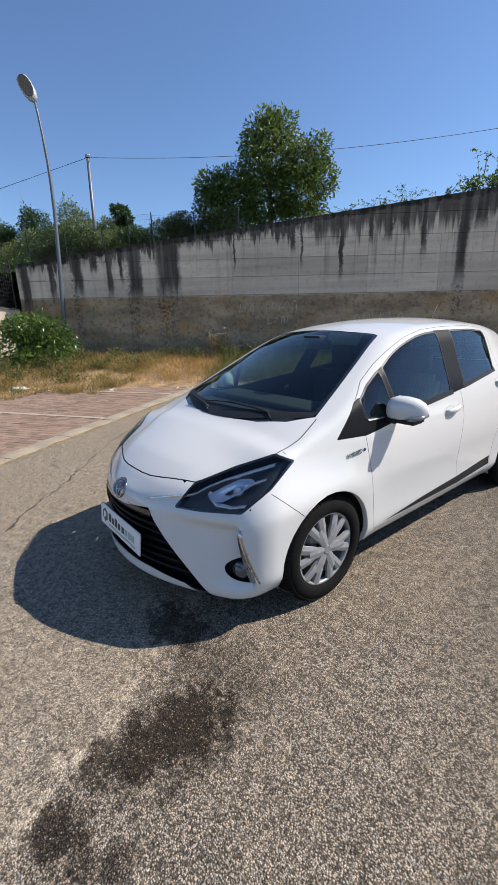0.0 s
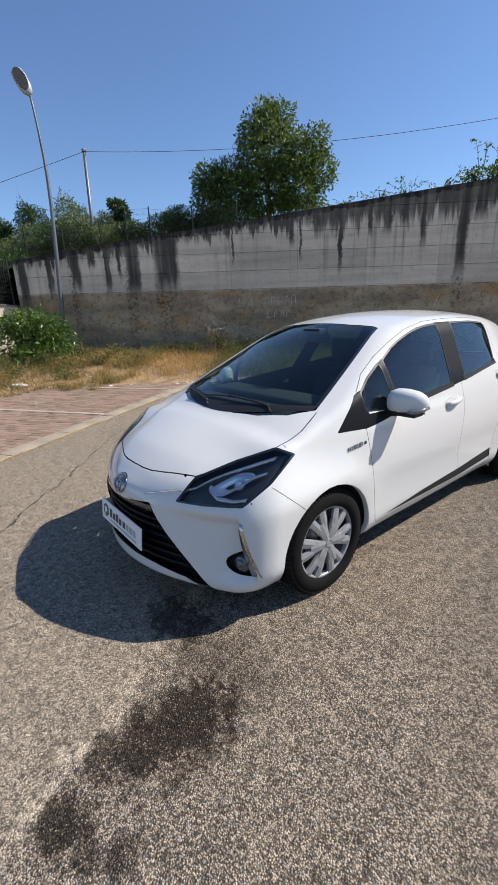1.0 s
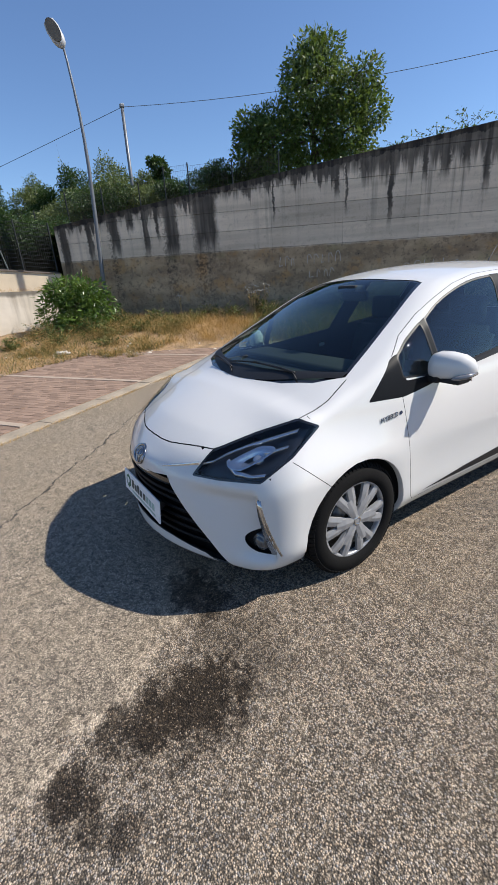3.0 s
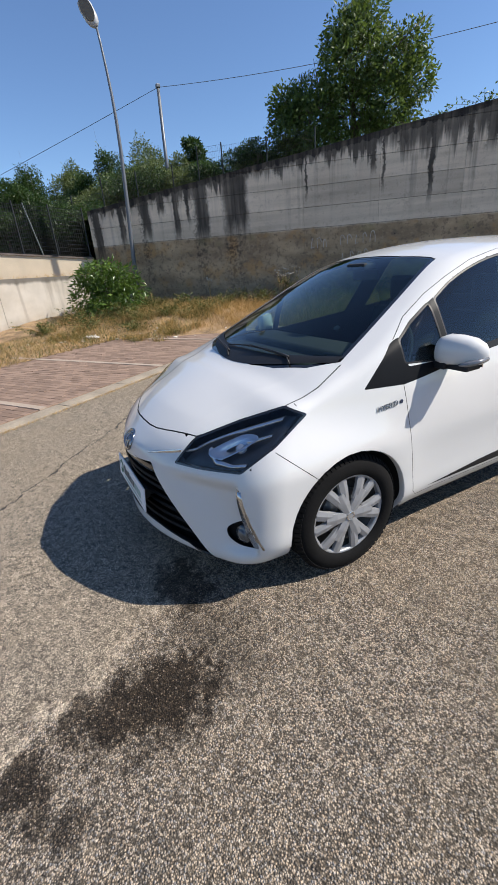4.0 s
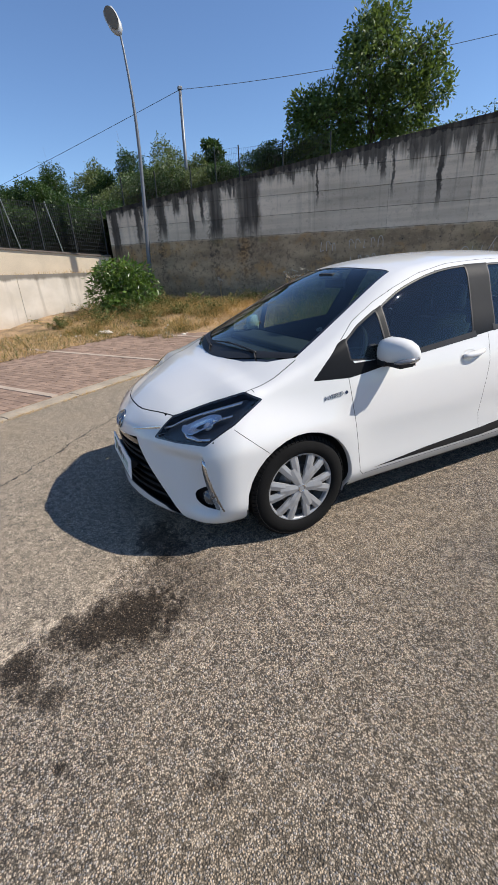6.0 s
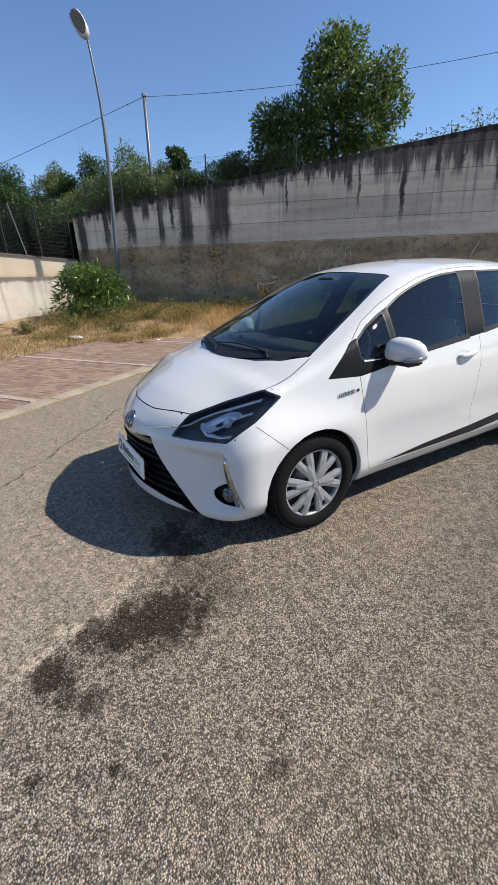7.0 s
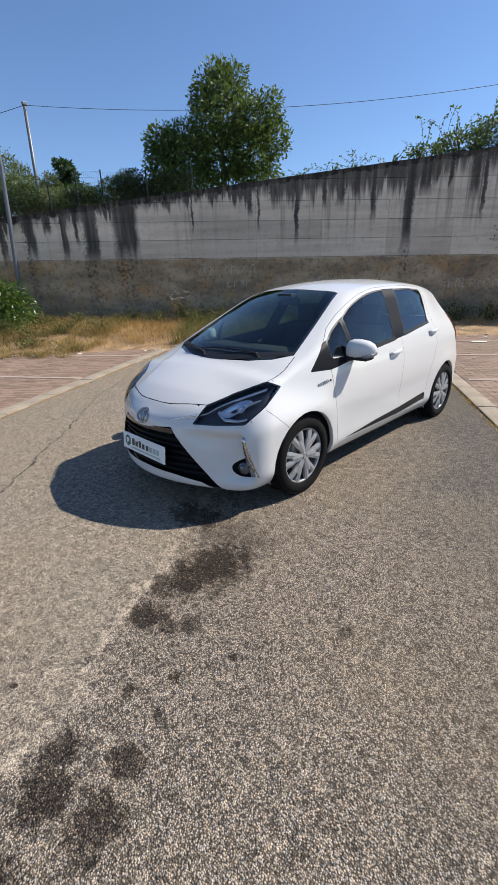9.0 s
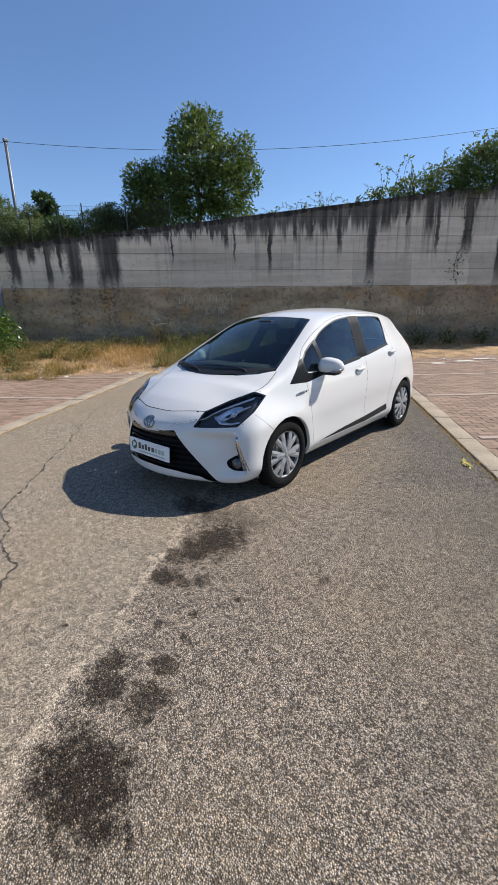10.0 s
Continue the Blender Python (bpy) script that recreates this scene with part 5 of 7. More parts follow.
for s in (1, -1):
    # headlamp: dark bowl, inner lamp, strips, clear lens
    bowl = panel(["lamp"], "headlamp", LAMP_IN, "left" if s > 0 else "right", -0.045, "swept-back headlamp with a dark housing")
    panel(["lamp"], "lamp_lens", CLEAR, "left" if s > 0 else "right", 0.001, "clear lens", bowl)

    def on_lamp(a, b, depth, cpt=((.452, -1.840, .752), (.72, -1.46, .872), (.734, -1.759, .651), (.414, -1.936, .637))):
        """A place behind the lens: a runs inner to outer, b from the lower to the upper edge."""
        lo = Vector(cpt[3]).lerp(Vector(cpt[2]), a)
        hi = Vector(cpt[0]).lerp(Vector(cpt[1]), a)
        p = np.array(lo.lerp(hi, b))
        p = settle(p[None], 5)[0]
        nrm = body_normals(p[None])[0]
        p = p - depth * nrm
        return Vector((s * p[0], p[1], p[2])), Vector((s * nrm[0], nrm[1], nrm[2]))

    def ribbon(name, stations, mat, label=""):
        """A raised strip through (a, b, half height, depth)."""
        vs, fs = [], []
        for k, (a, b, hw, dp) in enumerate(stations):
            p0, n0 = on_lamp(a, b - hw, dp + 0.004)
            p1, _ = on_lamp(a, b, dp)
            p2, _ = on_lamp(a, b + hw, dp + 0.004)
            vs += [p0 - n0 * 0.012, p0, p1, p2, p2 - n0 * 0.012]
            if k:
                o = 5 * k
                fs += [(o - 5 + q, o + q, o + 1 + q, o - 4 + q) for q in range(4)]
        part(name, mesh_of(name, vs, [q if s < 0 else q[::-1] for q in fs], mat, True), bowl, label)

    ribbon("light_strip", [(0.04, 0.42, 0.035, 0.014), (0.18, 0.44, 0.045, 0.012), (0.28, 0.62, 0.05, 0.010), (0.45, 0.74, 0.05, 0.010), (0.7, 0.78, 0.045, 0.010), (0.97, 0.82, 0.03, 0.010)], LAMP_GREY, "grey light strip")
    ribbon("lower_blade", [(0.36, 0.42, 0.05, 0.018), (0.46, 0.27, 0.05, 0.014), (0.60, 0.12, 0.05, 0.012), (0.82, 0.08, 0.03, 0.012), (0.98, 0.12, 0.03, 0.014)], LAMP_GREY, "bright lower blade")
    ribbon("side_blade", [(0.78, 0.50, 0.035, 0.016), (0.86, 0.49, 0.035, 0.014), (1.0, 0.56, 0.02, 0.014)], LAMP_GREY)
    c0, n0 = on_lamp(0.72, 0.42, 0.034)
    rot = n0.to_track_quat("X", "Z").to_matrix().to_4x4()
    v, f = lathe([(0.0, 0.004), (0.012, 0.0035), (0.022, 0.001), (0.027, -0.006), (0.027, -0.02)], 28)
    part("projector", mesh_of("projector", [Matrix.Translation(c0) @ rot @ Vector(p) for p in v], f, surface("lamp_bulb_glass", (0.42, 0.46, 0.52), 0.08, metal=0.6, bump=0, coat=1), True), bowl, "round projector lens")
    vs, fs = [], []
    for k, (ru, rv, dp) in enumerate(((1.0, 1.0, 0.012), (0.93, 0.90, 0.010), (0.62, 0.60, 0.026), (0.30, 0.30, 0.034))):
        for i in range(24):
            a = 2 * math.pi * i / 24
            ca, sa = math.cos(a), math.sin(a)
            pt, _ = on_lamp(0.65 + 0.24 * ru * ca, 0.40 + 0.09 * ca * ru + 0.23 * rv * sa * (1 - 0.35 * abs(ca)), dp)
            vs.append(pt)
        if k:
            for i in range(24):
                q = ((k - 1) * 24 + i, (k - 1) * 24 + (i + 1) % 24, k * 24 + (i + 1) % 24, k * 24 + i)
                fs.append(q if s > 0 else q[::-1])
    part("reflector", mesh_of("reflector", vs, fs, LAMP_GREY, True), bowl, "bright almond-shaped reflector")
    # bright moulding from the lamp to the nose
    vs, fs = [], []
    for k, x in enumerate(np.linspace(0.235, 0.445, 9)):
        z = 0.650 + (x - 0.235) * 0.22
        h = 0.009 * (0.35 + (x - 0.235) / 0.21)
        y = surface_y(x, z)
        vs += [(s * x, y + 0.001, z - h), (s * x, y - 0.005, z), (s * x, y + 0.001, z + h)]
        if k:
            o = 3 * k
            fs += [q if s > 0 else q[::-1] for q in ((o - 3, o, o + 1, o - 2), (o - 2, o + 1, o + 2, o - 1))]
    part("nose_moulding", mesh_of("nose_moulding", vs, fs, SATIN, True), car, "satin moulding beside the emblem")
    # fog lamp pocket, lamp and fin
    pocket = panel(["fog"], "fog_pocket", GRILLE, "left" if s > 0 else "right", -0.03, "black fog lamp pocket")
    fc = np.array([0.727, -1.783, 0.348])
    fn = Vector((0.35 * s, -1, 0.0)).normalized()
    rot = fn.to_track_quat("X", "Z").to_matrix().to_4x4()
    mm = Matrix.Translation((s * fc[0], fc[1], fc[2])) @ rot
    v, f = lathe([(0.0, 0.012), (0.018, 0.010), (0.030, 0.003), (0.034, -0.006), (0.040, -0.004), (0.044, -0.03)], 28)
    part("fog_lamp", mesh_of("fog_lamp", [mm @ Vector(p) for p in v], f, surface("fog_lamp_glass", (0.09, 0.095, 0.10), 0.12, metal=0.3, bump=0, coat=0.6), True), car, "round fog lamp")
    vs, fs = [], []
    for k, t in enumerate(np.linspace(0, 1, 9)):
        z = 0.582 - 0.288 * t
        xo = 0.809 - 0.056 * min(max((z - 0.30) / 0.27, 0), 1.3)
        w = 0.009 + 0.024 * t ** 0.9
        yo = surface_y(xo + 0.006, z)
        vs += [(s * (xo + 0.009), yo + 0.004, z), (s * (xo + 0.004), yo - 0.005, z), (s * (xo - 0.002), yo - 0.007, z), (s * (xo - w), yo - 0.007 - 0.62 * w, z), (s * (xo - w - 0.003), yo + 0.025, z)]
        if k:
            o = 5 * k
            fs += [(q if s > 0 else q[::-1]) for q in ((o - 5 + a, o - 4 + a, o + 1 + a, o + a) for a in range(4))]
    fs.append(tuple(range(5)) if s < 0 else tuple(range(4, -1, -1)))
    fs.append(tuple(range(40, 45)) if s > 0 else tuple(range(44, 39, -1)))
    part("fog_fin", mesh_of("fog_fin", vs, fs, SATIN, True), car, "chrome fin beside the fog lamp")

# ---- mirrors ----
for s in (1, -1):
    sv, sf = [], []
    prof = [(0.0, 0.62), (0.06, 0.86), (0.20, 1.0), (0.45, 1.0), (0.70, 0.90), (0.88, 0.66), (0.97, 0.36), (1.0, 0.05)]
    n = 20
    for t, r in prof:
        x = 0.800 + 0.204 * t
        for i in range(n):
            a = 2 * math.pi * i / n
            ca, sa = math.cos(a), math.sin(a)
            dy = 0.075 * np.sign(ca) * abs(ca) ** 0.75 * r
            dz = (0.088 if sa > 0 else 0.056) * np.sign(sa) * abs(sa) ** 0.75 * r
            yy = -0.655 + dy - 0.02 * (1 - t) + 0.045 * t
            if dy > 0:
                yy = -0.655 + dy * 0.6 - 0.02 * (1 - t) + 0.045 * t
            sv.append((s * x, yy, 1.0 + dz - 0.010 * t))
    m_ = len(prof)
    for j in range(m_ - 1):
        for i in range(n):
            q = (j * n + i, j * n + (i + 1) % n, (j + 1) * n + (i + 1) % n, (j + 1) * n + i)
            sf.append(q if s > 0 else q[::-1])
    sf += [tuple(range(n)), tuple(range((m_ - 1) * n, m_ * n))]
    mir = part("mirror", mesh_of("mirror", sv, sf, PAINT, True), car, "white door mirror with a black underside")
    bm = bmesh.new()
    box_bm((0.17, 0.10, 0.026), (0.885 * s, -0.66, 0.944), 0.008, 2, bm)
    part("mirror_base", bm_mesh("mirror_base", bm, BLACK), mir)
    bm = box_bm((0.10, 0.05, 0.035), (0.815 * s, -0.70, 0.945), 0.01, 2)
    part("mirror_arm", bm_mesh("mirror_arm", bm, BLACK), mir)
    v, f = tube([(s * 0.935, -0.722, 0.962), (s * 0.958, -0.706, 0.964), (s * 0.985, -0.675, 0.972), (s * 1.003, -0.615, 0.984)], 0.011, 8, radii=[0.005, 0.012, 0.014, 0.009])
    part("side_indicator", mesh_of("side_indicator", v, f, STEEL_GREY, True), mir, "clear side indicator")
    bm = box_bm((0.13, 0.006, 0.09), (0.915 * s, -0.612, 0.985), 0.002)
    part("mirror_glass", bm_mesh("mirror_glass", bm, CHROME), mir)

# ---- handles, badge, wipers, aerial, rear lamps ----
for s in (1, -1):
    for d, (y0, z0) in enumerate(((0.05, 0.880), (0.93, 0.985))):
        if d:
            y0, z0 = 0.895, 0.985
        xw = surface_x(y0, z0)
        cup_v, cup_f = [], []
        nn = 20
        for ringk, (r, dx) in enumerate(((1.0, 0.0012), (0.8, -0.004), (0.45, -0.014), (0.05, -0.018))):
            for i in range(nn):
                a = 2 * math.pi * i / nn
                yy, zz = y0 - 0.03 + 0.075 * r * math.cos(a), z0 + 0.042 * r * math.sin(a)
                cup_v.append((s * (surface_x(yy, zz) + dx + (0.001 if ringk == 0 else 0.004)), yy, zz))
            if ringk:
                for i in range(nn):
                    o = ringk * nn
                    q = (o - nn + i, o - nn + (i + 1) % nn, o + (i + 1) % nn, o + i)
                    cup_f.append(q if s > 0 else q[::-1])
        dd = DOORS["left" if s > 0 else "right", d]
        part("handle_cup", mesh_of("handle_cup", cup_v, cup_f, PAINT, True), dd)
        pts, rad = [], []
        for t in np.linspace(0, 1, 9):
            yy, zz = y0 - 0.085 + 0.19 * t, z0 + 0.004 + 0.018 * t
            pts.append((s * (surface_x(yy, zz) + 0.006 + 0.020 * math.sin(math.pi * t) ** 0.6), yy, zz))
            rad.append(0.013 + 0.006 * math.sin(math.pi * t))
        v, f = tube(pts, 0.012, 10, radii=rad)
        part("door_handle", mesh_of("door_handle", v, f, PAINT, True), dd, "body-coloured pull handle")

    def badge_text(body, size, m, mat, name):
        cu = bpy.data.curves.new(name, "FONT")
        cu.body, cu.size, cu.extrude, cu.align_x = body, size, 0.0012, "LEFT"
        cu.shear = 0.2
        tmp = bpy.data.objects.new("t", cu)
        scene.collection.objects.link(tmp)
        bpy.context.view_layer.update()
        me = bpy.data.meshes.new_from_object(tmp.evaluated_get(bpy.context.evaluated_depsgraph_get()))
        bpy.data.objects.remove(tmp)
        me.materials.clear()
        me.materials.append(mat)
        ob = part(name, me, car, "chrome lettering reading HYBRID")
        ob.matrix_local = m

    BADGE = surface("badge_chrome", (0.15, 0.17, 0.21), 0.25, metal=0.9, bump=0)
    bx0, bx1 = surface_x(-1.10, 0.795), surface_x(-0.95, 0.815)
    if s > 0:
        d = Vector((bx1 - bx0, 0.150, 0.020)).normalized()
    else:
        d = Vector((bx1 - bx0, -0.150, -0.020)).normalized()
    nrm = Vector(body_normals(np.array([[bx0, -1.02, 0.805]]))[0])
    nrm.x *= s
    start = Vector((s * (bx0 + 0.0075), -1.085, 0.787)) if s > 0 else Vector((-(bx1 + 0.0075), -0.955, 0.795))
    upv = nrm.cross(d).normalized()
    nrm = d.cross(upv)
    m = Matrix((d.to_4d(), upv.to_4d(), nrm.to_4d(), (0, 0, 0, 1))).transposed()
    m[3][:] = (0, 0, 0, 1)
    m.translation = start
    for i in range(3):
        m[i][3] = start[i]
    badge_text("HYBRID", 0.034, m, BADGE, "badge")
    v, f = lathe([(0.0, 0.003), (0.009, 0.003), (0.010, 0.0)], 18)
    bc = Vector((s * (surface_x(-0.945, 0.815) + 0.001), -0.945, 0.815))
    part("badge_dot", mesh_of("badge_dot", [bc + Vector((s * p[0], p[1], p[2])) for p in v], f, surface("badge_blue", (0.05, 0.07, 0.13), 0.2, metal=0.5, bump=0)), car)
    # tail lamp
    vs, fs = [], []
    for j, z in enumerate(np.linspace(0.83, 1.12, 8)):
        for i, t in enumerate(np.linspace(0, 1, 7)):
            p = np.array([0.70 - 0.18 * (t > 2) , 1.56 + 0.20 * t, z])
            p[0] = surface_x(p[1], z) if body_field(np.array([0.2, p[1], z])) < 0 else 0.5
            nn_ = body_normals(p[None])[0]
            p = p + 0.006 * nn_
            vs.append((s * p[0], p[1], p[2]))
            if i and j:
                o = j * 7 + i
                q = (o - 8, o - 7, o, o - 1)
                fs.append(q if s > 0 else q[::-1])
    part("tail_lamp", mesh_of("tail_lamp", vs, fs, RED_LAMP, True), car, "red tail lamp")

for px, py, qx, qy in ((0.40, -1.285, -0.20, -1.325), (-0.12, -1.365, -0.52, -1.262)):
    pts = []
    for t in np.linspace(0, 1, 10):
        x, y = px + (qx - px) * t, py + (qy - py) * t
        pts.append((x, y, surface_z(abs(x), y) + 0.012 + 0.006 * math.sin(3.14 * t)))
    wiper = part("wiper", mesh_of("wiper", *tube(pts, 0.006, 6, radii=[0.008 - 0.004 * k / 9 for k in range(10)]), BLACK, True), car, "black wiper")
    p0 = Vector((px + 0.05, py - 0.03, surface_z(abs(px + 0.05), py - 0.03) + 0.01))
    part("wiper_arm", mesh_of("wiper_arm", *tube([p0, Vector(pts[0]) + Vector((-0.02, 0, 0.004)), Vector(pts[5]) + Vector((0, -0.012, 0.008))], 0.005, 6), BLACK, True), wiper)
# cowl: black strip at the foot of the windscreen
vs, fs = [], []
for k, x in enumerate(np.linspace(-0.64, 0.64, 33)):
    y = -1.405 + 0.56 * x * x
    for dy, dz in ((-0.008, 0.002), (0.03, 0.006), (0.075, 0.003)):
        yy = y + dy * (1.2 - abs(x))
        vs.append((x, yy, surface_z(abs(x), yy) + dz))
    if k:
        o = 3 * k
        fs += [(o - 3, o, o + 1, o - 2), (o - 2, o + 1, o + 2, o - 1)]
part("cowl", mesh_of("cowl", vs, fs, BLACK, True), car, "black cowl strip")
az = surface_z(0, 1.15)
part("aerial", mesh_of("aerial", *tube([(0, 1.15, az - 0.01), (0, 1.17, az + 0.02), (0, 1.30, az + 0.16)], 0.004, 6, radii=[0.012, 0.006, 0.003]), BLACK, True), car, "short roof aerial")

# ---- cabin, seen through the glass ----
bm = bmesh.new()
box_bm((1.30, 0.42, 0.22), (0, -0.98, 0.845), 0.05, 3, bm)
box_bm((1.20, 0.26, 0.08), (0, -0.88, 0.955), 0.035, 3, bm)
part("dashboard", bm_mesh("dashboard", bm, CABIN_TRIM, True), car, "dark dashboard")
box_floor = box_bm((1.44, 2.5, 0.05), (0, 0.25, 0.30), 0.01)
part("cabin_floor", bm_mesh("cabin_floor", box_floor, CABIN), car)
for x in (-0.36, 0.36):
    bm = bmesh.new()
    box_bm((0.50, 0.50, 0.16), (0, 0, 0.50), 0.05, 3, bm)
    r = bmesh.ops.create_cube(bm, size=1, matrix=Matrix.Translation((0, 0.31, 0.80)) @ Matrix.Rotation(radians(-18), 4, "X") @ Matrix.Diagonal((0.48, 0.14, 0.60, 1)))
    bmesh.ops.bevel(bm, geom=list({e for v_ in r["verts"] for e in v_.link_edges}), offset=0.05, segments=3, affect="EDGES")
    seat = part("seat", bm_mesh("seat", bm, CABIN, True), car, "dark cloth front seat", Matrix.Translation((x, -0.12, 0)))
    bm = box_bm((0.25, 0.10, 0.18), (0, 0.45, 1.19), 0.04, 3)
    part("headrest", bm_mesh("headrest", bm, CABIN, True), seat)
bm = bmesh.new()
box_bm((1.25, 0.48, 0.18), (0, 0.80, 0.52), 0.05, 3, bm)
r = bmesh.ops.create_cube(bm, size=1, matrix=Matrix.Translation((0, 1.10, 0.82)) @ Matrix.Rotation(radians(-20), 4, "X") @ Matrix.Diagonal((1.22, 0.14, 0.56, 1)))
bmesh.ops.bevel(bm, geom=list({e for v_ in r["verts"] for e in v_.link_edges}), offset=0.05, segments=3, affect="EDGES")
part("rear_seat", bm_mesh("rear_seat", bm, CABIN, True), car, "dark rear bench")
wheel_c, tilt_m = Vector((0.36, -0.60, 0.93)), Matrix.Rotation(radians(65), 4, "X")
pts = [wheel_c + (tilt_m @ Vector((0.18 * math.cos(a), 0.18 * math.sin(a), 0))) for a in np.linspace(0, 2 * math.pi, 33)[:-1]]
v, f = merged([tube(pts, 0.014, 8, closed=True)] + [tube([wheel_c, wheel_c + tilt_m @ Vector((0.17 * math.cos(a), 0.17 * math.sin(a), 0))], 0.018, 6) for a in (0.2, 2.94, 4.71)])
part("steering_wheel", mesh_of("steering_wheel", v, f, CABIN_TRIM, True), car, "black steering wheel")
bm = box_bm((0.22, 0.025, 0.065), (0, -0.42, 1.335), 0.012, 2)
part("inside_mirror", bm_mesh("inside_mirror", bm, CABIN_TRIM), car)
bm = box_bm((0.16, 0.10, 0.04), (0, -0.46, 1.385), 0.012, 2)
part("sensor_housing", bm_mesh("sensor_housing", bm, CABIN_TRIM), car)
# ---- plants ----
LEAF_TREE = leaf_material("tree_leaf", (0.018, 0.046, 0.010), (0.150, 0.200, 0.050))
LEAF_DARK = leaf_material("dark_leaf", (0.010, 0.028, 0.007), (0.060, 0.105, 0.022))
LEAF_OLIVE = leaf_material("olive_leaf", (0.045, 0.070, 0.020), (0.160, 0.190, 0.065))
LEAF_SHRUB = leaf_material("shrub_leaf", (0.022, 0.055, 0.011), (0.140, 0.215, 0.040), 0.32)
STRAW = leaf_material("dry_grass", (0.15, 0.088, 0.033), (0.60, 0.39, 0.165), 0.8)
WEED = leaf_material("green_weed", (0.045, 0.062, 0.018), (0.150, 0.165, 0.050), 0.7)
BARK = surface("bark", (0.10, 0.08, 0.06), 0.95, var=0.4, coarse=6, fine=40, bump=0.6, depth=0.02)


def leaf_cloud(points, size, r, droop=0.25, narrow=0.42, outward=None):
    """One folded leaf at each point: verts and faces."""
    n = len(points)
    d = r.normal(size=(n, 3))
    if outward is not None:
        d = d * 0.75 + outward
    d[:, 2] -= droop
    d /= np.linalg.norm(d, axis=1, keepdims=True)
    s = np.cross(d, r.normal(size=(n, 3)))
    s /= np.linalg.norm(s, axis=1, keepdims=True)
    nn = np.cross(d, s)
    ln = size * r.uniform(0.6, 1.35, (n, 1))
    base, tip = points, points + d * ln
    mid = points + d * ln * 0.45 - nn * ln * 0.10
    a, b = mid + s * ln * narrow * 0.5 + nn * ln * 0.14, mid - s * ln * narrow * 0.5 + nn * ln * 0.14
    vs = np.stack([base, a, tip, b], 1).reshape(-1, 3)
    i = np.arange(n)[:, None] * 4
    return vs, np.concatenate([i + [0, 1, 2], i + [0, 2, 3]], 1).reshape(-1, 3)


def crown_points(clumps, n, r, hollow=0.35):
    """Points in the outer part of uneven clumps: (x, y, z, rx, ry, rz); also the way out of each."""
    w = np.array([c[3] * c[4] * c[5] for c in clumps]) ** 0.75
    pick = r.choice(len(clumps), n, p=w / w.sum())
    c = np.array(clumps)[pick]
    d = r.normal(size=(n, 3))
    d /= np.linalg.norm(d, axis=1, keepdims=True)
    lump = np.array([noise.noise(Vector(v * 2.2) + Vector((7.0 * k, 0, 0))) for v, k in zip(d, pick)])
    rad = (hollow + (1 - hollow) * r.random(n) ** 0.55) * (1 + 0.42 * lump)
    return c[:, :3] + d * c[:, 3:] * rad[:, None], d


def tree(name, label, at, height, clumps, leaves, size, mat, seed, trunk=0.12, category="tree", stems=1, narrow=0.42, droop=0.25, limbs=True):
    r = np.random.default_rng(seed)
    ob = thing(name, label, category, at)
    tubes = []
    for s in range(stems):
        lean = r.normal(0, 0.06 * height, 2) if stems > 1 else r.normal(0, 0.02 * height, 2)
        top = np.array([lean[0], lean[1], height * 0.62])
        pts = [top * t + np.array([0.04 * height * math.sin(3 * t + s), 0.03 * height * math.cos(2.3 * t), 0]) * t for t in np.linspace(0, 1, 8)]
        tubes.append(tube(pts, trunk, 8, radii=list(np.linspace(trunk, trunk * 0.35, 8))))
        for c in clumps if limbs else ():
            k = 3 + int(r.integers(0, 4))
            a, b = pts[k], np.array(c[:3])
            mid = (a + b) / 2 + r.normal(0, 0.04 * height, 3)
            tubes.append(tube([a, (a + mid) / 2, mid, b], 0.03, 6, radii=[trunk * 0.45, trunk * 0.33, trunk * 0.22, trunk * 0.08]))
            for _ in range(4):
                e = b + r.normal(0, 1, 3) * np.array(c[3:]) * 0.55
                tubes.append(tube([mid, (mid + e) / 2 + r.normal(0, 0.03 * height, 3), e], 0.02, 5, radii=[trunk * 0.18, trunk * 0.1, trunk * 0.04]))
    part("trunk", mesh_of("trunk", *merged(tubes), BARK, True), ob, "brown trunk and limbs")
    pts, out = crown_points(clumps, leaves, r)
    keep = pts[:, 2] > 0.02
    v, f = leaf_cloud(pts[keep], size, r, droop, narrow, out[keep])
    part("crown", mesh_of("crown", v, f, mat), ob)
    return ob


# the broad tree behind the wall
C = lambda u, o, z: (WU.x * u + WN.x * o, WU.y * u + WN.y * o, z)
clumps = [(*C(0.1, 0, 1.5), 1.25, 1.25, 1.1), (*C(-1.3, 0.2, 1.35), 1.15, 1.1, 0.85), (*C(-1.75, 0, 1.75), .7, .7, .55), (*C(1.2, 0.1, 1.5), 1.0, 1.0, 1.0), (*C(0.2, 0.3, 2.6), 1.15, 1.15, .95),
          (*C(1.35, 0, 2.5), .85, .85, .8), (*C(0.0, 0, 3.45), .8, .8, .65), (*C(0.55, 0.1, 3.6), .65, .65, .6), (*C(1.9, 0.1, 2.95), .5, .5, .5), (*C(2.05, 0, 1.9), .6, .6, .75), (*C(1.4, 0, .75), .9, .9, .5), (*C(-.9, 0, .6), 1.2, 1, .55), (*C(-.45, -.1, 3.2), .5, .5, .45), (*C(.1, 0, 3.95), .45, .45, .4), (*C(-2.05, 0.1, 1.95), .65, .65, .55), (*C(-1.2, 0, 2.1), .7, .7, .55), (*C(-2.2, 0.1, 1.3), .6, .6, .6)]
tu, to, tz = pushed(8.1, -2.6, 4.22, 1.45)
lift = tz - terrace_z(tu, to) + 0.15
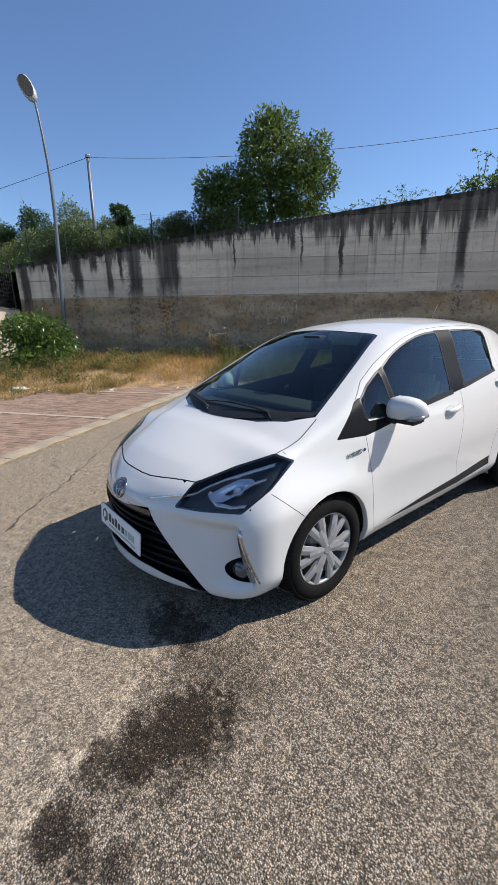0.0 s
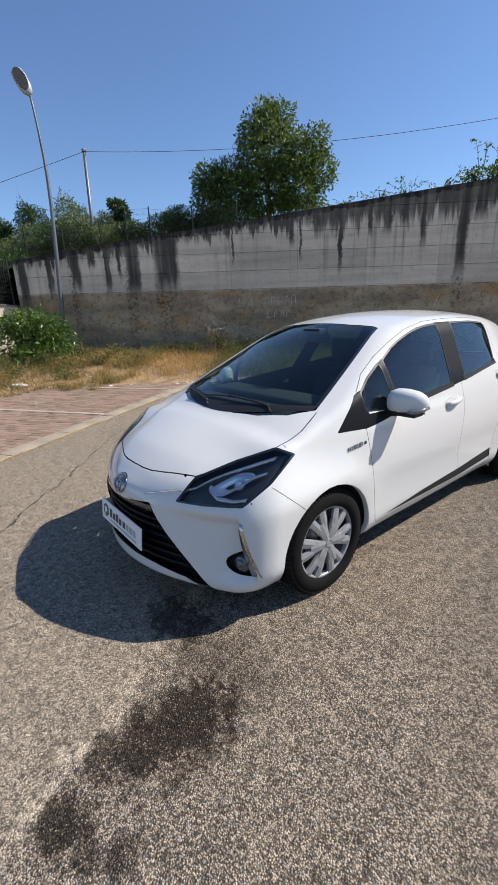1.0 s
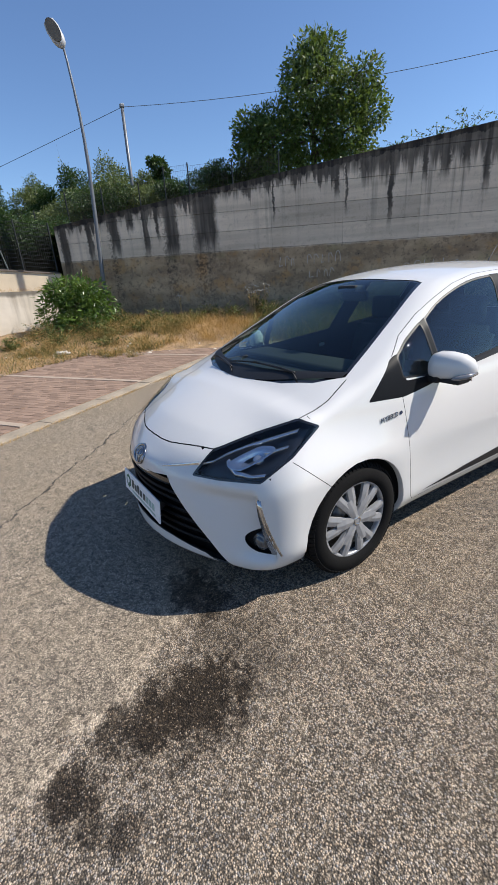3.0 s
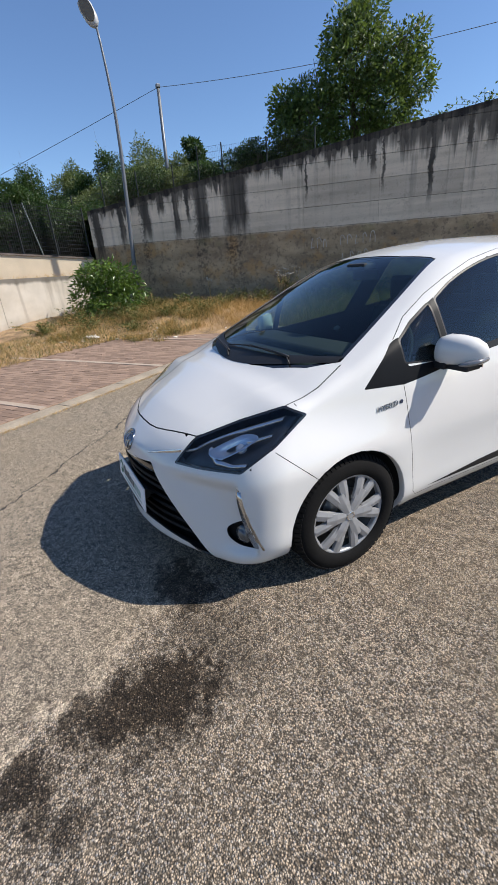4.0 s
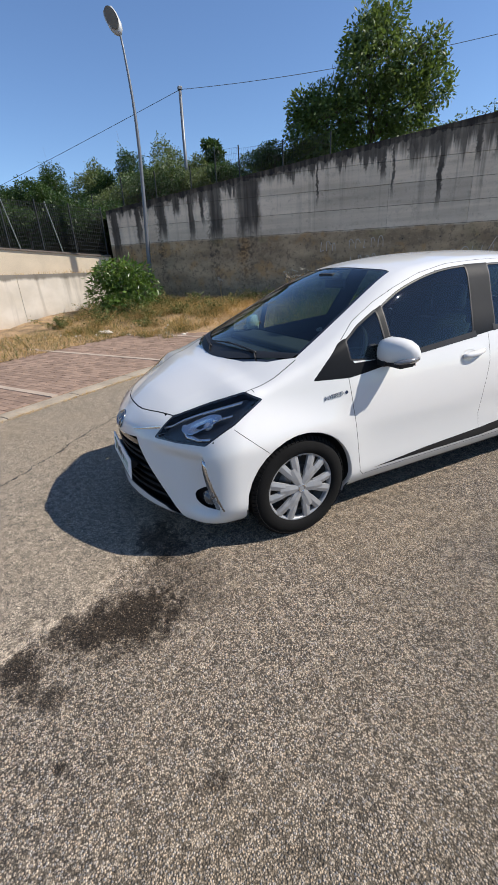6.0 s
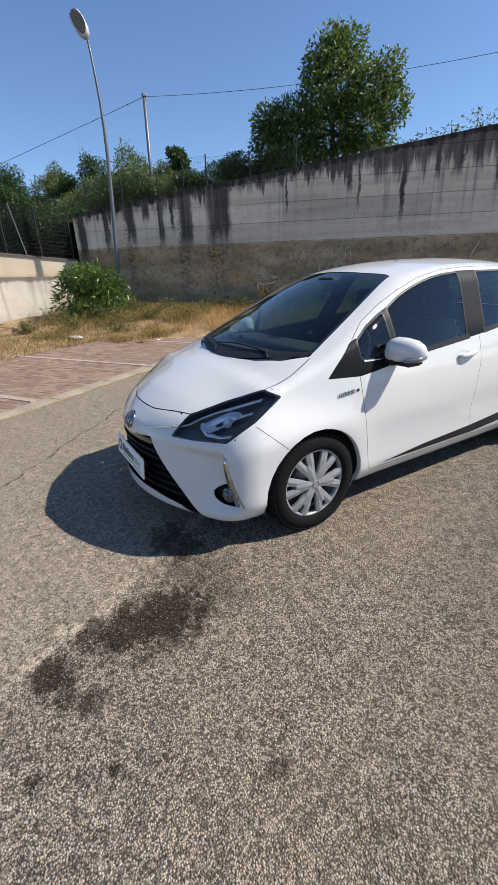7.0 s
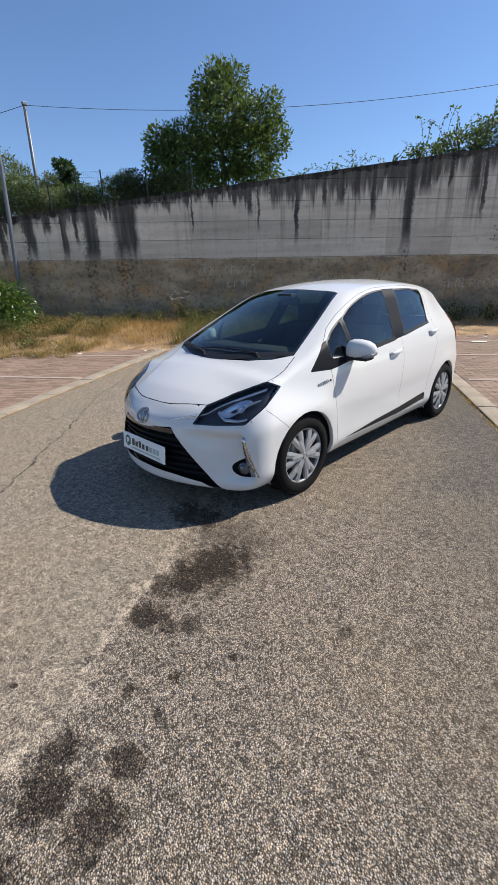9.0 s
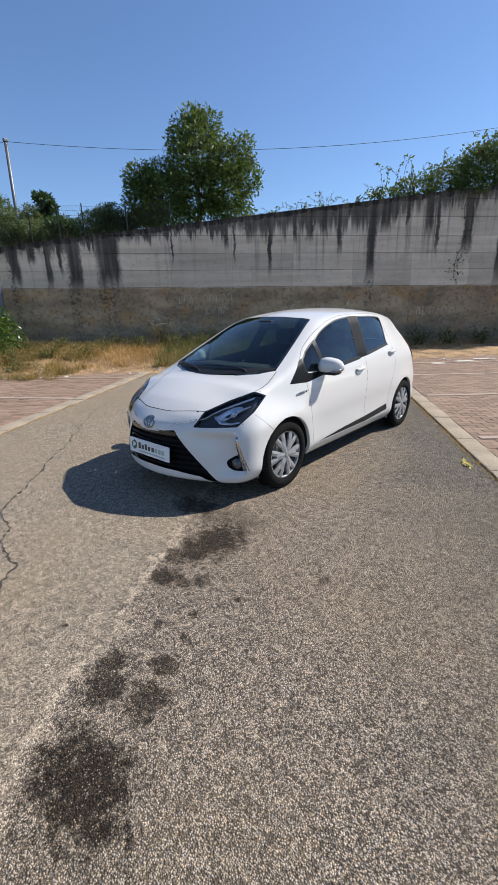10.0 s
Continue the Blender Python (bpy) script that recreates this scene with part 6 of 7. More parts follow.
tree("broadleaf_tree", "leafy green tree behind the retaining wall", by_wall(tu, to, terrace_z(tu, to) - 0.15), 5.9 + lift, [(1.35 * c[0], 1.35 * c[1], 1.35 * c[2] + lift, 1.35 * c[3], 1.35 * c[4], 1.35 * c[5]) for c in clumps], 26000, 0.19, LEAF_TREE, 11, trunk=0.19)

# trees and bushes further back along the terrace
back = [(-0.7, -7.0, 3.5, 3.15, 1.15, LEAF_OLIVE), (0.5, -7.2, 3.6, 2.5, 1.0, LEAF_OLIVE), (-2.8, -6.5, 3.4, 3.0, 1.0, LEAF_DARK), (-4.1, -6.3, 3.3, 3.1, 1.0, LEAF_DARK), (-5.6, -7.0, 3.2, 3.2, 1.0, LEAF_OLIVE), (-7.0, -6.0, 3.0, 3.2, 1.2, LEAF_DARK), (-8.7, -6.2, 3.0, 2.8, 1.3, LEAF_OLIVE), (-10.2, -5.6, 2.8, 2.7, 1.4, LEAF_DARK),
        (1.8, -6.0, 3.6, 1.6, 1.1, LEAF_OLIVE), (3.2, -6.0, 3.7, 1.5, 1.2, LEAF_DARK), (4.6, -5.0, 3.8, 1.2, 1.1, LEAF_OLIVE),
        (5.4, -2.0, 4.0, 1.15, 0.8, LEAF_DARK), (2.2, -1.4, 3.75, 0.9, 1.1, LEAF_OLIVE), (3.8, -1.6, 3.9, .8, 1.0, LEAF_DARK), (0.8, -1.8, 3.6, 1.2, 1.0, LEAF_DARK), (1.7, -1.6, 3.7, 1.05, 1.2, LEAF_DARK), (0.1, -2.3, 3.45, 1.35, 1.2, LEAF_OLIVE), (4.6, -2.2, 3.95, 1.0, 1.0, LEAF_TREE), (6.4, -2.4, 4.1, 1.2, .9, LEAF_TREE), (-1.0, -2.6, 3.3, 1.5, 1.3, LEAF_OLIVE), (-3.0, -3.0, 3.0, 1.6, 1.5, LEAF_DARK), (-5.0, -4.0, 2.8, 1.9, 1.7, LEAF_DARK), (-0.8, -1.3, 2.3, 1.5, 1.0, LEAF_DARK), (-2.0, -0.7, 2.2, 1.7, 1.1, LEAF_DARK), (-3.3, .2, 2.2, 1.8, 1.1, LEAF_DARK), (-4.5, 1.0, 2.4, 1.7, 1.1, LEAF_DARK), (-5.6, 1.9, 2.4, 1.9, 1.1, LEAF_DARK), (-3.5, -1.5, 2.6, 2.0, 1.3, LEAF_DARK), (-5.5, -.5, 2.6, 2.0, 1.3, LEAF_DARK)]
for i, (u, o, z, h, w, mt) in enumerate(back):
    r = np.random.default_rng(40 + i)
    far, lift = 1.0, 0.0
    if u > 0 or o < -2.0:   # beyond the fence on the terrace
        far = 1.3 if o < -4.5 else 1.5
        u, o, z = pushed(u, o, z, far)
        h, w, ground_z = h * far, w * far, terrace_z(u, o) - 0.15
        lift, z = z + 0.1 - ground_z, ground_z - 0.1
    cl = [(*(r.normal(0, 0.42 * w, 2)), lift + h * r.uniform(0.30, 0.85), w * r.uniform(.35, .6), w * r.uniform(.35, .6), h * r.uniform(.18, .32)) for _ in range(7)]
    tree("olive_tree" if mt is LEAF_OLIVE else "bushy_tree", "grey-green olive bush on the bank above the wall" if mt is LEAF_OLIVE else "dark green bush on the bank above the wall", by_wall(u, o, z + 0.1), h + lift, cl, 15000 if h > 1.5 * far else 5000, (0.095 if h > 1.5 * far else 0.08) * far, mt, 60 + i, trunk=0.05, stems=2)
# one thin young tree with a round head
tu, to, tz = pushed(1.1, -7, 3.6, 1.3)
lift = tz - terrace_z(tu, to) + 0.15
tree("young_tree", "slim young tree with a dark round crown", by_wall(tu, to, terrace_z(tu, to) - 0.15), 4.4 + lift, [(*C(a * 1.3, 0, c * 1.3 + lift), d * 1.3, d * 1.3, e * 1.3) for a, c, d, e in ((0, 2.75, .36, .32), (.25, 2.5, .25, .22), (-.25, 2.95, .24, .2), (-.1, 2.2, .22, .25), (.35, 2.15, .2, .2))], 1700, 0.19, LEAF_DARK, 31, trunk=0.045)
# climber on the right end of the wall, with long shoots
r = np.random.default_rng(5)
vine_clumps = [(*C(-1.1, .1, .1), .6, .4, .22), (*C(0, 0, .32), .8, .6, .42), (*C(1.1, 0, .55), .85, .7, .6), (*C(2.1, 0, .9), .9, .75, .75), (*C(3.1, 0, 1.15), 1.1, .8, .95), (*C(4.6, 0, 1.3), 1.3, .9, 1.0), (*C(6.4, 0, 1.2), 1.3, .9, 1.0), (*C(1.5, .35, .1), .8, .35, .3)]
climber = tree("climber", "sprawling climber with long shoots hanging over the wall", by_wall(15.5, -0.55, 4.90), 1.3, vine_clumps, 24000, 0.095, LEAF_TREE, 8, trunk=0.03, category="climbing plant", stems=3, narrow=0.55, limbs=False)
shoots, pts_l = [], []
for i in range(34):
    u0 = r.uniform(-1.3, 5.5)
    base = Vector(C(u0, r.uniform(-.2, .5), 0.25 + 0.34 * max(u0, 0)))
    tipv = base + Vector(C(r.normal(0, 0.5), r.uniform(-.2, .5), r.uniform(0.2, 1.0)))
    ps = [base.lerp(tipv, t) + Vector((0, 0, 0.35 * math.sin(math.pi * t))) for t in np.linspace(0, 1, 7)]
    shoots.append(tube(ps, 0.006, 4, radii=list(np.linspace(0.008, 0.002, 7))))
    pts_l += [np.array(ps[k].lerp(ps[k + 1], q)) + r.normal(0, 0.025, 3) for k in range(6) for q in (0, .33, .66)]
hang = [(1.55, 0.60, z) for z in np.linspace(0.2, -2.6, 26)]
ps = [Vector(C(a + 0.08 * math.sin(z * 4) - (0.25 if z < -1.6 else 0) * (-1.6 - z), o, z)) for a, o, z in hang]
shoots.append(tube(ps, 0.006, 4))
pts_l += [np.array(p) + r.normal(0, 0.06 if k < 18 else 0.13, 3) * np.array([1, 1, 1]) for k, p in enumerate(ps) for _ in range(5 if k < 18 else 16) if r.random() < 0.8]
v, f = leaf_cloud(np.array(pts_l), 0.085, r, 0.3, 0.55)
part("shoots", mesh_of("shoots", *merged(shoots), BARK, True), climber)
part("shoot_leaves", mesh_of("shoot_leaves", v, f, LEAF_TREE), climber)
# low weeds along the wall's top
for i, (u, h) in enumerate(((9.9, .22), (10.7, .25), (11.6, .38), (12.4, .5), (13.4, .42), (14.3, .5), (15.0, .35))):
    r = np.random.default_rng(90 + i)
    ob = thing("wall_top_weed", "straggly weed growing along the wall top", "weed", by_wall(u, -0.35, wall_top(u) - 0.08))
    st, lp = [], []
    for _ in range(9):
        e = Vector(C(r.normal(0, 0.35), r.normal(0, 0.1), h * r.uniform(0.4, 1.25)))
        st.append(tube([Vector((0, 0, 0)), e * 0.5 + Vector((0, 0, 0.05)), e], 0.004, 4))
        lp += [np.array(e * t) + r.normal(0, 0.03, 3) for t in r.uniform(0.2, 1, 16)]
    v, f = leaf_cloud(np.array(lp), 0.075, r, 0.1, 0.5)
    part("stalk_tangle", mesh_of("stalk_tangle", *merged(st), BARK), ob)["kind"] = "stuff"
    part("foliage", mesh_of("foliage", v, f, LEAF_TREE), ob)["kind"] = "stuff"
# shrub at the corner
cl = [(*C(0, 0, .75), .75, .75, .62), (*C(-.75, .1, .7), .6, .6, .62), (*C(.65, .1, .6), .55, .55, .5), (*C(-.2, .1, 1.2), .65, .65, .5), (*C(.35, 0, 1.15), .5, .5, .4), (*C(-.6, .2, 1.25), .4, .4, .35), (*C(.1, .35, .35), .9, .7, .35)]
tree("corner_shrub", "lush green shrub in the corner of the walls", by_wall(1.55, 1.75, 0.22), 1.5, cl, 5200, 0.16, LEAF_SHRUB, 3, trunk=0.03, category="shrub", stems=4, narrow=0.30, droop=0.45)


# grasses
def blades(n, place, h0, h1, r, lean=0.5, width=0.006):
    p = np.array([place(r) for _ in range(n)])
    h = r.uniform(h0, h1, n)[:, None] * (0.6 + 0.4 * r.random((n, 1)))
    a = r.uniform(0, 6.283, n)
    side = np.stack([np.cos(a), np.sin(a), 0 * a], 1) * width * r.uniform(.6, 1.6, (n, 1))
    b = r.normal(0, lean, (n, 3)) * h
    b[:, 2] = 0
    up = np.array([0, 0, 1.0])
    mid, tip = p + up * h * 0.6 + b * 0.35, p + up * h + b
    vs = np.stack([p - side, p + side, mid + side * .7, mid - side * .7, tip], 1).reshape(-1, 3)
    i = np.arange(n)[:, None] * 5
    fs = [tuple(q) for q in (i + [0, 1, 2, 3])] + [tuple(q) for q in (i + [3, 2, 4])]
    return vs, fs


tuft_r = np.random.default_rng(21)
tufts = [(tuft_r.uniform(0.2, 5), tuft_r.uniform(1.2, 4.9), tuft_r.uniform(.06, .2)) for _ in range(130)] + [(tuft_r.uniform(1.6, 13), abs(tuft_r.normal(0, 1.5)) + 0.25, tuft_r.uniform(.05, .2)) for _ in range(260)] + [(tuft_r.uniform(4, 10.5), tuft_r.uniform(1.4, 3.7), tuft_r.uniform(.08, .25)) for _ in range(130)] + [(tuft_r.uniform(13, 36), abs(tuft_r.normal(0, 0.9)) + 0.2, tuft_r.uniform(.1, .3)) for _ in range(90)]


def in_tuft(lo, hi):
    sub = [t for t in tufts if lo <= t[0] <= hi]

    def place(r):
        u, o, s = sub[int(r.integers(len(sub)))]
        u, o = u + r.normal(0, s), max(0.06, o + r.normal(0, s))
        p = by_wall(u, o)
        if p.x < -13.0:
            p.x = -13.0 + 0.3 * r.random()
        return np.array([p.x, p.y, verge_height(u, o) - 0.01])
    return place


r = np.random.default_rng(77)
v, f = blades(40000, in_tuft(0, 36), 0.06, 0.40, r, 0.85, 0.0026)
tagged(new("dry_grass", mesh_of("dry_grass", v, f, STRAW)), "tufts of tall dry yellow grass at the wall foot", "grass", kind="stuff")
v, f = blades(10000, in_tuft(0, 5), 0.06, 0.34, r, 0.8, 0.0032)
tagged(new("green_grass", mesh_of("green_grass", v, f, WEED)), "green weeds among the dry grass", "grass", kind="stuff")


v, f = blades(12000, in_tuft(7.0, 15), 0.10, 0.55, r, 0.6, 0.0042)
tagged(new("green_grass", mesh_of("green_grass", v, f, WEED)), "tall green weeds along the foot of the wall", "grass", kind="stuff")


def kerb_edge(r):
    east = r.random() < 0.5
    b = r.uniform(-2.5, 6.0)
    thick = max(0.0, noise.noise(Vector((b * 1.7, 4.0 if east else 9.0, 0))) + 0.15)
    if thick < r.random() * 0.5:
        b += 0.35
    p = lane((1.885 if east else -3.895) + abs(r.normal(0, 0.02)) * (-1 if east else 1), b)
    return np.array([p.x, p.y, 0.0])


v, f = blades(2600, kerb_edge, 0.012, 0.055, r, 1.2, 0.0022)
tagged(new("kerb_grass", mesh_of("kerb_grass", v, f, STRAW)), "sparse dry grass in the joints along the kerbs", "grass", kind="stuff")


def west_strip(r):
    a, b = r.uniform(-10.5, -7.3), r.uniform(-6, 4.6)
    p = lane(a, b)
    if p.x < -13.0:
        p = Vector((-12.95 + 1.2 * r.random() ** 2, p.y, 0))
    return np.array([p.x, p.y, 0.02])


v, f = blades(13000, west_strip, 0.03, 0.2, r, 0.9, 0.0028)
tagged(new("dry_grass", mesh_of("dry_grass", v, f, STRAW)), "short dry grass below the low pale wall", "grass", kind="stuff")
v, f = blades(5000, west_strip, 0.05, 0.26, r, 0.8, 0.0035)
tagged(new("green_grass", mesh_of("green_grass", v, f, WEED)), "green weeds below the low pale wall", "grass", kind="stuff")
v, f = blades(2500, lambda r: np.array([-13.6 + r.normal(0, .12), r.uniform(-12, .8), 1.46]), 0.08, 0.3, r, 0.4, 0.004)
tagged(new("ledge_grass", mesh_of("ledge_grass", v, f, STRAW)), "dry grass on the ledge between the walls", "grass", kind="stuff")
# bushy weeds with small leaves
for i, (u, o, h, w, mt) in enumerate(((2.9, 1.7, .45, .5, WEED), (3.8, 1.4, .4, .5, WEED), (2.2, 2.6, .4, .6, WEED), (5.4, .7, .45, .45, WEED), (6.8, .8, .65, .45, WEED), (7.5, .6, .5, .5, WEED), (8.4, .7, .6, .5, WEED), (9.3, .6, .55, .5, WEED), (10.4, .6, .55, .6, WEED), (11.6, .6, .6, .6, WEED), (12.8, .6, .55, .6, LEAF_DARK), (14.2, .5, .5, .6, LEAF_DARK), (15.6, .6, .6, .6, LEAF_DARK), (16.6, .6, .55, .5, LEAF_DARK), (17.8, .6, .55, .6, LEAF_DARK), (19.4, .6, .6, .7, LEAF_DARK), (4.6, 2.2, .3, .5, WEED), (1.2, 3.0, .45, .6, WEED), (0.6, 3.9, .3, .7, WEED), (1.9, 3.6, .32, .7, WEED), (2.9, 2.9, .35, .6, WEED), (3.6, 2.4, .3, .6, WEED), (3.3, 3.7, .2, .5, WEED), (4.9, 1.2, .4, .6, WEED), (6.0, 1.1, .4, .5, WEED), (7.2, 1.3, .45, .5, WEED), (8.0, 1.2, .5, .5, WEED), (9.0, 1.1, .4, .5, WEED), (10.0, 1.0, .4, .5, WEED))):
    rr = np.random.default_rng(300 + i)
    ob = thing("weed", "bushy roadside weed at the foot of the wall", "weed", by_wall(u, o, verge_height(u, o) - 0.02))
    st, lp = [], []
    for _ in range(22):
        e = Vector((rr.normal(0, w * .5), rr.normal(0, w * .5), h * rr.uniform(.5, 1.2)))
        st.append(tube([Vector((0, 0, 0)), Vector((e.x * .4, e.y * .4, e.z * .6)), e], 0.004, 4))
        lp += [np.array(Vector((e.x * t, e.y * t, e.z * t))) + rr.normal(0, 0.035, 3) for t in rr.uniform(.15, 1, 26)]
    v, f = leaf_cloud(np.array(lp), 0.07, rr, 0.0, 0.4)
    part("stalk_tangle", mesh_of("stalk_tangle", *merged(st), STRAW), ob)["kind"] = "stuff"
    part("foliage", mesh_of("foliage", v, f, mt), ob)["kind"] = "stuff"

# white-flowered umbels by the wall
FLOWER = surface("white_flower", (0.50, 0.46, 0.37), 0.9, bump=0)
for i, (u, o, h) in enumerate(((6.55, .8, .95), (6.8, .7, 1.05), (7.0, .9, 1.0), (6.7, 1.0, .8), (4.3, .7, .85), (9.9, .6, .7))):
    rr = np.random.default_rng(500 + i)
    ob = thing("umbel_plant", "thin dry umbel with small white flower heads", "wild flower", by_wall(u, o, verge_height(u, o) - 0.02))
    st, heads = [], []
    for _ in range(5):
        e = Vector((rr.normal(0, .12), rr.normal(0, .12), h * rr.uniform(.75, 1.05)))
        st.append(tube([Vector((0, 0, 0)), Vector((e.x * .4, e.y * .4, e.z * .6)), e], 0.004, 4))
        heads += [np.array(e) + rr.normal(0, 1, 3) * np.array([.035, .035, .012]) for _ in range(14)]
    part("stalk_tangle", mesh_of("stalk_tangle", *merged(st), STRAW), ob)["kind"] = "stuff"
    v, f = leaf_cloud(np.array(heads), 0.022, rr, -0.3, 0.8)
    part("blossom", mesh_of("blossom", v, f, FLOWER), ob, "small white flower heads")["kind"] = "stuff"

# ---- litter and stones on the verge ----
PAPER = surface("dirty_white_scrap", (0.62, 0.58, 0.50), 0.9, var=0.2, fine=50)
lit_r = np.random.default_rng(17)


def scrap(at, size, turn, label, name="scrap"):
    bm = bmesh.new()
    bmesh.ops.create_icosphere(bm, subdivisions=2, radius=1)
    for vv_ in bm.verts:
        vv_.co *= 1 + 0.35 * noise.noise(vv_.co * 2.1 + Vector(at))
        vv_.co = Vector((vv_.co.x * size[0], vv_.co.y * size[1], vv_.co.z * size[2]))
    ob = new(name, bm_mesh(name, bm, PAPER))
    ob.matrix_world = Matrix.Translation(at) @ Matrix.Rotation(turn, 4, "Z")
    return tagged(ob, label, "litter", group="litter on the verge")


scrap((-9.17, -0.89, 0.06), (0.28, 0.12, 0.05), 0.6, "crumpled white sheet lying on the verge")
for i in range(84):
    if i < 60:
        u = lit_r.uniform(1.0, 9.5)
        w = float(np.interp(u, [-2, 2.6, 12, 18, 40], [5.6, 4.9, 3.7, 3.4, 3.2]))
        o = w - abs(lit_r.normal(0, 0.7))
    else:
        u = lit_r.uniform(14.5, 20)
        o = 3.4 - abs(lit_r.normal(0, 0.9)) + 0.4
    s = lit_r.uniform(0.015, 0.06)
    p = by_wall(u, o)
    scrap((p.x, p.y, verge_height(u, o) + s * 0.25), (s, s * lit_r.uniform(.5, .9), s * 0.4), lit_r.uniform(0, 6), "small pale stone on the dry verge", "stone")
for u, o, sx in ((15.1, 4.35, .28), (14.3, 4.6, .2), (15.9, 4.0, .3), (17.3, 4.3, .25)):
    p = by_wall(u, o)
    scrap((p.x, p.y, 0.042), (sx, 0.09, 0.014), 0.75, "flat white scrap lying on the paving")
# dry yellow leaf by the kerb
lv, lf = leaf_cloud(np.array([[1.95, 0.23, 0.012], [1.99, 0.2, 0.012], [1.90, 0.26, 0.012], [1.93, 0.19, 0.014]]), 0.13, np.random.default_rng(2), 0.0, 0.3)
lv[:, 2] = np.clip(lv[:, 2], 0.004, 0.03)
tagged(new("fallen_twig", mesh_of("fallen_twig", lv, lf, leaf_material("yellow_leaf", (0.42, 0.33, 0.06), (0.78, 0.66, 0.18), 0.6))), "fallen dry yellow leaves beside the kerb", "leaf")

# ---- fences ----
FENCE = surface("grey_green_fence", (0.10, 0.115, 0.11), 0.5, metal=0.4, var=0.2)
FENCE_DARK = surface("dark_fence", (0.018, 0.021, 0.022), 0.55, metal=0.3, var=0.2)


def mesh_panel(p, q, z0a, z0b, h, dx=0.05, dz=0.2, r=0.0022):
    """Welded wire between two feet."""
    ch = []
    d = Vector(q) - Vector(p)
    n = max(2, int(d.length / dx))
    for i in range(n + 1):
        t = i / n
        b = Vector(p) + d * t
        z = z0a + (z0b - z0a) * t
        ch.append(tube([(b.x, b.y, z + 0.03), (b.x, b.y, z + h)], r, 3))
    m_ = int(h / dz)
    for j in range(m_ + 1):
        z = 0.04 + (h - 0.05) * j / m_
        ch.append(tube([(p[0], p[1], z0a + z), (q[0], q[1], z0b + z)], r * 1.3, 3))
    return merged(ch)


fence_n = thing("fence", "dark welded wire mesh fence on the terrace behind the retaining wall", "fence")
posts = [(-9.2, 5.05), (-7.3, 5.10), (-5.2, 5.12), (-3.4, 5.68), (-1.54, 5.70), (0.3, 5.69), (1.55, 6.20), (2.67, 6.19), (4.62, 6.13), (6.6, 6.16)]
SET_BACK = -6.4
for i, (u, ztop) in enumerate(posts):
    p, z = by_wall(u, SET_BACK), terrace_z(u, SET_BACK) - 0.12
    part("fence_post", mesh_of("fence_post", *tube([(p.x, p.y, z), (p.x, p.y, ztop)], 0.03, 8), FENCE_DARK), fence_n)
    if i:
        ua, za = posts[i - 1]
        top = min(za, ztop) - 0.06 if abs(za - ztop) > 0.2 and ztop > za else ztop - 0.06
        a, z0, z1 = by_wall(ua, SET_BACK), terrace_z(ua, SET_BACK), terrace_z(u, SET_BACK)
        part("mesh_panel", mesh_of("mesh_panel", *mesh_panel(a, p, z0, z0, top - z0, 0.075, 0.2, 0.0032), FENCE_DARK), fence_n)
fence_w = thing("fence", "tall dark welded mesh fence on the beige wall", "fence")
ys = np.arange(0.3, -14, -1.0)
for i, y in enumerate(ys):
    z = 2.05 + (0.3 - y) * 0.1127
    part("fence_post", mesh_of("fence_post", *tube([(-14.0, y, z), (-14.0, y, z + 1.5)], 0.025, 8), FENCE_DARK), fence_w)
    if i:
        za = 2.05 + (0.3 - ys[i - 1]) * 0.1127
        part("mesh_panel", mesh_of("mesh_panel", *mesh_panel((-14.0, ys[i - 1]), (-14.0, y), za, z, 1.42, 0.06, 0.11, 0.006), FENCE_DARK), fence_w)
for y in (-1.15, -2.4):
    z = 2.05 + (0.3 - y) * 0.1127
    part("brace", mesh_of("brace", *tube([(-13.98, y, z), (-14.02, y - 0.25, z + 1.5)], 0.022, 8), FENCE), fence_w)

# ---- street lamp, pole and cable ----
GALV = surface("galvanised_steel", (0.15, 0.16, 0.175), 0.5, metal=0.5, var=0.12, coarse=3)
lamp = thing("street_lamp", "tall galvanised street lamp with a curved arm", "street lamp")
FAR = Matrix.Translation((2.4, -2.8, 1.5)) @ Matrix.Scale(1.075, 4) @ Matrix.Translation((-2.4, 2.8, -1.5))   # sets the post close in front of the wall
lp = [(-11.62, 1.06, 0.1), (-11.58, 1.09, 1.8), (-11.51, 1.16, 3.2), (-11.45, 1.22, 4.6), (-11.44, 1.23, 5.25), (-11.445, 1.225, 5.8), (-11.47, 1.20, 6.4), (-11.50, 1.17, 6.9), (-11.525, 1.145, 7.2)]
lp = [FAR @ Vector(p) for p in lp]
part("post", mesh_of("post", *tube(lp, 0.05, 12, radii=[.075, .07, .062, .052, .047, .042, .036, .032, .03]), GALV, True), lamp)
hv = []
prof = [(0.0, 0.06), (0.08, 0.13), (0.22, 0.175), (0.50, 0.185), (0.66, 0.15), (0.73, 0.05)]
hd = Vector((-0.17, -0.18, 0.50)).normalized()
hs = hd.cross(Vector((0.8, -0.5, 0.3))).normalized()
hu = hs.cross(hd)
o = FAR @ Vector((-11.525, 1.145, 7.19))
vs, fs = [], []
for t, w in prof:
    for i in range(14):
        a = 2 * math.pi * i / 14
        vs.append(o + hd * t + hs * w * math.cos(a) + hu * w * (0.62 if math.sin(a) > 0 else 0.40) * math.sin(a))
for j in range(len(prof) - 1):
    fs += [(j * 14 + i, j * 14 + (i + 1) % 14, (j + 1) * 14 + (i + 1) % 14, (j + 1) * 14 + i) for i in range(14)]
fs += [tuple(range(13, -1, -1)), tuple(range(70, 84))]
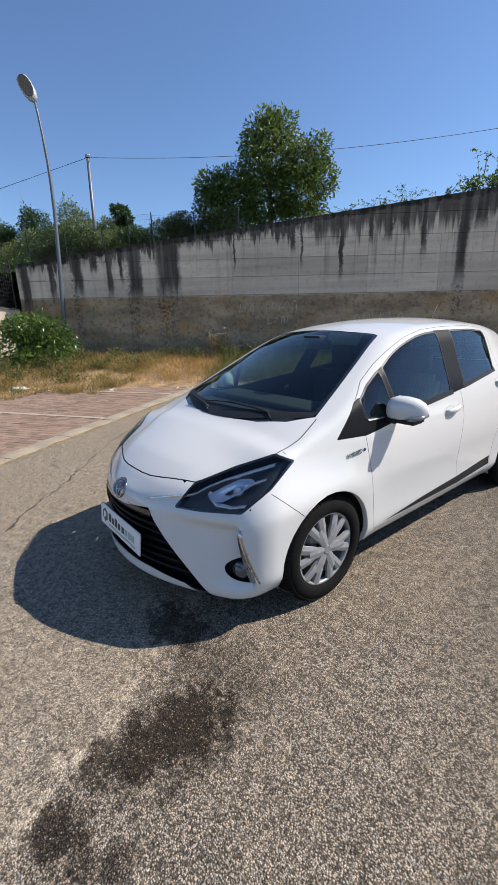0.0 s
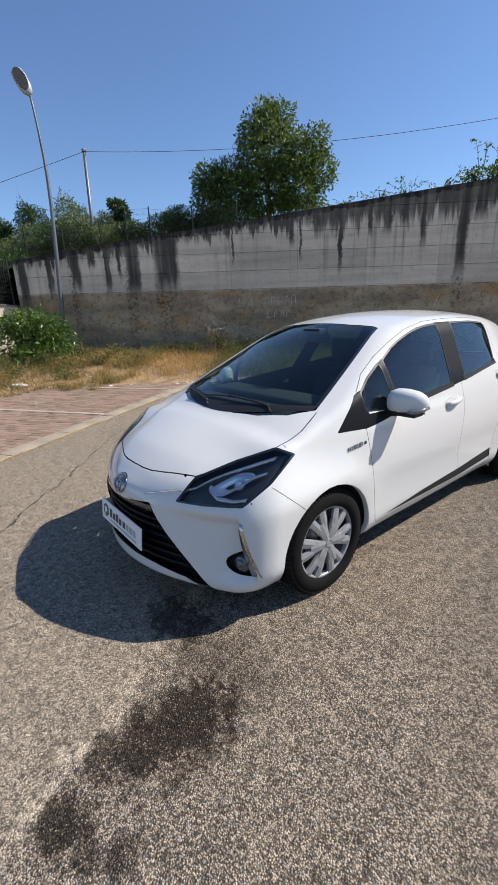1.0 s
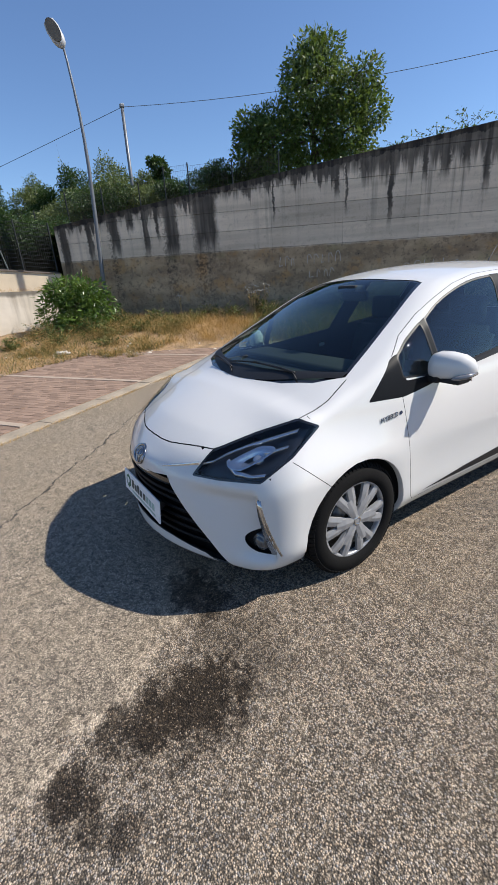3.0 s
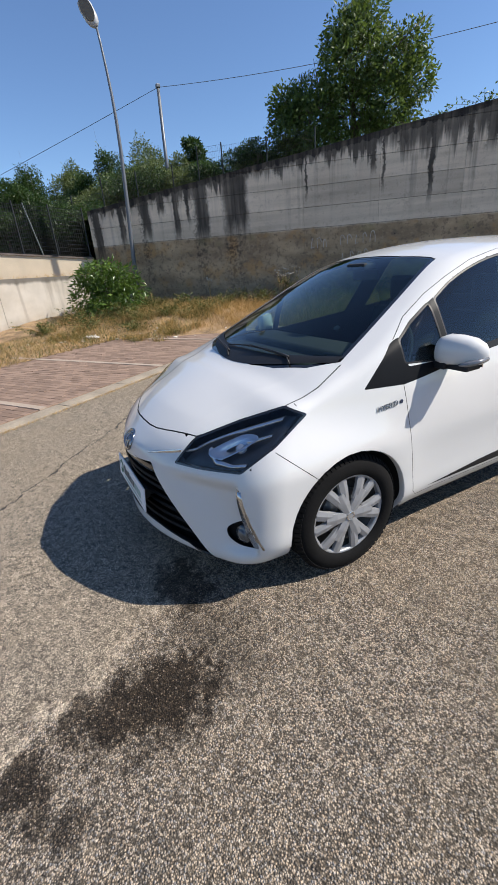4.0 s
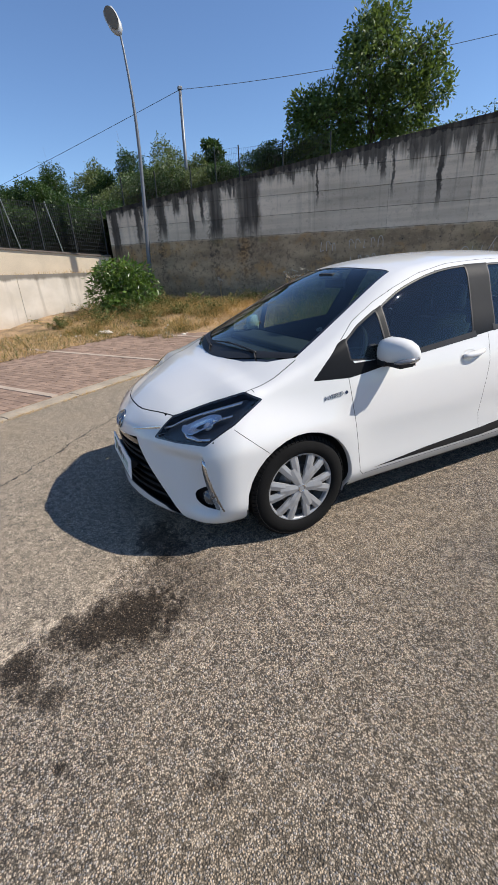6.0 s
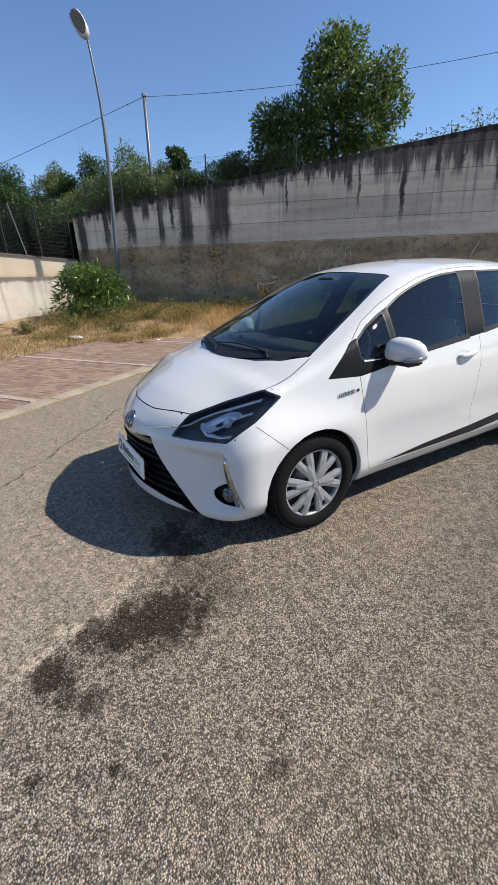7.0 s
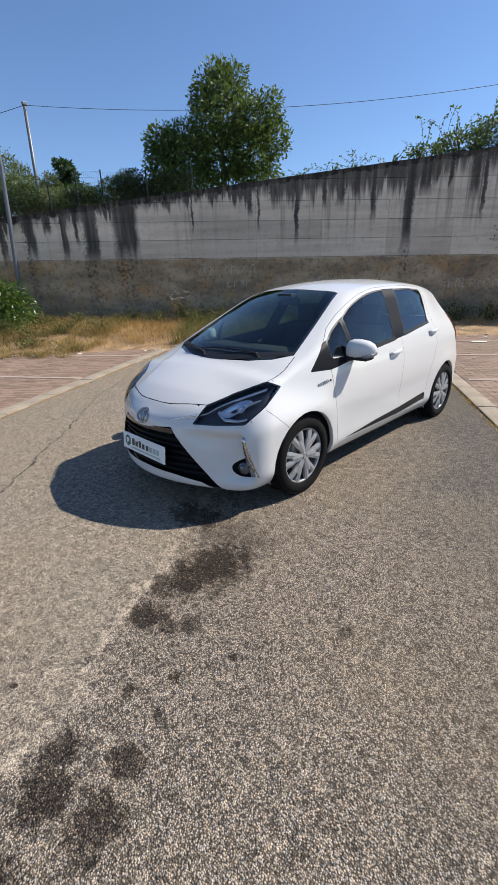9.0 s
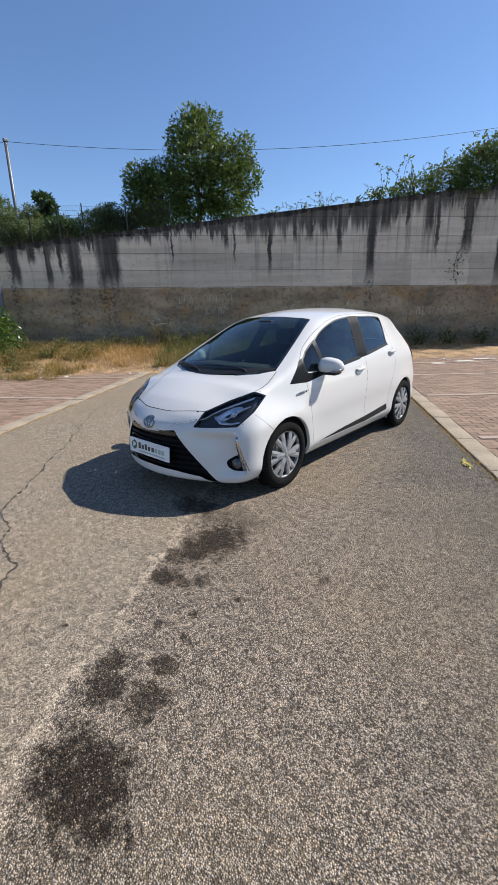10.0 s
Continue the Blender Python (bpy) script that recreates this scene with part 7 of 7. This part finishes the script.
part("lamp_head", mesh_of("lamp_head", vs, fs, surface("lamp_head_grey", (0.36, 0.37, 0.38), 0.5, var=0.1), True), lamp, "grey lamp head")
vs = [o + hd * (0.39 + 0.29 * math.cos(a)) + hs * 0.155 * math.sin(a) + hu * (0.075 if k else 0.120) for k in (0, 1) for a in np.linspace(0, 2 * math.pi, 17)[:-1]]
fs = [tuple(range(16))] + [(i, (i + 1) % 16, 16 + (i + 1) % 16, 16 + i) for i in range(16)]
part("lamp_bowl", mesh_of("lamp_bowl", vs, fs, surface("lamp_bowl_glass", (0.085, 0.078, 0.062), 0.2, bump=0)), lamp, "clear lamp bowl")

pole = thing("cable_pole", "slim galvanised pole carrying an overhead cable", "pole")
part("post", mesh_of("post", *tube([(-24.45, 7.15, 3.3), (-24.25, 7.23, 10.42)], 0.08, 10, radii=[.115, .085]), GALV, True), pole)
bm = box_bm((0.22, 0.22, 0.16), (-24.25, 7.23, 10.46), 0.03)
part("pole_cap", bm_mesh("pole_cap", bm, GALV), pole)
CABLE = surface("black_cable", (0.07, 0.075, 0.08), 0.6)


def cable(p, q, sag, name):
    p, q = Vector(p), Vector(q)
    pts = [p.lerp(q, t) - Vector((0, 0, 4 * sag * t * (1 - t))) for t in np.linspace(0, 1, 28)]
    tagged(new(name, mesh_of(name, *tube(pts, 0.013, 5), CABLE)), "thin black overhead cable", "cable")


cable((-24.25, 7.23, 10.40), (-0.73, 30.75, 11.75), 1.05, "overhead_cable")
cable((-24.25, 7.23, 10.40), (-43.75, -12.27, 4.6), 0.1, "overhead_cable")

# ---- pavers last ----
def paver_mesh(name, mat):
    w, l, h, c = 0.0975, 0.1975, 0.03, 0.006
    vs = []
    for z, k in ((-h, 0), (-c * 0.7, 0), (0, c)):
        vs += [(-l / 2 + k, -w / 2 + k, z), (l / 2 - k, -w / 2 + k, z), (l / 2 - k, w / 2 - k, z), (-l / 2 + k, w / 2 - k, z)]
    fs = [(8, 9, 10, 11)] + [(o + i, o + (i + 1) % 4, o + 4 + (i + 1) % 4, o + 4 + i) for o in (0, 4) for i in range(4)]
    return vs, fs, mesh_of(name, vs, fs, mat)


P_V, P_F, P_ME = paver_mesh("paver", PAVER)
P_V = np.array(P_V)
pav_r = np.random.default_rng(4)
for which, a0, a1, b0, b1, skew, near in ((1, -8.0, -4.165, -5.0, 6.5, 0.0, lambda a, b: a > -5.1 and -0.6 < b < 3.2), (2, 2.105, 9.5, -4.0, 10, 0.13, lambda a, b: a < 3.4 and -0.2 < b < 2.5)):
    holder = thing(f"paving_{which}", "weathered red concrete pavers of the parking bays", "paving", kind="structure")
    singles, vs, fs = 0, [], []
    a_ang = math.atan2(ACROSS.y, ACROSS.x) + math.atan(skew)
    rows = int((b1 - b0) / 0.1)
    for j in range(rows):
        first = [(0.1 + 0.2 * q, 1.0) for q in range(60)] if j % 2 else [(0.049, 0.49)] + [(0.2 + 0.2 * q, 1.0) for q in range(60)]
        for off, long in first:
            a = a1 - off if which == 1 else a0 + off
            if not a0 - 0.1 < a < a1 + 0.1:
                continue
            b = b0 + 0.1 * j + skew * (a - a0)
            if b < verge_edge(a) + 0.35 * noise.noise(Vector((a, 3, 1))) and not (which == 1 and a < -7.4 + 0.25 * noise.noise(Vector((b, 0, 0)))):
                p = lane(a, b, 0.026 + pav_r.normal(0, 0.0015) + 0.004 * noise.noise(Vector((a * .7, b * .7, 0))))
                m = Matrix.Translation(p) @ Matrix.Rotation(a_ang + pav_r.normal(0, 0.008), 4, "Z") @ Matrix.Rotation(pav_r.normal(0, 0.008), 4, "X") @ Matrix.Diagonal((long, 1, 1, 1))
                if near(a, b) and singles < 300:
                    part("paver", P_ME, holder, m=m)
                    singles += 1
                else:
                    o = len(vs)
                    mm = np.array(m)
                    vs += list(P_V @ mm[:3, :3].T + mm[:3, 3])
                    fs += [tuple(i + o for i in q) for q in P_F]
    part("pavers", mesh_of("pavers", vs, fs, PAVERS), holder)["kind"] = "stuff"
